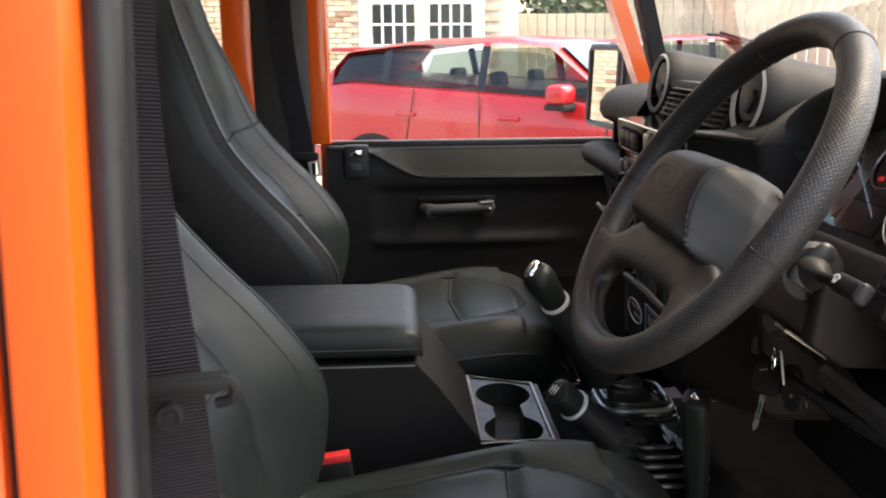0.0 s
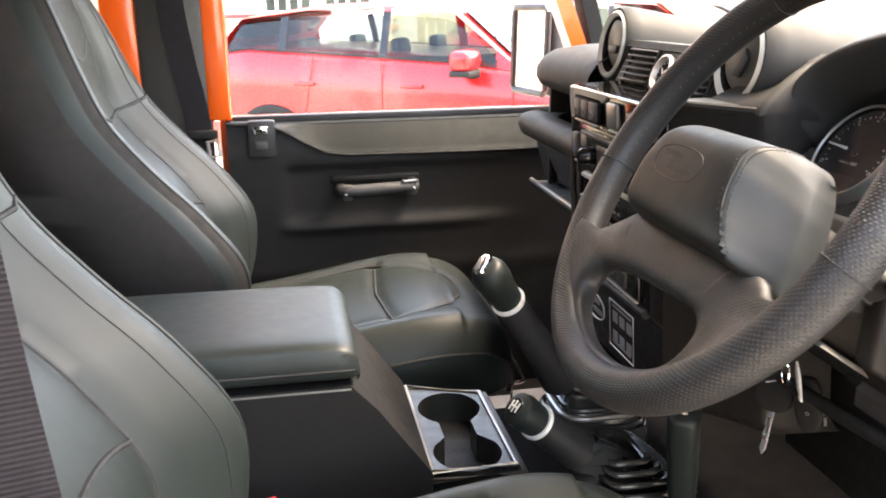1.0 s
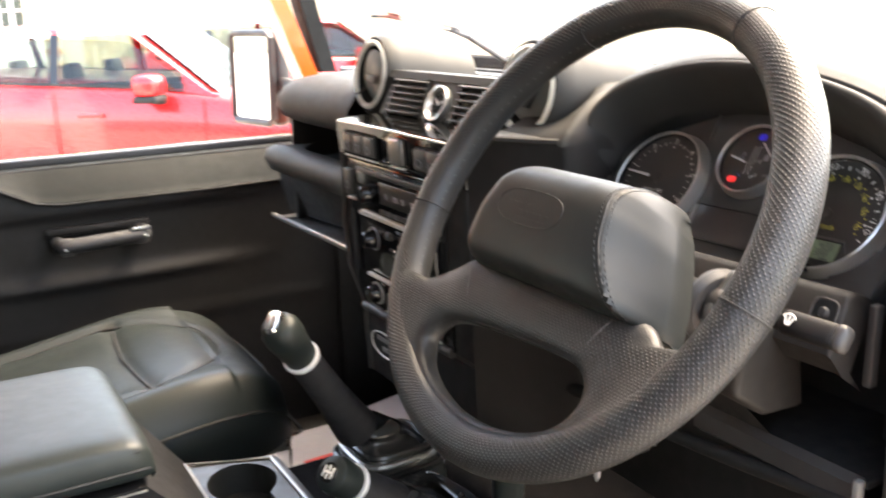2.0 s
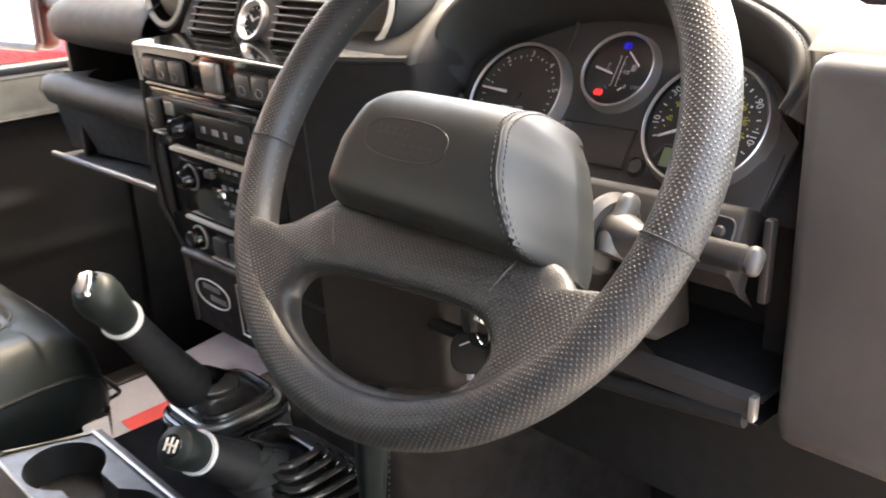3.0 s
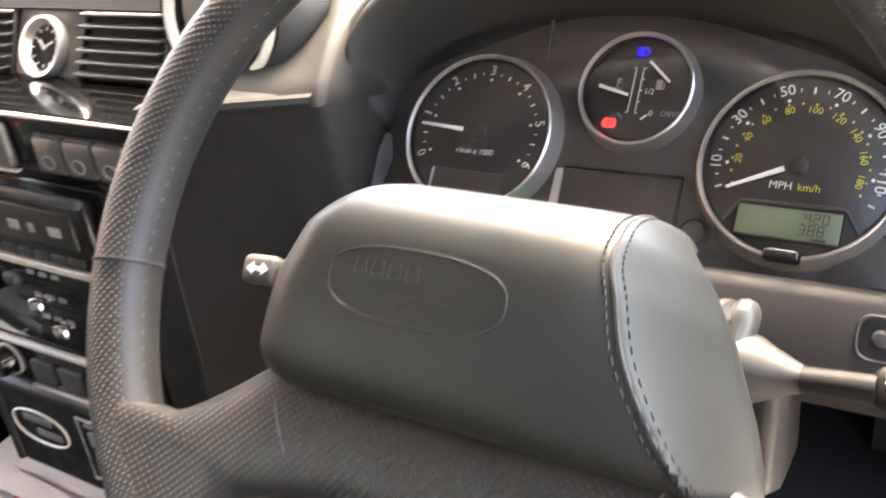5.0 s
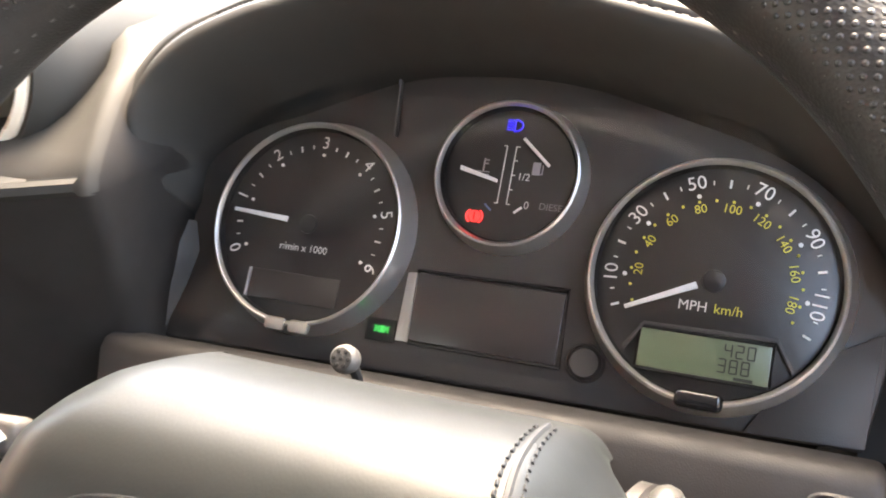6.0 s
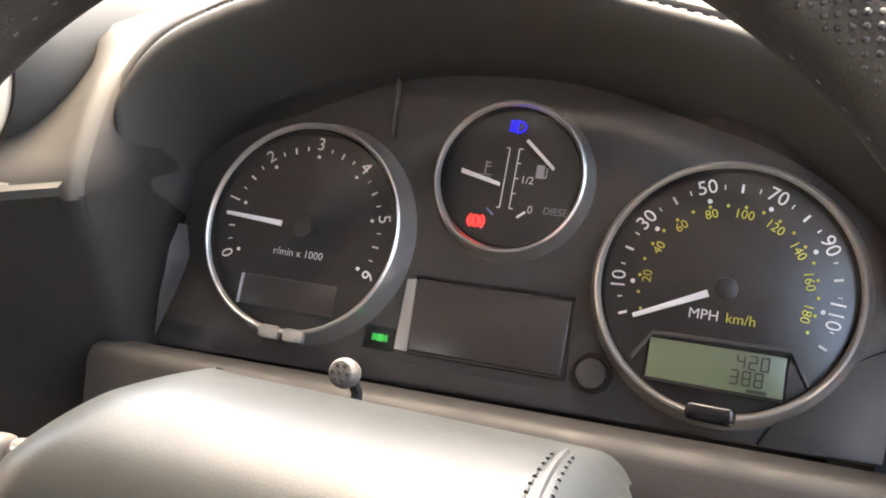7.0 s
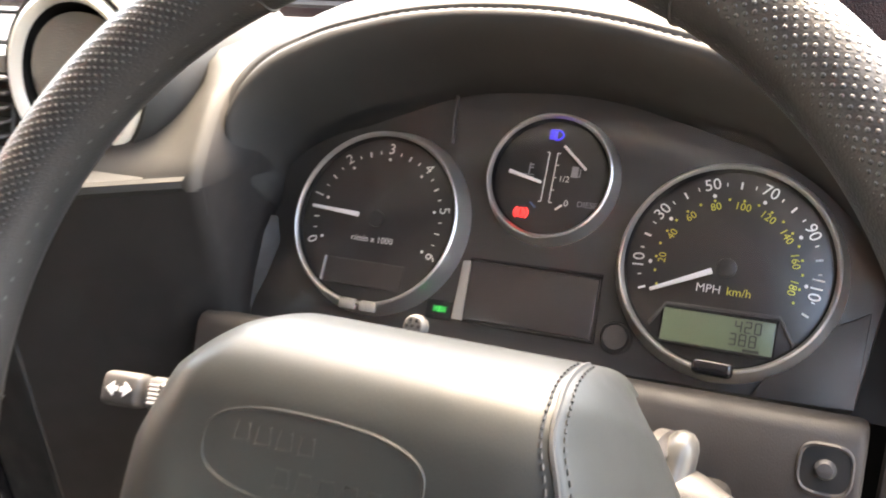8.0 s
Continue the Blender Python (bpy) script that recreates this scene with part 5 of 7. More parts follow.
part("wing_pad", grid([[(0.452, y, 1.425), (0.47, y, 1.436), (0.53, y, 1.437), (0.62, y, 1.43)] for y in (0.676, 0.64, 0.58, 0.50)]), DASH, binnacle, smooth=60)

# ---- instrument cluster ----
cluster = base("instrument_cluster", 0.5, 0.853, 1.30, "black instrument cluster with three silver-rimmed dials, lamps lit", "instrument cluster")
part("back_plate", at(prism([(-0.172, -0.064), (0.150, -0.056), (0.158, 0.0), (0.14, 0.06), (0.08, 0.10), (0.0, 0.112), (-0.08, 0.105), (-0.15, 0.06), (-0.176, 0.0)], -0.012, -0.001, 0.002), CM), CLUSTER, cluster)
part("end_gap", at(span(0.149, 0.192, -0.058, 0.062, -0.016, -0.013), CM), MATT, cluster)
part("corner_plate", at(prism([(0.122, -0.030), (0.152, -0.012), (0.150, -0.055), (0.108, -0.057)], -0.002, 0.001, 0.0005), CM), CLUSTER, cluster, "grey corner plate")
# thin pale bar shaped after a light streak reflected in the lens
part("divider", at(prism([(-0.0600, 0.046), (-0.0584, 0.046), (-0.0618, 0.080), (-0.0634, 0.080)], -0.001, 0.0025, 0.0006), CM), PLASTIC_GREY, cluster)
part("divider_left", at(grid([[(-0.168, y, 0.012), (-0.164, y, 0.010), ((x - 0.164) / 2, y, 0.004), (x, y, 0.0006)] for x, y in ((-0.1560, -0.006), (-0.1505, -0.020), (-0.1535, -0.038), (-0.1600, -0.060))]), CM), CLUSTER, cluster, smooth=70)


def dial(name, x, y, r, label, rise=0.0045, flare=0.0014):
    m = on(CM, x, y, rise)
    d = part(name, at(disc(r - 0.003, 0.0015, 56, 0.0004), m), FACE, cluster, label)
    part("bezel", at(lathe([(r - 0.0046, 0.001), (r - 0.0040, 0.0058), (r - 0.0030, 0.0068), (r - 0.0020, 0.0062), (r - 0.0004, 0.0), (r + flare, -rise - 0.001)], 96), m), BEZEL, d, "brushed silver bezel")
    part("inner_wall", at(lathe([(r - 0.0044, 0.005), (r - 0.0052, 0.0015)], 64), m), MATT, d)
    return d, m


def mark(parent, m, r0, r1, w, deg, mat, name="tick"):
    a = radians(deg)
    return part(name, at(box((r0 + r1) / 2, 0, 0, r1 - r0, w, 0.0005), m @ Matrix.Translation((0, 0, 0.0022)) @ Matrix.Rotation(a, 4, "Z")), mat, parent)


def numeral(parent, m, words, r, deg, size, mat, upright=0.0):
    a = radians(deg)
    p = m @ Matrix.Translation((r * math.cos(a), r * math.sin(a), 0.0022)) @ Matrix.Rotation(radians(deg - 90) * (1 - upright), 4, "Z")
    return part("numeral", lettering(words, size, p), mat, parent)


def dot(parent, m, r, deg, rad, mat):
    a = radians(deg)
    return part("dot", at(disc(rad, 0.0005, 10), m @ Matrix.Translation((r * math.cos(a), r * math.sin(a), 0.0018))), mat, parent)


def needle(parent, m, deg, r0, r1, w0, w1):
    a = Matrix.Rotation(radians(deg), 4, "Z")
    return part("needle", at(prism([(r0, -w0 / 2), (r1, -w1 / 2), (r1, w1 / 2), (r0, w0 / 2)], 0.0045, 0.0058, 0.0002), m @ a), WHITE, parent, "white needle")


# rev counter: 0 at 206 degrees, 6 at -26 degrees
tacho, tmx = dial("rev_counter", -0.0910, -0.0010, 0.0498, "rev counter reading just under 1, black face")
for k in range(7):
    dg = 203.5 - 38.1 * k
    numeral(tacho, tmx, str(k), 0.0388, dg, 0.0082, WHITE)
    dot(tacho, tmx, 0.0332, dg, 0.0008, WHITE)
    if k < 6:
        mark(tacho, tmx, 0.0352, 0.0380, 0.0007, dg - 19.05, WHITE)
        for j in (1, 3):
            mark(tacho, tmx, 0.036, 0.0378, 0.0004, dg - 9.53 * j, WHITE)
needle(tacho, tmx, 176.5, 0.0095, 0.0385, 0.0026, 0.0016)
part("hub", at(disc(0.0045, 0.0030, 28, 0.0006), tmx), FACE, tacho)
part("units", lettering("r/min x 1000", 0.0048, on(tmx, 0.0, -0.0115, 0.0022)), WHITE, tacho)
part("window", at(span(-0.024, 0.022, -0.037, -0.0235, 0.0015, 0.0022, 0.0004), tmx), SCREEN, tacho)
part("window_line", at(span(-0.0255, -0.0245, -0.037, -0.0235, 0.0015, 0.0028), tmx), GREYPRINT, tacho)
for x in (-0.0060, 0.0062):
    part("bezel_clip", at(box(0, 0, 0, 0.0105, 0.0062, 0.004, 0.0018), on(tmx, x + 0.002, -0.0475, 0.0055)), SATIN, tacho)
# speedometer
speedo, smx = dial("speedometer", 0.0900, -0.0018, 0.0505, "speedometer in miles and kilometres an hour reading zero")
for i, v in enumerate(range(0, 121, 10)):
    dg = 201.6 - 18.86 * i
    if v % 20 == 10:
        numeral(speedo, smx, str(v), 0.0398 if v < 100 else 0.0385, dg, 0.0078, WHITE)
        dot(speedo, smx, 0.0345, dg, 0.0009, WHITE)
    else:
        mark(speedo, smx, 0.0375, 0.0408, 0.0009, dg, WHITE)
    if v < 120:
        mark(speedo, smx, 0.0385, 0.0402, 0.0005, dg - 9.43, WHITE)
for i, v in enumerate(range(0, 191, 10)):
    dg = 201.6 - 18.86 * v / 16.09
    if v % 20 == 0 and v:
        numeral(speedo, smx, str(v), 0.0292, dg, 0.0050, YELLOW)
    dot(speedo, smx, 0.0322, dg, 0.0006, YELLOW)
needle(speedo, smx, 205.5, 0.0065, 0.0355, 0.0027, 0.0016)
part("hub", at(disc(0.0045, 0.0030, 28, 0.0006), smx), FACE, speedo)
part("units", lettering("MPH", 0.0056, on(smx, -0.0066, -0.0108, 0.0022)), WHITE, speedo)
part("units_metric", lettering("km/h", 0.0054, on(smx, 0.0068, -0.0108, 0.0022)), YELLOW, speedo)
lcd = part("display", at(span(-0.0245, 0.0245, -0.0375, -0.0215, 0.0015, 0.0026, 0.0006), smx), LCD, speedo, "grey-green liquid crystal display")
part("display_frame", at(tube([(-0.0252, -0.0212, 0.0024), (0.0252, -0.0212, 0.0024), (0.0252, -0.0378, 0.0024), (-0.0252, -0.0378, 0.0024)], 0.0009, 6, closed=True), smx), MATT, lcd)


def seven(ch, h):
    """Bars of a seven-segment figure."""
    on_ = {"0": "abcdef", "2": "abged", "3": "abgcd", "4": "fgbc", "8": "abcdefg"}[ch]
    w, t = h * 0.52, h * 0.11
    pos = {"a": (0, h / 2, w, t), "g": (0, 0, w, t), "d": (0, -h / 2, w, t), "f": (-w / 2, h / 4, t, h / 2), "b": (w / 2, h / 4, t, h / 2), "e": (-w / 2, -h / 4, t, h / 2), "c": (w / 2, -h / 4, t, h / 2)}
    return join(*[box(pos[s][0], pos[s][1], 0, pos[s][2], pos[s][3], 0.0003) for s in on_])


for k, ch in enumerate("420"):
    part("figure", at(seven(ch, 0.0048), on(smx, 0.0090 + 0.0042 * k, -0.0258, 0.0029)), LCD_DARK, lcd)
for k, ch in enumerate("388"):
    part("figure", at(seven(ch, 0.0050), on(smx, 0.0072 + 0.0043 * k, -0.0318, 0.0029)), LCD_DARK, lcd)
part("display_units", at(span(0.012, 0.019, -0.0368, -0.0355, 0.0027, 0.0029), smx), LCD_DARK, lcd)
part("display_hood", at(prism([(-0.031, -0.030), (-0.024, -0.0195), (0.026, -0.0185), (0.033, -0.030), (0.0325, -0.0315), (0.0255, -0.0200), (-0.0235, -0.0208), (-0.030, -0.0315)], 0.0016, 0.0034, 0.0002), smx), PLASTIC_GREY, speedo)
part("trip_button", at(box(0, 0, 0, 0.018, 0.007, 0.008, 0.0025, 3), on(smx, 0.001, -0.0465, 0.006)), GLOSS, speedo, "gloss black trip button")
# temperature and fuel
mid, mmx = dial("fuel_and_temperature_dial", -0.0012, 0.0326, 0.0345, "small dial for fuel and water temperature", 0.002, 0.0004)
for x in (-0.0026, 0.0016):
    part("scale_line", at(span(x - 0.0002, x + 0.0002, -0.0130, 0.0128, 0.0018, 0.0022), mmx), WHITE, mid)
for y in (-0.0130, -0.0065, 0.0, 0.0065, 0.0128):
    part("tick", at(span(0.0016, 0.0032, y - 0.0002, y + 0.0002, 0.0018, 0.0022), mmx), WHITE, mid)
for y in (-0.0130, 0.0128):
    part("tick", at(span(-0.0040, -0.0026, y - 0.0002, y + 0.0002, 0.0018, 0.0022), mmx), WHITE, mid)
part("needle", at(prism([(-0.0212, -0.0009 + 0.0004), (-0.0035, -0.0046), (-0.0035, -0.0030), (-0.0212, 0.0016)], 0.004, 0.005, 0.0002), mmx), WHITE, mid, "white temperature needle")
part("needle", at(prism([(0.0046, 0.0155), (0.0178, 0.0042), (0.0186, 0.0054), (0.0056, 0.0166)], 0.004, 0.005, 0.0002), mmx), WHITE, mid, "white fuel needle")
part("needle_foot", at(span(-0.0021, 0.0021, -0.0004, 0.0004, 0.002, 0.003), on(mmx, 0.0072, -0.0152, 0) @ Matrix.Rotation(radians(41), 4, "Z")), WHITE, mid)
part("cold_mark", at(span(-0.0021, 0.0021, -0.0004, 0.0004, 0.0018, 0.0022), on(mmx, -0.0065, -0.0152) @ Matrix.Rotation(radians(-40), 4, "Z")), BLUEPRINT, mid)
part("half_mark", lettering("1/2", 0.0045, on(mmx, 0.0072, -0.0005, 0.0022)), WHITE, mid)
part("zero_mark", lettering("0", 0.0048, on(mmx, 0.0105, -0.0128, 0.0022)), WHITE, mid)
part("fuel_word", lettering("DIESEL", 0.0042, on(mmx, 0.0222, -0.0125, 0.0022)), GREYPRINT, mid)


def pump(m):
    return at(join(span(-0.0024, 0.001, -0.0028, 0.0028, 0.0018, 0.0022), span(0.0018, 0.0023, -0.0022, 0.0018, 0.0018, 0.0022), span(0.001, 0.0023, -0.0025, -0.002, 0.0018, 0.0022)), m)


part("pump_symbol", pump(on(mmx, 0.0128, 0.0038)), GREYPRINT, mid)
part("thermometer_symbol", at(join(span(-0.0003, 0.0003, -0.002, 0.0036, 0.0018, 0.0022), span(0.0003, 0.002, 0.0026, 0.0032, 0.0018, 0.0022), span(0.0003, 0.002, 0.0010, 0.0016, 0.0018, 0.0022), span(-0.003, 0.003, -0.0026, -0.0022, 0.0018, 0.0022), span(-0.003, 0.003, -0.0038, -0.0034, 0.0018, 0.0022)), on(mmx, -0.0116, 0.0028)), GREYPRINT, mid)
# main beam, brake and side lamp symbols, lit
bm_ = [span(-0.0035, -0.0008, -0.0022 + 0.0011 * k, -0.0017 + 0.0011 * k, 0.0018, 0.0023) for k in range(5)]
bm_.append(tube([(0.0 + 0.0036 * max(0, math.cos(a)), 0.0026 * math.sin(a), 0.0021) for a in np.linspace(0, 2 * math.pi, 22, endpoint=False)], 0.0004, 5, closed=True))
part("main_beam_lamp", at(join(*bm_), on(mmx, -0.0008, 0.0222)), BLUE_ON, mid, "blue main beam lamp, lit")
red_lamp = part("brake_lamp", at(disc(0.0026, 0.0006, 24), on(mmx, -0.0118, -0.0198, 0.0016)), RED_ON, mid, "red brake lamp, lit")
for sgn in (-1, 1):
    part("brake_lamp_arc", at(tube([(0.0035 * math.cos(a) * 1.0, 0.0033 * math.sin(a), 0.0020) for a in np.linspace(-0.9, 0.9, 9) + (math.pi if sgn < 0 else 0)], 0.00055, 5), on(mmx, -0.0118, -0.0198)), RED_ON, red_lamp)
part("brake_lamp_mark", at(span(-0.0003, 0.0003, -0.0014, 0.0016, 0.0022, 0.0026), on(mmx, -0.0118, -0.0198)), FACE, red_lamp)
gp = []
for sg in (-1, 1):
    gp.append(tube([(sg * 0.0004, -0.0015, 0.0012), (sg * 0.0004, 0.0015, 0.0012), (sg * 0.0013, 0.0012, 0.0012), (sg * 0.0018, 0.0, 0.0012), (sg * 0.0013, -0.0012, 0.0012)], 0.00022, 4, closed=True))
    gp += [tube([(sg * 0.0024, 0.0008 * j, 0.0012), (sg * 0.0036, 0.0013 * j, 0.0012)], 0.0002, 4) for j in (-1, 0, 1)]
part("side_lamp_well", at(span(-0.0545, -0.0405, -0.0475, -0.0375, 0.0, 0.0008, 0.0004), CM), MATT, cluster)
part("side_lamp", at(join(*gp), on(CM, -0.0468, -0.0422)), GREEN_ON, cluster, "green side lamp symbol, lit")
part("warning_panel", at(span(-0.0345, 0.0325, -0.0450, -0.0145, -0.001, 0.0012, 0.001), CM), SCREEN, cluster, "unlit dark warning lamp panel")
part("warning_panel_edge", at(prism([(-0.0395, -0.0460), (-0.0335, -0.0460), (-0.0348, -0.0150), (-0.0392, -0.0156)], 0.0, 0.002, 0.0005), CM), SATIN, cluster)
part("panel_frame", at(tube([(-0.0352, -0.0138, 0.0005), (0.0332, -0.0128, 0.0005), (0.0345, -0.0456, 0.0005), (-0.0335, -0.0462, 0.0005)], 0.0008, 5, closed=True), CM), MATT, cluster)
part("reset_knob", at(lathe([(0.0, 0.003), (0.0058, 0.003), (0.0068, 0.001), (0.0072, 0.0022), (0.0082, 0.0)], 28), on(CM, 0.0446, -0.0414)), PLASTIC, cluster)
lens = part("lens", at(grid([[(-0.15, -0.052, 0.0135), (0.146, -0.050, 0.0135)], [(-0.15, 0.0, 0.0135), (0.152, 0.0, 0.0135)], [(-0.115, 0.062, 0.0135), (0.095, 0.062, 0.0135)]]), CM), LENS, cluster, "clear plastic lens over the dials")
lens.visible_shadow = False

# ---- steering wheel ----
WM = tilted(0.3223, 0.8589, 1.3616, 34.3)
wheel = base("steering_wheel", 0.3223, 0.8589, 1.3616, "black leather two-spoke steering wheel with a large padded centre", "steering wheel")
R0, RT = 0.185, 0.0165
rows = []
for k in range(120):
    a = 2 * math.pi * k / 120
    rows.append([((R0 + RT * math.cos(b)) * math.cos(a), (R0 + RT * math.cos(b)) * math.sin(a), RT * 1.04 * math.sin(b)) for b in np.linspace(0, 2 * math.pi, 28, endpoint=False)])
rim_skin = ring(rows)
lay = rim_skin.verts.layers.float.new("plain")
for v in rim_skin.verts:
    c = (math.hypot(v.co.x, v.co.y) - R0) / RT
    v[lay] = 0.3 * min(1.0, max(0.0, (-0.62 - c) / 0.15))
part("rim", at(rim_skin, WM), PERF, wheel, "perforated black leather rim", smooth=80)
for dg in (-8, 188, 62, 118):
    a = radians(dg)
    part("rim_seam", at(tube([((R0 + (RT + 0.0002) * math.cos(b)) * math.cos(a), (R0 + (RT + 0.0002) * math.cos(b)) * math.sin(a), (RT * 1.04 + 0.0002) * math.sin(b)) for b in np.linspace(0, 2 * math.pi, 28, endpoint=False)], 0.0008, 5, closed=True), WM), STITCH, wheel)
inner = [((R0 - RT + 0.0005 + 0.0012 * (k % 2)) * math.cos(2 * math.pi * k / 260), (R0 - RT + 0.0005 + 0.0012 * (k % 2)) * math.sin(2 * math.pi * k / 260), 0.003) for k in range(260)]
part("rim_stitching", at(tube(inner, 0.0006, 5, closed=True), WM), STITCH_GREY, wheel)

# spokes: one padded web with a D-shaped opening under the bar
def ray_to(points, ang, cx, cy):
    """Where a ray from (cx, cy) leaves a closed outline."""
    d = (math.cos(ang), math.sin(ang))
    best = None
    n = len(points)
    for i in range(n):
        (x1, y1), (x2, y2) = points[i], points[(i + 1) % n]
        ex, ey = x2 - x1, y2 - y1
        den = d[0] * ey - d[1] * ex
        if abs(den) < 1e-12:
            continue
        t = ((x1 - cx) * ey - (y1 - cy) * ex) / den
        s = ((x1 - cx) * d[1] - (y1 - cy) * d[0]) / den
        if t > 0 and -1e-9 <= s <= 1 + 1e-9 and (best is None or t > best):
            best = t
    return (cx + d[0] * best, cy + d[1] * best)


right_edge = [(0.0, -0.050), (0.09, -0.050), (0.117, -0.0515), (0.127, -0.0545), (0.136, -0.061), (0.145, -0.070), (0.153, -0.0745), (0.161, -0.0695), (0.170, -0.056)]
left_edge = [(0.0, -0.050), (-0.078, -0.054), (-0.094, -0.066), (-0.110, -0.0770), (-0.121, -0.0835), (-0.131, -0.0872), (-0.141, -0.0875), (-0.150, -0.0860), (-0.1565, -0.0845)]
low = [((R0 - 0.004) * math.cos(radians(t)), (R0 - 0.004) * math.sin(radians(t))) for t in range(-21, -90, -6)]
outer = right_edge + low + [(-x, y) for x, y in reversed(low[2:])] + left_edge[::-1]
hole = spline([(-0.086, -0.132), (-0.080, -0.118), (-0.066, -0.109), (-0.040, -0.1035), (0.0, -0.1000), (0.045, -0.0970), (0.075, -0.0968), (0.092, -0.103), (0.100, -0.115), (0.098, -0.129), (0.085, -0.144), (0.060, -0.156), (0.025, -0.1640), (-0.015, -0.1650), (-0.050, -0.158), (-0.074, -0.147), (-0.086, -0.132)], 96)[:-1]
rows = []
plain_at = {}
for k in range(140):
    ang = 2 * math.pi * k / 140
    o, h = ray_to(outer, ang, 0.0, -0.130), ray_to(hole, ang, 0.0, -0.130)
    w = math.hypot(o[0] - h[0], o[1] - h[1])
    th = min(0.0125, 0.2 * w + 0.006)
    on_rim = min(1.0, max(0.0, (math.hypot(*o) - 0.170) / 0.010))
    lip_o, lip_h = (0.018 if o[0] > 0 else 0.008), (0.012 if h[0] < -0.03 else 0.006)
    sec = []
    for j in range(24):
        b = 2 * math.pi * j / 24
        c, s_ = math.cos(b), math.sin(b)
        f = 0.5 + 0.5 * math.copysign(abs(c) ** 0.75, c)
        px_, py_ = o[0] + (h[0] - o[0]) * f, o[1] + (h[1] - o[1]) * f
        z = th * math.copysign(abs(s_) ** 0.8, s_)
        if f < 0.5 and s_ > 0:
            e = f / 0.5
            e = e * e * (3 - 2 * e)
            z += (0.0175 + (th - 0.0175) * e - z) * on_rim
        u_ = min(1.0, max(0.0, (py_ + 0.086) / 0.028)) * min(1.0, max(0.0, (px_ - 0.122) / 0.030))
        sec.append((px_, py_, -0.002 + z * (1 - 0.8 * u_)))
        m_ = max((1 - on_rim) * (1 - f * w / lip_o), 1 - (1 - f) * w / lip_h)
        plain_at[k, j] = 0.3 * min(1.0, max(0.0, m_ * 2.5))
    rows.append(sec)
web = ring(rows)
lay = web.verts.layers.float.new("plain")
web.verts.ensure_lookup_table()
for k in range(140):
    for j in range(24):
        web.verts[24 * k + j][lay] = plain_at[k, j]
lay = web.loops.layers.uv.active
for f in web.faces:
    for lp in f.loops:
        lp[lay].uv = (lp.vert.co.x, lp.vert.co.y)
part("spoke_web", at(web, WM), PERF, wheel, "perforated leather spokes round a D-shaped opening", smooth=80)
for line in (((-0.0695, -0.0615), (-0.0655, -0.070), (-0.0605, -0.0785), (-0.0555, -0.0865), (-0.0515, -0.093)), ((0.1005, -0.0565), (0.0970, -0.0645), (0.0931, -0.0730), (0.0898, -0.0810), (0.0868, -0.0880))):
    part("spoke_seam", at(tube([(x, y, 0.0103 - 0.0030 * (abs(i - 2) / 2) ** 3) for i, (x, y) in enumerate(line)], 0.0007, 6), WM), STITCH_GREY, wheel)
hole_edge = [(hole[i][0] * 1.02, -0.130 + (hole[i][1] + 0.130) * 1.04, 0.003 + 0.0006 * (i % 2)) for i in range(95)]
part("opening_stitching", at(tube(hole_edge, 0.0006, 5, closed=True), WM), STITCH, wheel)
part("hub_back", at(lathe([(0.0, -0.10), (0.03, -0.10), (0.034, -0.06), (0.036, -0.02), (0.034, -0.005), (0.0, -0.005)], 32), WM @ Matrix.Translation((0, -0.03, 0))), MATT, wheel)

# padded centre: a wide cushion with a flat front, a rounded top and a slanted flank
PAD_BACK = -0.034
PAD_SIDE = spline([(-0.0585, -0.020), (-0.0590, 0.006), (-0.0570, 0.024), (-0.0520, 0.034), (-0.040, 0.0390), (-0.022, 0.0420), (-0.004, 0.0430), (0.008, 0.0420), (0.0175, 0.0375), (0.0250, 0.0285), (0.0305, 0.0155), (0.0338, -0.001), (0.0348, -0.020)], 61)


def pad_point(u, k, lift=0.0):
    """A point of the pad: u runs from its left end (0) to its right (1), k along its side view from below to the top."""
    y, z = PAD_SIDE[k]
    xl = float(np.interp(y, [-0.059, -0.045, -0.017, 0.008, 0.026, 0.034], [-0.083, -0.089, -0.084, -0.072, -0.055, -0.043]))
    xr = float(np.interp(y, [-0.059, -0.050, -0.035, 0.0, 0.020, 0.034], [0.1275, 0.1262, 0.1215, 0.1070, 0.0960, 0.0850]))
    us = 0.846 + 0.072 * max(0.0, (-0.010 - y) / 0.047) ** 2 + 0.050 * max(0.0, (y - 0.006) / 0.027) ** 2
    if u < 0.20:
        d = (1 - (1 - u / 0.20) ** 1.9) ** (1 / 1.9)
    elif u <= us:
        d = 1.0 - 0.04 * ((u - 0.5) / 0.32) ** 4 * (u > 0.5)
    else:
        e = (u - us) / (1 - us)
        d = 0.96 - 0.66 * e ** 1.1
    h = y
    if u > us:
        h = y - 0.007 * ((u - us) / (1 - us)) ** 3.0 * max(0.0, (y + 0.03) / 0.064)
    return (xl + (xr - xl) * u, h, PAD_BACK + (z + lift - PAD_BACK) * d)


pad_u = [*np.linspace(0, 0.2, 13), *np.linspace(0.23, 0.82, 16), *np.linspace(0.83, 1.0, 18)]
body = grid([[pad_point(u, k) for k in range(61)] for u in pad_u])
shell = [[pad_point(u, k) for k in range(61)] for u in (0.0, 1.0)]
for row, dx in ((shell[0], 0.002), (shell[1], -0.003)):
    body = join(body, grid([row, [(x + dx, y, PAD_BACK) for x, y, z in row]]))
part("centre_pad", at(clear(body), WM), LEATHER_GREY, wheel, "large padded grey-black leather centre", smooth=62)


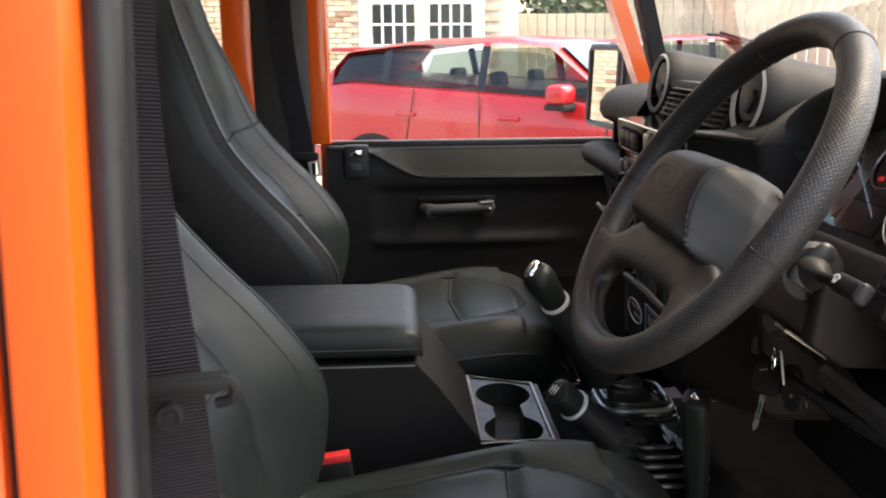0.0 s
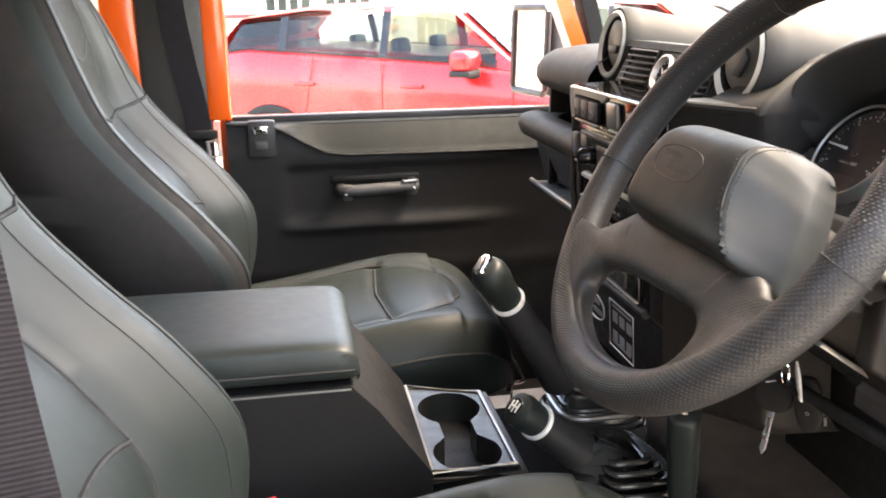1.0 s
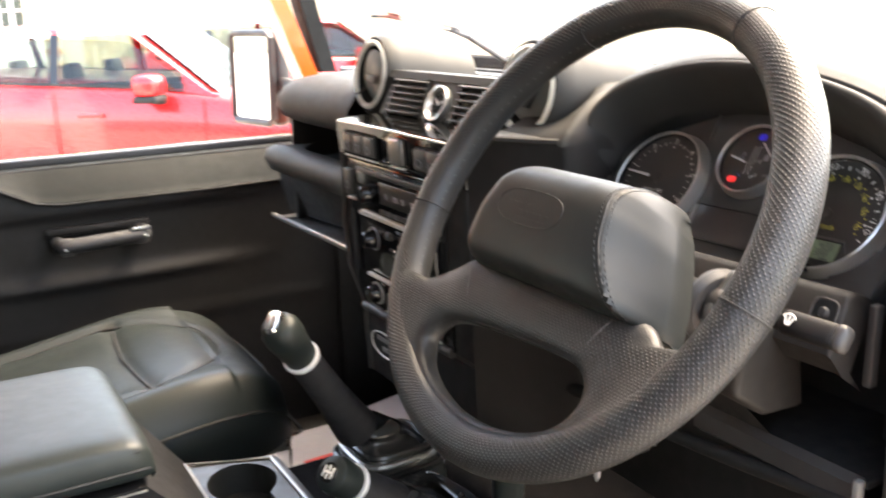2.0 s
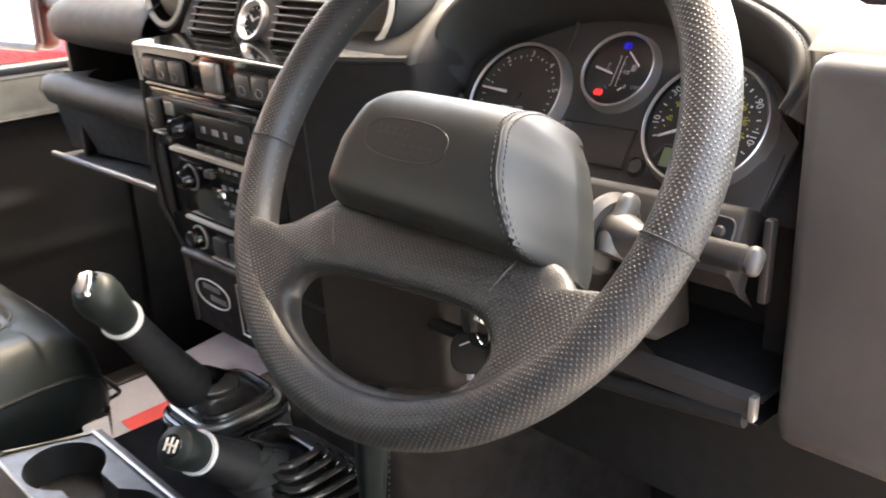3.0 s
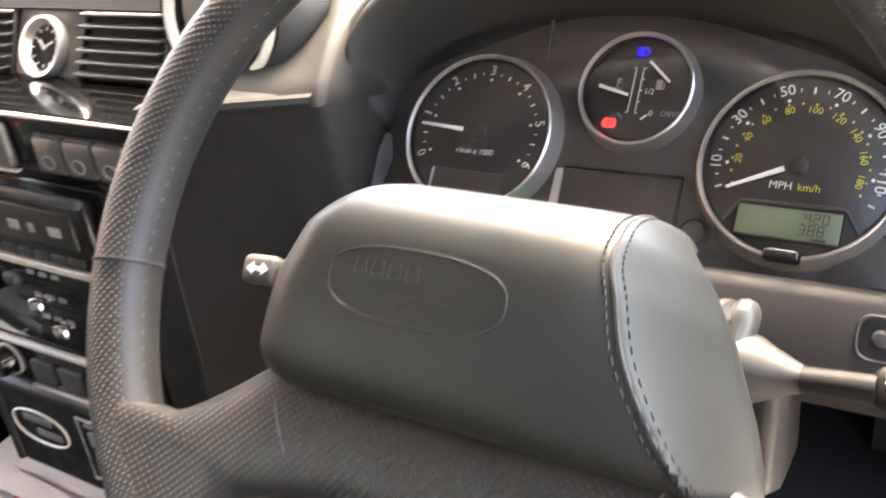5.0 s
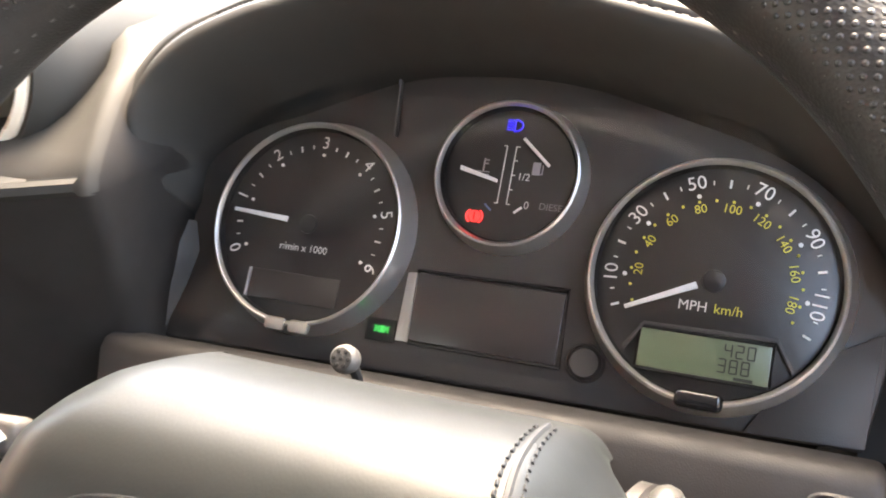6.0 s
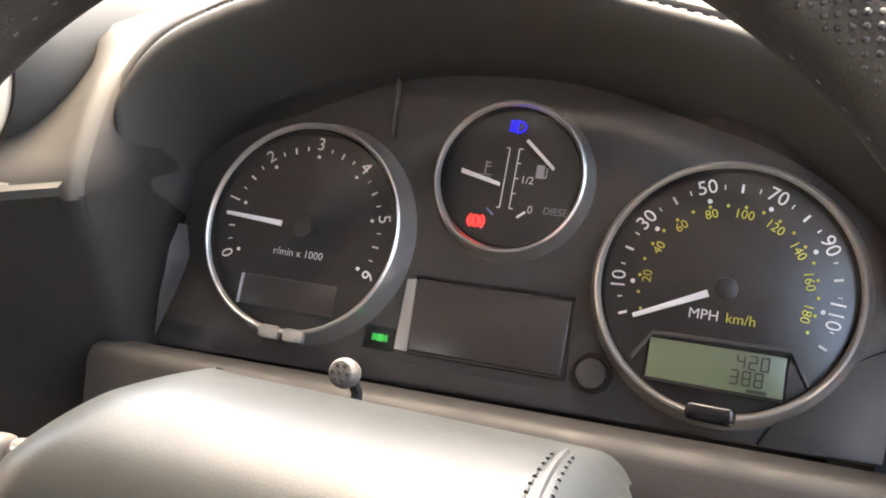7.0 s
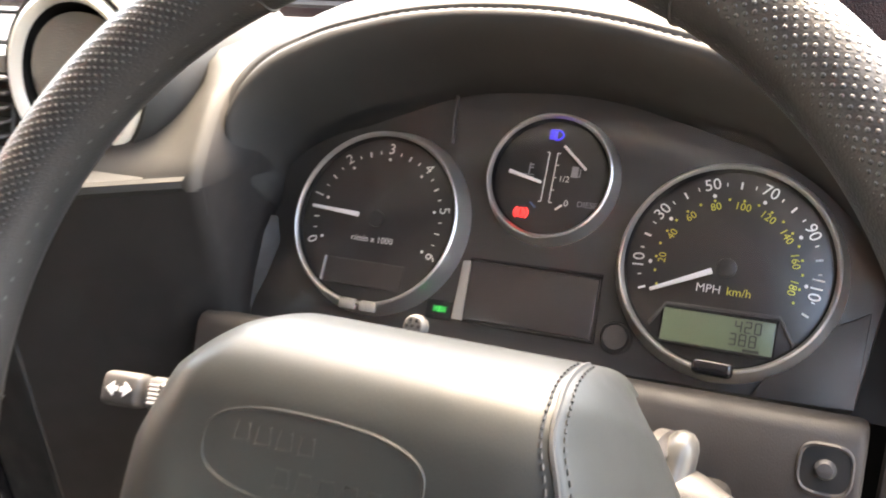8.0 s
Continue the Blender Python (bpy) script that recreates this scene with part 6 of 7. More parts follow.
def seam_u(k, shift):
    y = PAD_SIDE[k][0]
    return 0.846 + 0.072 * max(0.0, (-0.010 - y) / 0.047) ** 2 + 0.050 * max(0.0, (y - 0.006) / 0.027) ** 2 + shift


part("pad_seam", at(tube([pad_point(seam_u(k, 0.0), k, 0.0002) for k in range(8, 56)], 0.0010, 6), WM), STITCH, wheel)
for shift in (-0.017, 0.017):
    line = spline([pad_point(seam_u(k, shift), k, 0.0003) for k in range(9, 56)], 150)
    part("pad_stitching", at(join(*[tube(line[i:i + 3], 0.00055, 5) for i in range(0, 147, 4)]), WM), STITCH, wheel, kind="stuff")


def on_pad(x, y, lift=0.0001):
    """The place on the pad's front at x and y."""
    k = min(range(20, 50), key=lambda q: abs(PAD_SIDE[q][0] - y))
    y0, z0 = PAD_SIDE[k]
    k2 = k + 1 if y > y0 else k - 1
    y1, z1 = PAD_SIDE[k2]
    return (x, y, z0 + (z1 - z0) * (y - y0) / (y1 - y0) + lift)


lg = part("badge_outline", at(tube([on_pad(0.007 + 0.037 * math.copysign(abs(math.cos(a)) ** 0.8, math.cos(a)), -0.0115 + 0.0135 * math.copysign(abs(math.sin(a)) ** 0.7, math.sin(a)), -0.0002) for a in np.linspace(0, 2 * math.pi, 60, endpoint=False)], 0.00055, 6, closed=True), WM), LEATHER_GREY, wheel, "embossed oval outline")
for x0, x1, y in ((-0.020, 0.010, -0.0065), (-0.004, 0.034, -0.0170)):
    n_bars = 4 if x1 < 0.02 else 5
    for j in range(n_bars):
        xa = x0 + (x1 - x0) * (j + 0.12) / n_bars
        xb = x0 + (x1 - x0) * (j + 0.82) / n_bars
        part("badge_bar", at(tube([on_pad(xa + (xb - xa) * f_, y + g_ * 0.0026, -0.0003) for f_, g_ in ((0, -1), (0.1, 1), (0.9, 1), (1, -1))], 0.0005, 5, closed=True), WM), LEATHER_GREY, lg)

# ---- column and stalks ----
column = base("steering_column", 0.40, 0.86, 1.25, "black steering column shroud with ignition lock", "steering column")
part("shroud", at(prism([(-0.045, 0.010), (0.045, 0.010), (0.060, -0.004), (0.056, -0.03), (0.034, -0.062), (-0.03, -0.066), (-0.058, -0.045), (-0.062, 0.0)], -0.225, -0.060, 0.010, 3), WM), PANEL, column)
part("cheek", at(prism([(0.392, 1.300), (0.436, 1.292), (0.456, 1.264), (0.464, 1.214), (0.420, 1.217), (0.385, 1.240)], -0.768, -0.745, 0.006, 3), Matrix(((1, 0, 0, 0), (0, 0, -1, 0), (0, 1, 0, 0), (0, 0, 0, 1)))), PANEL, column, "black cheek of the shroud under the stalk")
part("shroud_strip", at(span(0.028, 0.036, -0.10, -0.04, -0.078, -0.06, 0.002), WM), SATIN, column)
SP = WM @ pose(-0.0190, 0.0392, -0.078)
sensor = part("sensor_pod", at(lathe([(0.0, 0.0088), (0.0040, 0.0085), (0.0050, 0.0072), (0.0053, 0.005), (0.0048, 0.002), (0.0030, 0.0), (0.0, 0.0)], 28), SP), PLASTIC_GREY, column, "round grey sensor with seven small holes")
part("sensor_stem", at(tube([(0, 0, 0.001), (0.0, -0.006, -0.008), (0.0, -0.03, -0.012)], 0.0022, 8), SP), MATT, sensor)
for k in range(7):
    a = math.pi / 3 * k
    rr = 0.0 if k == 6 else 0.0028
    part("sensor_hole", at(disc(0.0008, 0.0006, 10), SP @ pose(rr * math.cos(a), rr * math.sin(a), 0.0084)), MATT, sensor)
part("underside", grid([[(0.43, 0.78, 1.215), (0.43, 0.94, 1.215)], [(0.46, 0.76, 1.175), (0.46, 0.96, 1.175)], [(0.56, 0.76, 1.15), (0.56, 0.96, 1.15)]]), MATT, column)
part("cowl_edge", at(span(0.012, 0.035, -0.0685, -0.0645, -0.208, -0.138, 0.001), WM), SATIN, column, "bare metal edge under the shroud")

stalk = base("wiper_stalk", 0.39, 0.72, 1.31, "black wiper stalk with white symbol and grey boot", "stalk")
part("boot", at(lathe([(0.016, -0.012), (0.0165, 0.0), (0.0145, 0.008), (0.0105, 0.016), (0.0075, 0.023), (0.005, 0.030), (0.0, 0.031)], 32), WM @ pose(0.096, -0.010, -0.09) @ pose(0, 0, 0, 0, 80, 0)), PLASTIC, stalk, "grey conical boot")
horn = []
for y, x, r in ((0.0195, 0.0955, 0.0006), (0.0185, 0.0955, 0.0036), (0.0160, 0.0954, 0.0057), (0.0125, 0.0951, 0.0067), (0.008, 0.0946, 0.0070), (0.003, 0.0940, 0.0071), (-0.002, 0.0938, 0.0078), (-0.008, 0.0940, 0.0085), (-0.016, 0.0945, 0.0100), (-0.026, 0.095, 0.0090)):
    horn.append([(x + r * math.cos(a), y, -0.088 + 1.5 * r * math.sin(a)) for a in np.linspace(0, 2 * math.pi, 24, endpoint=False)])
part("boot_horn", at(grid(horn, closed=True, caps=True), WM), SATIN_BOOT, stalk, "smooth rounded grey plastic horn", smooth=70)
part("boot_ring", at(lathe([(0.014, -0.006), (0.024, -0.008), (0.029, -0.005), (0.0295, -0.001), (0.025, 0.0035), (0.015, 0.003)], 40, shut=True), WM @ pose(0.087, -0.011, -0.093) @ pose(0, 0, 0, 8, 82, 0)), PLASTIC, stalk)
part("rod", at(tube([(0.123, -0.010, -0.083), (0.151, -0.008, -0.080)], [0.0055, 0.006], 10), WM), BOXSKIN, stalk)
part("lever", at(box(0, 0, 0, 0.044, 0.0175, 0.012, 0.005, 3), WM @ pose(0.171, -0.007, -0.080, 0, -3, 0)), BOXSKIN, stalk)
part("lever_tip", at(box(0, 0, 0, 0.010, 0.0185, 0.013, 0.005, 3), WM @ pose(0.1955, -0.007, -0.078, 0, -3, 0)), PLASTIC, stalk, "grey stalk tip")
for k in (-1, 0, 1):
    part("symbol_stroke", at(box(0, 0, 0, 0.0012, 0.007, 0.0004), WM @ pose(0.1585 + 0.0025 * k, -0.007, -0.0732, 0, -3, -22 * k)), WHITE, stalk)
part("symbol_arc", at(tube([(0.1585 + 0.006 * math.sin(a), -0.010 + 0.0075 * math.cos(a), -0.0731) for a in np.linspace(-0.9, 0.9, 9)], 0.0006, 5), WM), WHITE, stalk)
stalk2 = base("indicator_stalk", 0.36, 0.98, 1.32, "black indicator stalk with white arrow symbols", "stalk")
LV = WM @ pose(-0.146, -0.0135, -0.0563, 0, 6, 4)
part("lever", at(box(0.0565, 0, 0, 0.09, 0.0150, 0.012, 0.004, 3), LV), PLASTIC_GREY, stalk2)
part("lever_tip", at(box(0, 0, 0, 0.0205, 0.0156, 0.013, 0.0035, 3), LV), PLASTIC_GREY, stalk2)
for k in (-1, 1):
    part("arrow", at(prism([(k * 0.0066, 0), (k * 0.0026, 0.0033), (k * 0.0026, 0.0012), (k * 0.0006, 0.0012), (k * 0.0006, -0.0012), (k * 0.0026, -0.0012), (k * 0.0026, -0.0033)][::k], 0.0066, 0.0070), LV), WHITE, stalk2)
for k in range(5):
    part("beam_bar", at(box(0.0175, 0.0040 - 0.0020 * k, 0.0062, 0.0050, 0.0010, 0.0004), LV), WHITE, stalk2)
part("beam_arc", at(tube([(0.0212 + 0.0036 * math.cos(a), 0.0045 * math.sin(a), 0.0062) for a in np.linspace(-1.5, 1.5, 11)], 0.0007, 5), LV), WHITE, stalk2)

keys = base("ignition_keys", 0.44, 0.94, 1.10, "bunch of steel keys with black fobs hanging from the ignition", "keys")
part("lock_barrel", at(lathe([(0.0, 0.0), (0.017, 0.0), (0.019, -0.004), (0.019, -0.05)], 28), Matrix.Translation((0.437, 0.935, 1.205)) @ pose(0, 0, 0, 0, -70, 10)), PLASTIC, keys)
part("key_bow", at(prism([(-0.014, -0.010), (0.010, -0.012), (0.018, 0.0), (0.010, 0.012), (-0.014, 0.010)], -0.004, 0.004, 0.002), Matrix.Translation((0.42, 0.935, 1.175)) @ pose(0, 0, 0, 90, 20, 60)), MATT, keys)
part("split_ring", tube([(0.446 + 0.004 * math.cos(a), 0.944 + 0.012 * math.cos(a), 1.152 + 0.014 * math.sin(a)) for a in np.linspace(0, 2 * math.pi, 24, endpoint=False)], 0.0012, 6, closed=True), CHROME, keys)
part("white_tag", at(prism([(-0.006, -0.020), (0.005, -0.020), (0.008, 0.006), (0.0, 0.018), (-0.008, 0.006)], -0.0012, 0.0012, 0.0008), Matrix.Translation((0.446, 0.922, 1.152)) @ pose(0, 0, 0, 82, 8, 70)), BAND, keys, "white plastic tag")
# one key hangs with its blade down; a remote fob hangs beside it
def hang(top, end):
    """A frame at top whose -y axis points to end and whose z axis faces the seat."""
    y_ = (Vector(top) - Vector(end)).normalized()
    z_ = Vector((-0.8, -0.6, 0.0))
    z_ = (z_ - y_ * z_.dot(y_)).normalized()
    x_ = y_.cross(z_)
    return Matrix(((x_.x, y_.x, z_.x, top[0]), (x_.y, y_.y, z_.y, top[1]), (x_.z, y_.z, z_.z, top[2]), (0, 0, 0, 1)))


KY = hang((0.4490, 0.9630, 1.118), (0.4327, 0.9499, 1.0666))
bow = [(0.019 * math.copysign(abs(math.cos(a)) ** 0.75, math.cos(a)), 0.020 * math.copysign(abs(math.sin(a)) ** 0.75, math.sin(a)) + 0.003) for a in np.linspace(0, 2 * math.pi, 28, endpoint=False)]
kh = part("key_head", at(prism(bow, -0.0045, 0.0045, 0.003, 3), KY), MATT, keys, "black plastic key head")
part("head_rib", at(tube([(-0.010, 0.010, 0.0046), (0.0, 0.014, 0.0046), (0.010, 0.010, 0.0046)], 0.0008, 6), KY), GREYPRINT, kh)
blade = [(-0.0035, -0.012), (0.0035, -0.012), (0.0033, -0.054), (0.0, -0.060), (-0.0030, -0.054), (-0.0022, -0.047), (-0.0034, -0.040), (-0.0020, -0.034)]
part("key_blade", at(prism(blade, -0.0011, 0.0011, 0.0003), KY), STEEL, keys, "steel key blade")
FB = hang((0.4650, 0.9300, 1.122), (0.4670, 0.9250, 1.098))
fob_o = [(0.0135 * math.copysign(abs(math.cos(a)) ** 0.7, math.cos(a)), 0.027 * math.copysign(abs(math.sin(a)) ** 0.7, math.sin(a))) for a in np.linspace(0, 2 * math.pi, 28, endpoint=False)]
fob = part("fob", at(prism(fob_o, -0.006, 0.006, 0.004, 3), FB), MATT, keys, "black remote fob with small marks")
part("fob_edge", at(tube([(0.0138, -0.020, 0.001), (0.0142, -0.006, 0.001), (0.0138, 0.010, 0.001)], 0.0014, 6), FB), STEEL, fob)
for y in (-0.008, 0.006):
    part("fob_button", at(disc(0.0035, 0.0006, 16), FB @ pose(0, y, 0.0058)), MATT, fob)
    part("fob_mark", at(tube([(0.0016 * math.cos(a), y + 0.0016 * math.sin(a), 0.0066) for a in np.linspace(0, 2 * math.pi, 10, endpoint=False)], 0.0003, 4, closed=True), FB), GREYPRINT, fob)


# ---- outside: mirror, wipers ----
mirror = base("wing_mirror", 0.60, 2.3, 1.27, "black square wing mirror on the passenger door", "wing mirror")
MM = Matrix.Translation((0.585, 2.36, 1.380)) @ pose(0, 0, 0, 0, 0, 0) @ Matrix(((0, 0, -1, 0), (-1, 0, 0, 0), (0, 1, 0, 0), (0, 0, 0, 1))) @ pose(0, 0, 0, -2, 13, 0)
part("housing", at(box(0, 0, -0.03, 0.18, 0.215, 0.05, 0.02, 4), MM), RUBBER, mirror)
part("mirror_glass", at(prism([(-0.080, -0.088), (-0.07, -0.098), (0.07, -0.098), (0.080, -0.088), (0.080, 0.088), (0.07, 0.098), (-0.07, 0.098), (-0.080, 0.088)], -0.004, 0.0005), MM), MIRROR, mirror, "clean mirror glass")
part("frame", at(tube([(-0.082, -0.09, 0), (-0.072, -0.10, 0), (0.072, -0.10, 0), (0.082, -0.09, 0), (0.082, 0.09, 0), (0.072, 0.10, 0), (-0.072, 0.10, 0), (-0.082, 0.09, 0)], 0.0085, 8, closed=True), MM), RUBBER, mirror)
part("arm", tube([(0.64, 2.19, 1.36), (0.63, 2.29, 1.37)], 0.014, 10), RUBBER, mirror)

for pts, lab in ((((0.75, 1.62, 1.405), (0.744, 1.57, 1.428), (0.72, 1.72, 1.49), (0.716, 1.95, 1.515)), "black wiper arm resting on the windscreen"),
                 (((0.75, 0.84, 1.405), (0.746, 0.86, 1.425), (0.742, 1.0, 1.432), (0.742, 1.25, 1.435)), "black wiper arm lying low on the windscreen")):
    wp = base("wiper", *pts[0], lab, "wiper", "wipers")
    part("arm", tube([Vector(p) + Vector((0.02, 0, 0)) for p in pts], [0.006, 0.005, 0.004, 0.003], 8), RUBBER, wp)
    a, b = Vector(pts[2]) + Vector((0.018, 0, 0)), Vector(pts[3]) + Vector((0.018, 0, 0))
    d = (b - a)
    part("blade", tube([a - 0.25 * d + Vector((0, 0, -0.012)), a + Vector((0, 0, -0.006)), b + Vector((0, 0, -0.006)), b + 0.3 * d + Vector((0, 0, -0.012))], 0.0035, 6), RUBBER, wp)

# ---- ground and surroundings ----
GROUND = surface("pale_gravel", (0.38, 0.35, 0.31), 0.9, grain=1.0, grain_scale=60, vary=0.25, vary_scale=1.5)
gs = [-2000, -300, -60, -20, -8, 0, 8, 20, 60, 300, 2000]
thing("ground", grid([[(x, y, -0.16) for y in gs] for x in gs]), GROUND, "pale gravel yard", "ground", kind="structure")

REDCAR = surface("red_car_paint", (0.34, 0.008, 0.010), 0.28, spec=0.35, coat=0.35, vary=0.03, wear=0.03)
TINTED = glass("tinted_car_glass", 1.0)
for n_ in TINTED.node_tree.nodes:
    if n_.type == "BSDF_TRANSPARENT":
        n_.inputs["Color"].default_value = (0.52, 0.58, 0.50, 1)
DARKGLASS = surface("dark_car_glass", (0.02, 0.03, 0.026), 0.05, vary=0.5, vary_scale=2.5, wear=0.02, spec=0.3)
TYRE = surface("tyre_rubber", (0.02, 0.02, 0.02), 0.8, grain=0.4, grain_scale=120)
ALLOY = surface("alloy_wheel", (0.55, 0.55, 0.55), 0.35, metal=0.9)
LAMP_RED = surface("tail_lamp", (0.12, 0.008, 0.01), 0.1, coat=0.5)


def car(name, m, paint, label, glassmat):
    """A compact sloping-roofed estate, 4.36 m long; its nose points along local x, its near side is at local -y."""
    c = base(name, 0, 0, 0, label, "car", "parked cars")
    L = 4.36
    hw = 0.95
    # side view, from tail (-2.18) to nose (2.18): lower edge, waist and roof heights
    xs_ = np.linspace(-2.18, 2.18, 60)
    waist = lambda x: float(np.interp(x, [-2.18, -2.05, -1.6, -0.5, 0.6, 1.1, 1.7, 2.1, 2.18], [1.04, 1.20, 1.265, 1.22, 1.165, 1.10, 0.98, 0.80, 0.6]))
    low_ = lambda x: float(np.interp(x, [-2.18, -2.0, 2.0, 2.18], [0.45, 0.28, 0.26, 0.40]))
    wide = lambda x: hw * float(np.interp(abs(x), [0, 1.6, 2.0, 2.18], [1.0, 0.98, 0.92, 0.80]))
    rows = []
    for x in xs_:
        w, zl, zw = wide(x), low_(x), waist(x)
        sec = []
        for e, z in ((-0.92, zl), (-1.0, zl + 0.10), (-1.0, zl + 0.3), (-0.985, zl + 0.42), (-1.0, (zl + zw) / 2 + 0.12), (-0.975, zw - 0.06), (-0.93, zw), (-0.6, zw + 0.03), (0, zw + 0.045)):
            sec.append((x, e * w, z))
        sec += [(x, -y, z) for x, y, z in reversed(sec[:-1])]
        rows.append(sec)
    part("body", at(grid(rows, closed=True, caps=True), m), paint, c, smooth=50)
    # greenhouse
    roof = lambda x: float(np.interp(x, [-2.05, -1.7, -1.0, -0.2, 0.35, 1.05], [1.17, 1.55, 1.635, 1.655, 1.625, 1.08]))
    rows = []
    gx = np.linspace(-2.05, 1.05, 46)
    for x in gx:
        w, zw, zr = wide(x), waist(x) - 0.01, max(roof(x), waist(x) + 0.01)
        k = (zr - zw) / 0.5
        sec = [(x, -0.94 * w, zw), (x, -(0.94 - 0.17 * k) * w, zr - 0.05 * k), (x, -(0.90 - 0.22 * k) * w, zr - 0.015 * k), (x, -0.4 * w, zr + 0.01 * k), (x, 0, zr + 0.015 * k)]
        sec += [(xx, -y, z) for xx, y, z in reversed(sec[:-1])]
        rows.append(sec)
    cab = grid(rows, closed=False)
    panes = ((-1.83, -1.23), (-1.19, -0.26), (-0.16, 0.80))
    gone = []
    for f in cab.faces:
        o = f.calc_center_median()
        low_side = max(v.co.z for v in f.verts) > waist(o.x) + 0.02 and min(v.co.z for v in f.verts) < waist(o.x) and abs(o.y) > 0.6 * wide(o.x)
        if low_side and any(a < o.x < b for a, b in panes):
            gone.append(f)
    bmesh.ops.delete(cab, geom=gone, context="FACES")
    part("roof", at(cab, m), paint, c, smooth=60)
    part("cabin_floor", at(span(-1.75, 0.85, -0.80, 0.80, 1.15, 1.21, 0.02), m), MATT, c)
    for x, y in ((-0.25, -0.4), (-0.25, 0.4), (-1.15, -0.45), (-1.15, 0.45)):
        part("headrest", at(join(box(0, 0, 0, 0.12, 0.46, 0.28, 0.05, 3), box(0.0, 0, 0.2, 0.09, 0.26, 0.17, 0.04, 3)), m @ pose(x, y, 1.07, 0, -10)), LEATHER, c)

    def side(x, s, sgn, out=0.006):
        """A point on the side of the greenhouse at a share s of its height."""
        w, zw, zr = wide(x), waist(x), roof(x) - 0.05
        k = (roof(x) - zw) / 0.5
        y = 0.94 * w + (-(0.17 * k) * w) * s
        return (x, sgn * (y + out), zw + (zr - zw) * s)
    for sgn in (-1, 1):
        for x0, x1, lab in ((-1.83, -1.23, "dark rear quarter glass"), (-1.19, -0.26, "dark rear door glass"), (-0.16, 0.80, "dark front door glass")):
            pts = []
            for x in np.linspace(x0, x1, 10):
                hi = 0.86
                lo = 0.05
                if roof(x) - waist(x) < 0.16:
                    hi = 0.6
                if x < -1.7:
                    hi = max(0.1, 0.86 - (-1.7 - x) * 5)
                pts.append((x, lo, hi))
            part("side_glass", at(grid([[side(x, lo, sgn) for x, lo, hi in pts], [side(x, (lo + hi) / 2, sgn) for x, lo, hi in pts], [side(x, hi, sgn) for x, lo, hi in pts]]), m), TINTED, c, lab)
        part("waist_strip", at(grid([[side(x, 0.0, sgn, 0.012) for x in np.linspace(-1.83, 0.9, 20)], [side(x, 0.05, sgn, 0.012) for x in np.linspace(-1.83, 0.9, 20)]]), m), MATT, c)
        for x in (-1.21, -0.21):
            part("glass_post", at(grid([[side(x - 0.04, 0.03, sgn, 0.009), side(x + 0.04, 0.03, sgn, 0.009)], [side(x - 0.05, 0.94, sgn, 0.009), side(x + 0.03, 0.94, sgn, 0.009)]]), m), GLOSS, c)
        for x in (-0.95, 0.08):
            hd_ = part("door_handle", at(box(0, 0, 0, 0.20, 0.035, 0.035, 0.014, 3), m @ pose(x, sgn * 0.955, 0.985)), paint, c)
        for x in (-1.02, -0.2, 0.95):
            zz = np.linspace(0.42, waist(x) - 0.02, 8)
            part("door_gap", at(tube([(x + (0.12 * ((z - 0.42) / 0.6) if x < -0.5 else 0), sgn * wide(x) * 1.0, z) for z in zz], 0.005, 5), m), MATT, c)
        part("sill_moulding", at(span(-1.0, 1.0, sgn * 0.94 - 0.02, sgn * 0.94 + 0.02, 0.27, 0.40, 0.02), m), MATT, c)
        part("side_lamp_cluster", at(box(0, 0, 0, 0.30, 0.10, 0.16, 0.04, 3), m @ pose(-2.05, sgn * 0.80, 0.98)), LAMP_RED, c, "dark red tail lamp")
        mr = part("door_mirror", at(box(0, 0, 0, 0.19, 0.27, 0.165, 0.06, 4), m @ pose(0.60, sgn * 1.07, 1.205)), paint, c)
        part("mirror_foot", at(span(0.58, 0.67, sgn * 0.93 - 0.07, sgn * 0.93 + 0.07, 1.06, 1.11, 0.015), m), MATT, mr)
        part("mirror_base", at(box(0, 0, 0, 0.18, 0.26, 0.05, 0.018, 2), m @ pose(0.60, sgn * 1.07, 1.110)), MATT, mr)
        for x in (-1.32, 1.36):
            part("arch_trim", at(lathe([(0.37, -0.03), (0.43, -0.03), (0.435, 0.0), (0.42, 0.02), (0.37, 0.02)], 40), m @ pose(x, sgn * 0.94, 0.36, -90 * sgn)), MATT, c)
            wl = part("wheel", at(lathe([(0.0, 0.01), (0.25, 0.015), (0.26, 0.03), (0.35, 0.03), (0.365, 0.0), (0.365, -0.2), (0.0, -0.2)], 40), m @ pose(x, sgn * 0.935, 0.365, -90 * sgn)), TYRE, c)
            for j in range(5):
                part("spoke", at(prism([(0.05, -0.04), (0.25, -0.03), (0.25, 0.03), (0.05, 0.04)], 0.012, 0.04, 0.006), m @ pose(x, sgn * 0.935, 0.365, -90 * sgn) @ Matrix.Rotation(2 * math.pi * j / 5, 4, "Z")), ALLOY, wl)
    part("windscreen", at(grid([[(1.05 - 0.66 * s + 0.008, y * (0.86 - 0.16 * s), 1.10 + 0.51 * s + 0.006) for y in np.linspace(-1, 1, 9) * 0.92] for s in (0.03, 0.5, 0.97)]), m), glassmat, c, "sloping windscreen")
    part("rear_glass", at(grid([[(-2.05 + 0.33 * s - 0.006, y * (0.80 - 0.08 * s), 1.20 + 0.29 * s) for y in np.linspace(-1, 1, 9) * 0.9] for s in (0.0, 0.5, 1.0)]), m), glassmat, c)
    part("roof_spoiler", at(prism([(-2.02, -0.62), (-1.6, -0.66), (-1.6, 0.66), (-2.02, 0.62)], 1.525, 1.565, 0.015), m), paint, c)
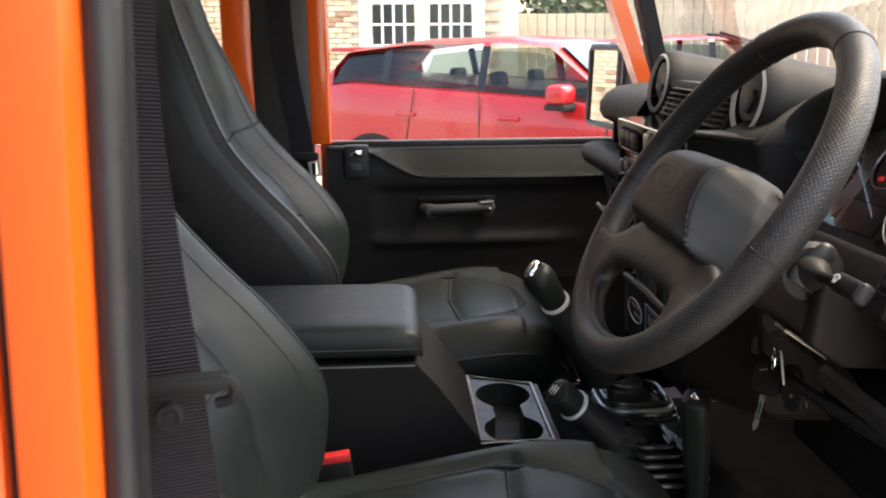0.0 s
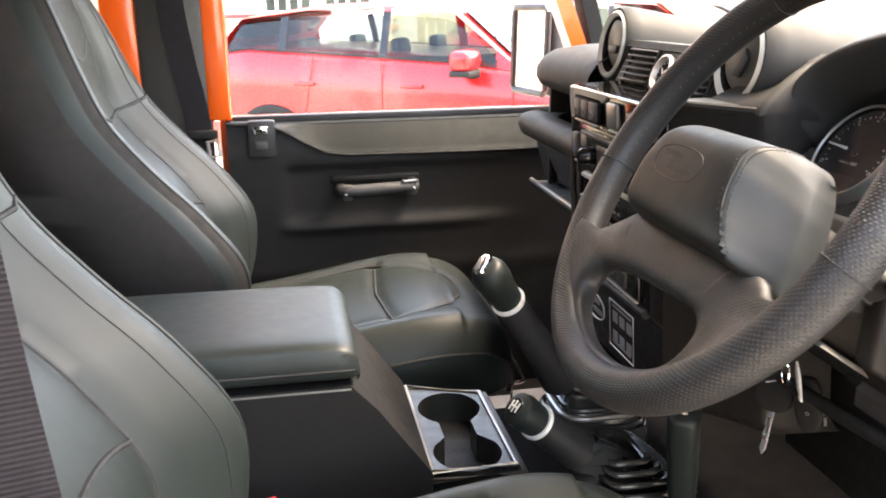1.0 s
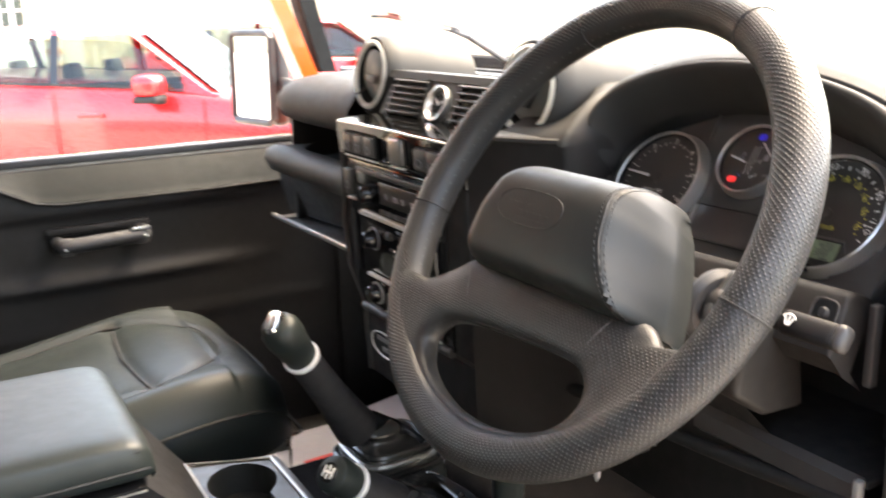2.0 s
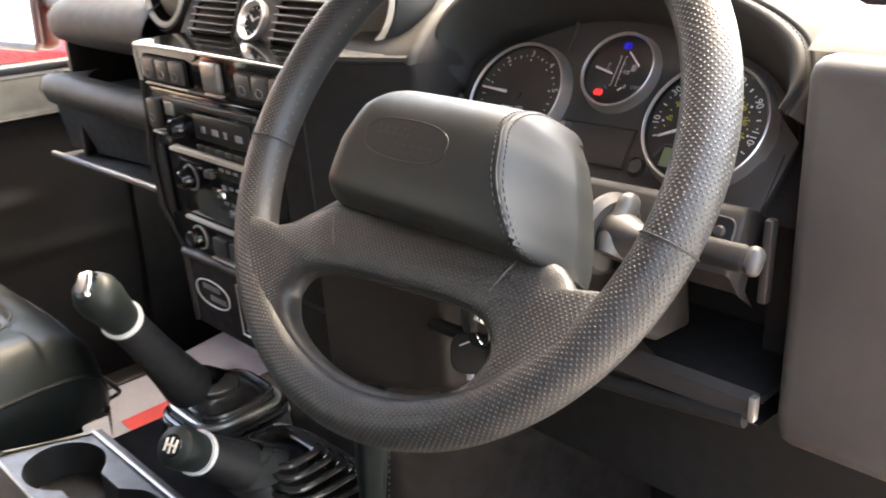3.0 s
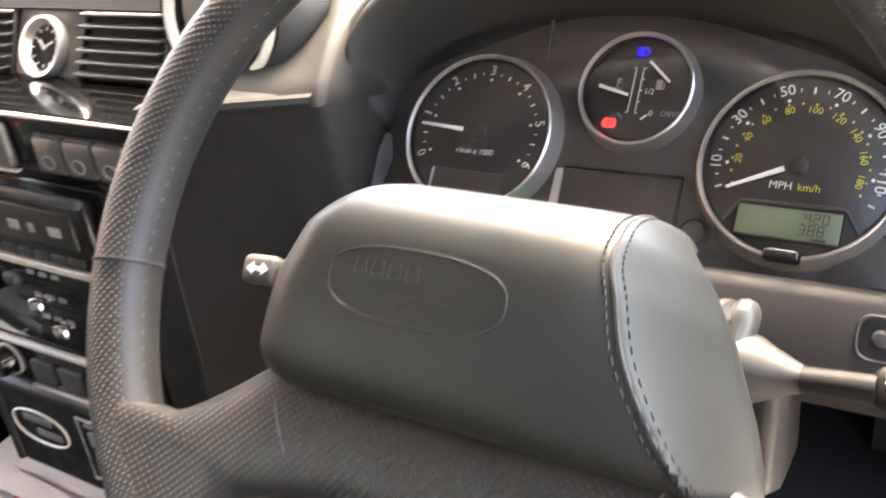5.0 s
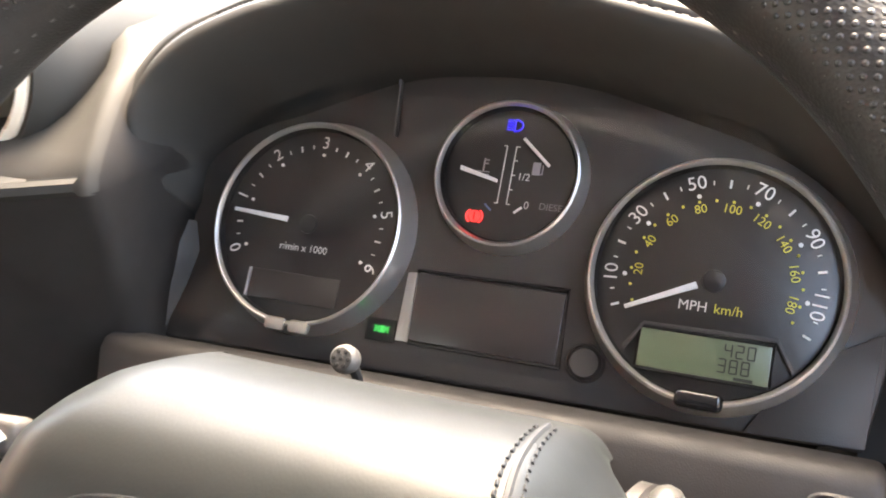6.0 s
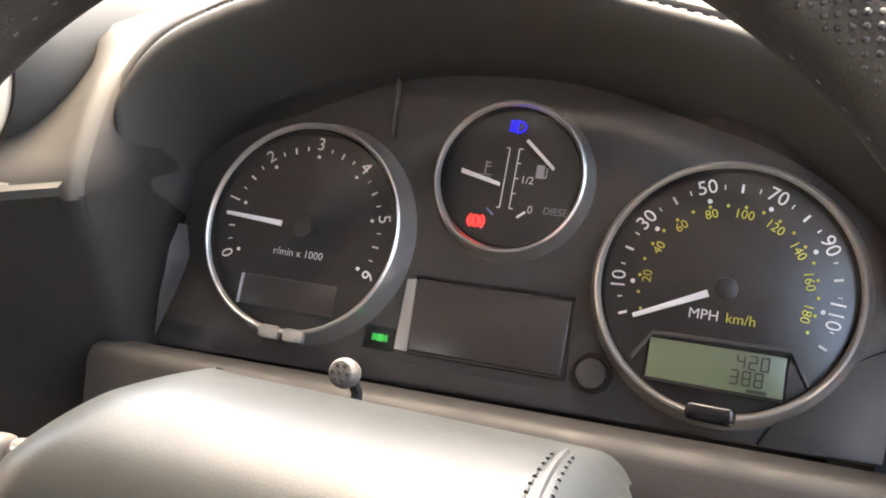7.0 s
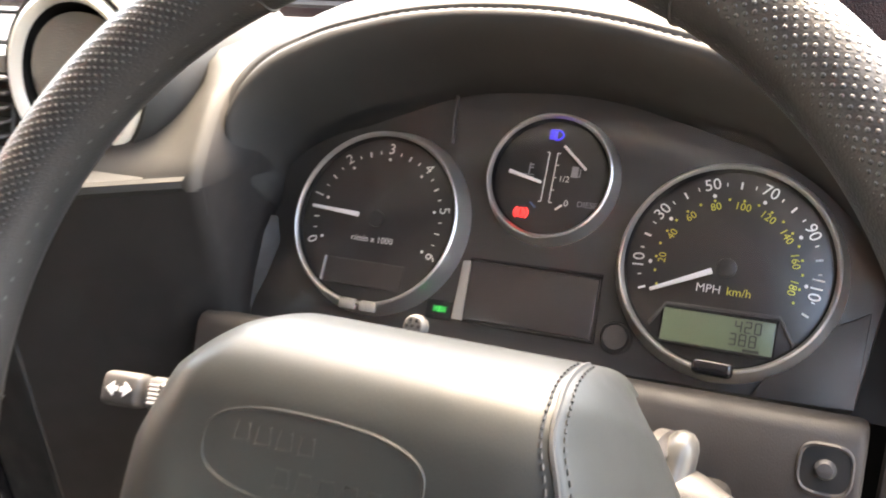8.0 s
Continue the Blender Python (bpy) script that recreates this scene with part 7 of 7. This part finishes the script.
    part("head_lamp", at(box(0, 0, 0, 0.25, 0.35, 0.09, 0.03), m @ pose(1.93, -0.66, 0.80, 0, 12, 25)), CHROME, c)
    part("front_grille", at(span(2.08, 2.19, -0.5, 0.5, 0.62, 0.74, 0.02), m), MATT, c)
    return c


CAR_A = pose(1.50, 8.36, -0.155, 0, 0, -34)
car("car", CAR_A, REDCAR, "red compact estate car with dark glass, parked", DARKGLASS)
CAR_B = pose(4.2, 11.5, -0.155, 0, 0, -4)
car("car", CAR_B, REDCAR, "second red car parked beyond the first", DARKGLASS)
WHITECAR = surface("white_car_paint", (0.8, 0.8, 0.8), 0.2, coat=0.8, vary=0.02)
car("car", pose(8.2, 0.6, -0.05, 0, 0, 95), WHITECAR, "white car parked ahead of the bonnet", DARKGLASS)

# ---- brick building with a white garage door ----
BRICK = surface("buff_brick", (0.50, 0.36, 0.22), 0.85, grain=0.6, grain_scale=90, vary=0.3, vary_scale=5)
MORTAR = surface("pale_mortar", (0.55, 0.50, 0.42), 0.95, grain=0.5, grain_scale=150)
PAINTW = surface("white_painted_timber", (0.8, 0.8, 0.79), 0.45, vary=0.05)
nt = BRICK.node_tree
oi = nt.nodes.new("ShaderNodeObjectInfo")
rp = nt.nodes.new("ShaderNodeValToRGB")
rp.color_ramp.elements[0].color, rp.color_ramp.elements[1].color = (0.30, 0.17, 0.10, 1), (0.62, 0.50, 0.34, 1)
el = rp.color_ramp.elements.new(0.25)
el.color = (0.55, 0.40, 0.25, 1)
nt.links.new(oi.outputs["Random"], rp.inputs["Fac"])
for n_ in nt.nodes:
    if n_.type == "VECT_MATH":
        nt.links.new(rp.outputs["Color"], n_.inputs[0])
BY = 13.2
wall_b = thing("wall_building", join(span(-9.0, -0.35, BY + 0.02, BY + 0.3, -0.2, 5.0), span(1.45, 1.95, BY + 0.02, BY + 0.3, -0.2, 5.0), span(-0.35, 1.45, BY + 0.02, BY + 0.3, 2.12, 5.0)), MORTAR, "buff brick wall of a house", "wall", kind="structure")
thing("roof_house", grid([[(-9.4, BY - 0.4, 4.9), (2.4, BY - 0.4, 4.9)], [(-9.4, BY + 4, 7.5), (2.4, BY + 4, 7.5)]]), surface("brown_roof_tiles", (0.2, 0.11, 0.08), 0.8, grain=0.8, grain_scale=20), "brown tiled roof", "roof", kind="structure")
garage = base("garage_door", 0.55, BY, -0.16, "white panelled garage doors with small square panes", "garage door")
part("frame", join(span(-0.35, -0.27, BY - 0.02, BY + 0.1, -0.16, 2.12, 0.01), span(1.37, 1.45, BY - 0.02, BY + 0.1, -0.16, 2.12, 0.01), span(-0.27, 1.37, BY - 0.02, BY + 0.1, 2.04, 2.12, 0.01)), PAINTW, garage)
for x0 in (-0.27, 0.555):
    lf = part("door_leaf", join(span(x0 + 0.003, x0 + 0.817, BY + 0.01, BY + 0.06, -0.16, 1.40, 0.006), span(x0 + 0.003, x0 + 0.817, BY + 0.01, BY + 0.06, 1.96, 2.04, 0.006), span(x0 + 0.003, x0 + 0.09, BY + 0.01, BY + 0.06, 1.40, 1.96), span(x0 + 0.73, x0 + 0.817, BY + 0.01, BY + 0.06, 1.40, 1.96)), PAINTW, garage)
    for j in range(3):
        part("glazing_bar", span(x0 + 0.09 + 0.16 * (j + 1) - 0.015, x0 + 0.09 + 0.16 * (j + 1) + 0.015, BY + 0.012, BY + 0.055, 1.40, 1.96), PAINTW, lf)
    part("glazing_bar", span(x0 + 0.09, x0 + 0.73, BY + 0.014, BY + 0.052, 1.665, 1.695), PAINTW, lf)
    for j in range(4):
        for z in (1.40, 1.695):
            part("pane", span(x0 + 0.092 + 0.16 * j + 0.014, x0 + 0.088 + 0.16 * (j + 1) - 0.014, BY + 0.03, BY + 0.036, z + 0.002, z + 0.265), DARKGLASS, lf)

# unseen wall, added to keep light from the rear out of the doorway
thing("wall_yard", span(-12.0, 0.10, -1.25, -1.0, -0.2, 2.6, 0.01), surface("blocking_wall_render", (0.24, 0.225, 0.21), 0.9, grain=0.5, grain_scale=40, vary=0.25, vary_scale=1.2), "unseen plain wall added to block light behind the doorway", "wall", kind="structure")

# ---- fence and trees ----
FENCE = surface("weathered_fence_boards", (0.45, 0.38, 0.26), 0.9, grain=0.6, grain_scale=40, vary=0.22, vary_scale=3)
fence = base("fence", 8, 14, -0.16, "weathered close-boarded timber fence", "fence", kind="structure")
FP = [(2.0, 13.6), (3.4, 13.4), (12.0, 9.2), (16.5, 4.5), (17.4, -8)]
boards = {}
for seg_i, ((xa, ya), (xb, yb)) in enumerate(zip(FP, FP[1:])):
    tall = 1.98 if seg_i == 0 else 2.35
    ln = math.hypot(xb - xa, yb - ya)
    cnt = int(ln / 0.14)
    ang = math.degrees(math.atan2(yb - ya, xb - xa))
    for k in range(cnt):
        f_ = (k + 0.5) / cnt
        if tall not in boards:
            ob = link("board", span(-0.066, 0.066, -0.009, 0.009, 0.0, tall, 0.004), FENCE)
            boards[tall] = ob.data
        else:
            ob = bpy.data.objects.new("board", boards[tall])
            scene.collection.objects.link(ob)
        ob.parent = fence
        ob.matrix_parent_inverse = WORLD[fence].inverted()
        ob.matrix_basis = pose(xa + (xb - xa) * f_, ya + (yb - ya) * f_, -0.16 + 0.01 * random.random(), 0, 0, ang + 2)
    for z in (0.3, tall - 0.4):
        part("rail", at(span(0, ln, 0.012, 0.06, z, z + 0.08, 0.005), pose(xa, ya, -0.16, 0, 0, ang)), FENCE, fence)

LEAF = surface("dark_green_leaves", (0.028, 0.052, 0.018), 0.6, vary=0.4, vary_scale=4)
BARK = surface("brown_bark", (0.12, 0.09, 0.06), 0.9, grain=1.0, grain_scale=30)


def tree(x, y, h, w, seed, label):
    rnd = random.Random(seed)
    t = base("tree", x, y, -0.16, label, "tree", "trees")
    part("trunk", tube([(x, y, -0.2), (x + 0.05, y, h * 0.3), (x - 0.08, y + 0.06, h * 0.7)], [0.16, 0.12, 0.05], 8), BARK, t)
    clumps = []
    for k in range(9):
        a = rnd.uniform(0, 6.28)
        p = (x + w * 0.5 * math.cos(a), y + w * 0.5 * math.sin(a), h * rnd.uniform(0.45, 0.95))
        part("limb", tube([(x, y, h * 0.35), ((x + p[0]) / 2, (y + p[1]) / 2, p[2] - 0.2), p], [0.05, 0.035, 0.012], 6), BARK, t)
        clumps.append(p)
    bm = bmesh.new()
    for p in clumps + [(x, y, h * 0.8)]:
        for j in range(420):
            d = Vector((rnd.gauss(0, 1), rnd.gauss(0, 1), rnd.gauss(0, 0.75))).normalized() * (w * 0.36) * rnd.random() ** 0.4
            c = Vector(p) + d
            u = Vector((rnd.gauss(0, 1), rnd.gauss(0, 1), rnd.gauss(0, 1))).normalized()
            v = u.orthogonal().normalized()
            s = rnd.uniform(0.06, 0.11)
            bm.faces.new([bm.verts.new(c + u * s), bm.verts.new(c + v * s * 0.5), bm.verts.new(c - u * s), bm.verts.new(c - v * s * 0.5)])
    part("crown", bm, LEAF, t, "dense dark green leaves", kind="stuff")
    return t


tree(3.6, 15.2, 3.6, 2.2, 3, "dark green tree beyond the fence")
tree(5.6, 15.6, 4.2, 2.6, 4, "dark green tree beyond the fence")

# bricks proud of the mortar, nearest the garage first
bdata = link("brick", span(-0.1075, 0.1075, -0.05, 0.0, -0.0325, 0.0325, 0.004, 1), BRICK)
first = True
cells = []
count = 0
rows_ = [*range(16, 30), *range(4, 16), *range(30, 44)]
for row in rows_:
    z = -0.16 + 0.075 * row + 0.0375
    for col in range(-40, 9):
        x = 0.2255 * col + (0.1128 if row % 2 else 0) - 0.35 - 0.115 * 0
        if x + 0.11 > 1.95 or (-0.46 < x < 1.56 and z < 2.15):
            continue
        m = pose(x, BY + 0.055 - 0.04 + random.uniform(-0.003, 0.003), z)
        if count < 300:
            if first:
                ob = bdata
                first = False
            else:
                ob = bpy.data.objects.new("brick", bdata.data)
                scene.collection.objects.link(ob)
            ob.parent = wall_b
            ob.matrix_parent_inverse = Matrix.Identity(4)
            ob.matrix_basis = m
        else:
            cells.append((x, BY + 0.015 + random.uniform(-0.003, 0.003), z))
        count += 1
corner = [(sx * 0.1075, sy, sz * 0.0325) for sx in (-1, 1) for sy in (-0.05, 0.0) for sz in (-1, 1)]
quads = [(0, 1, 3, 2), (4, 6, 7, 5), (0, 4, 5, 1), (2, 3, 7, 6), (0, 2, 6, 4), (1, 5, 7, 3)]
me_ = bpy.data.meshes.new("brick_field")
me_.from_pydata([(x + a, y + b, z + c_) for x, y, z in cells for a, b, c_ in corner], [], [tuple(8 * i + q for q in f) for i in range(len(cells)) for f in quads])
BRICK_FAR = surface("buff_brick_field", (0.50, 0.36, 0.22), 0.85, vary=0.35, vary_scale=4)
nt = BRICK_FAR.node_tree
gi = nt.nodes.new("ShaderNodeNewGeometry")
rp2 = nt.nodes.new("ShaderNodeValToRGB")
rp2.color_ramp.elements[0].color, rp2.color_ramp.elements[1].color = (0.30, 0.17, 0.10, 1), (0.62, 0.50, 0.34, 1)
rp2.color_ramp.elements.new(0.25).color = (0.55, 0.40, 0.25, 1)
nt.links.new(gi.outputs["Random Per Island"], rp2.inputs["Fac"])
for n_ in nt.nodes:
    if n_.type == "VECT_MATH":
        nt.links.new(rp2.outputs["Color"], n_.inputs[0])
me_.materials.append(BRICK_FAR)
fld = new("brick_field", me_)
fld.parent = wall_b
tagged(fld, kind="stuff")
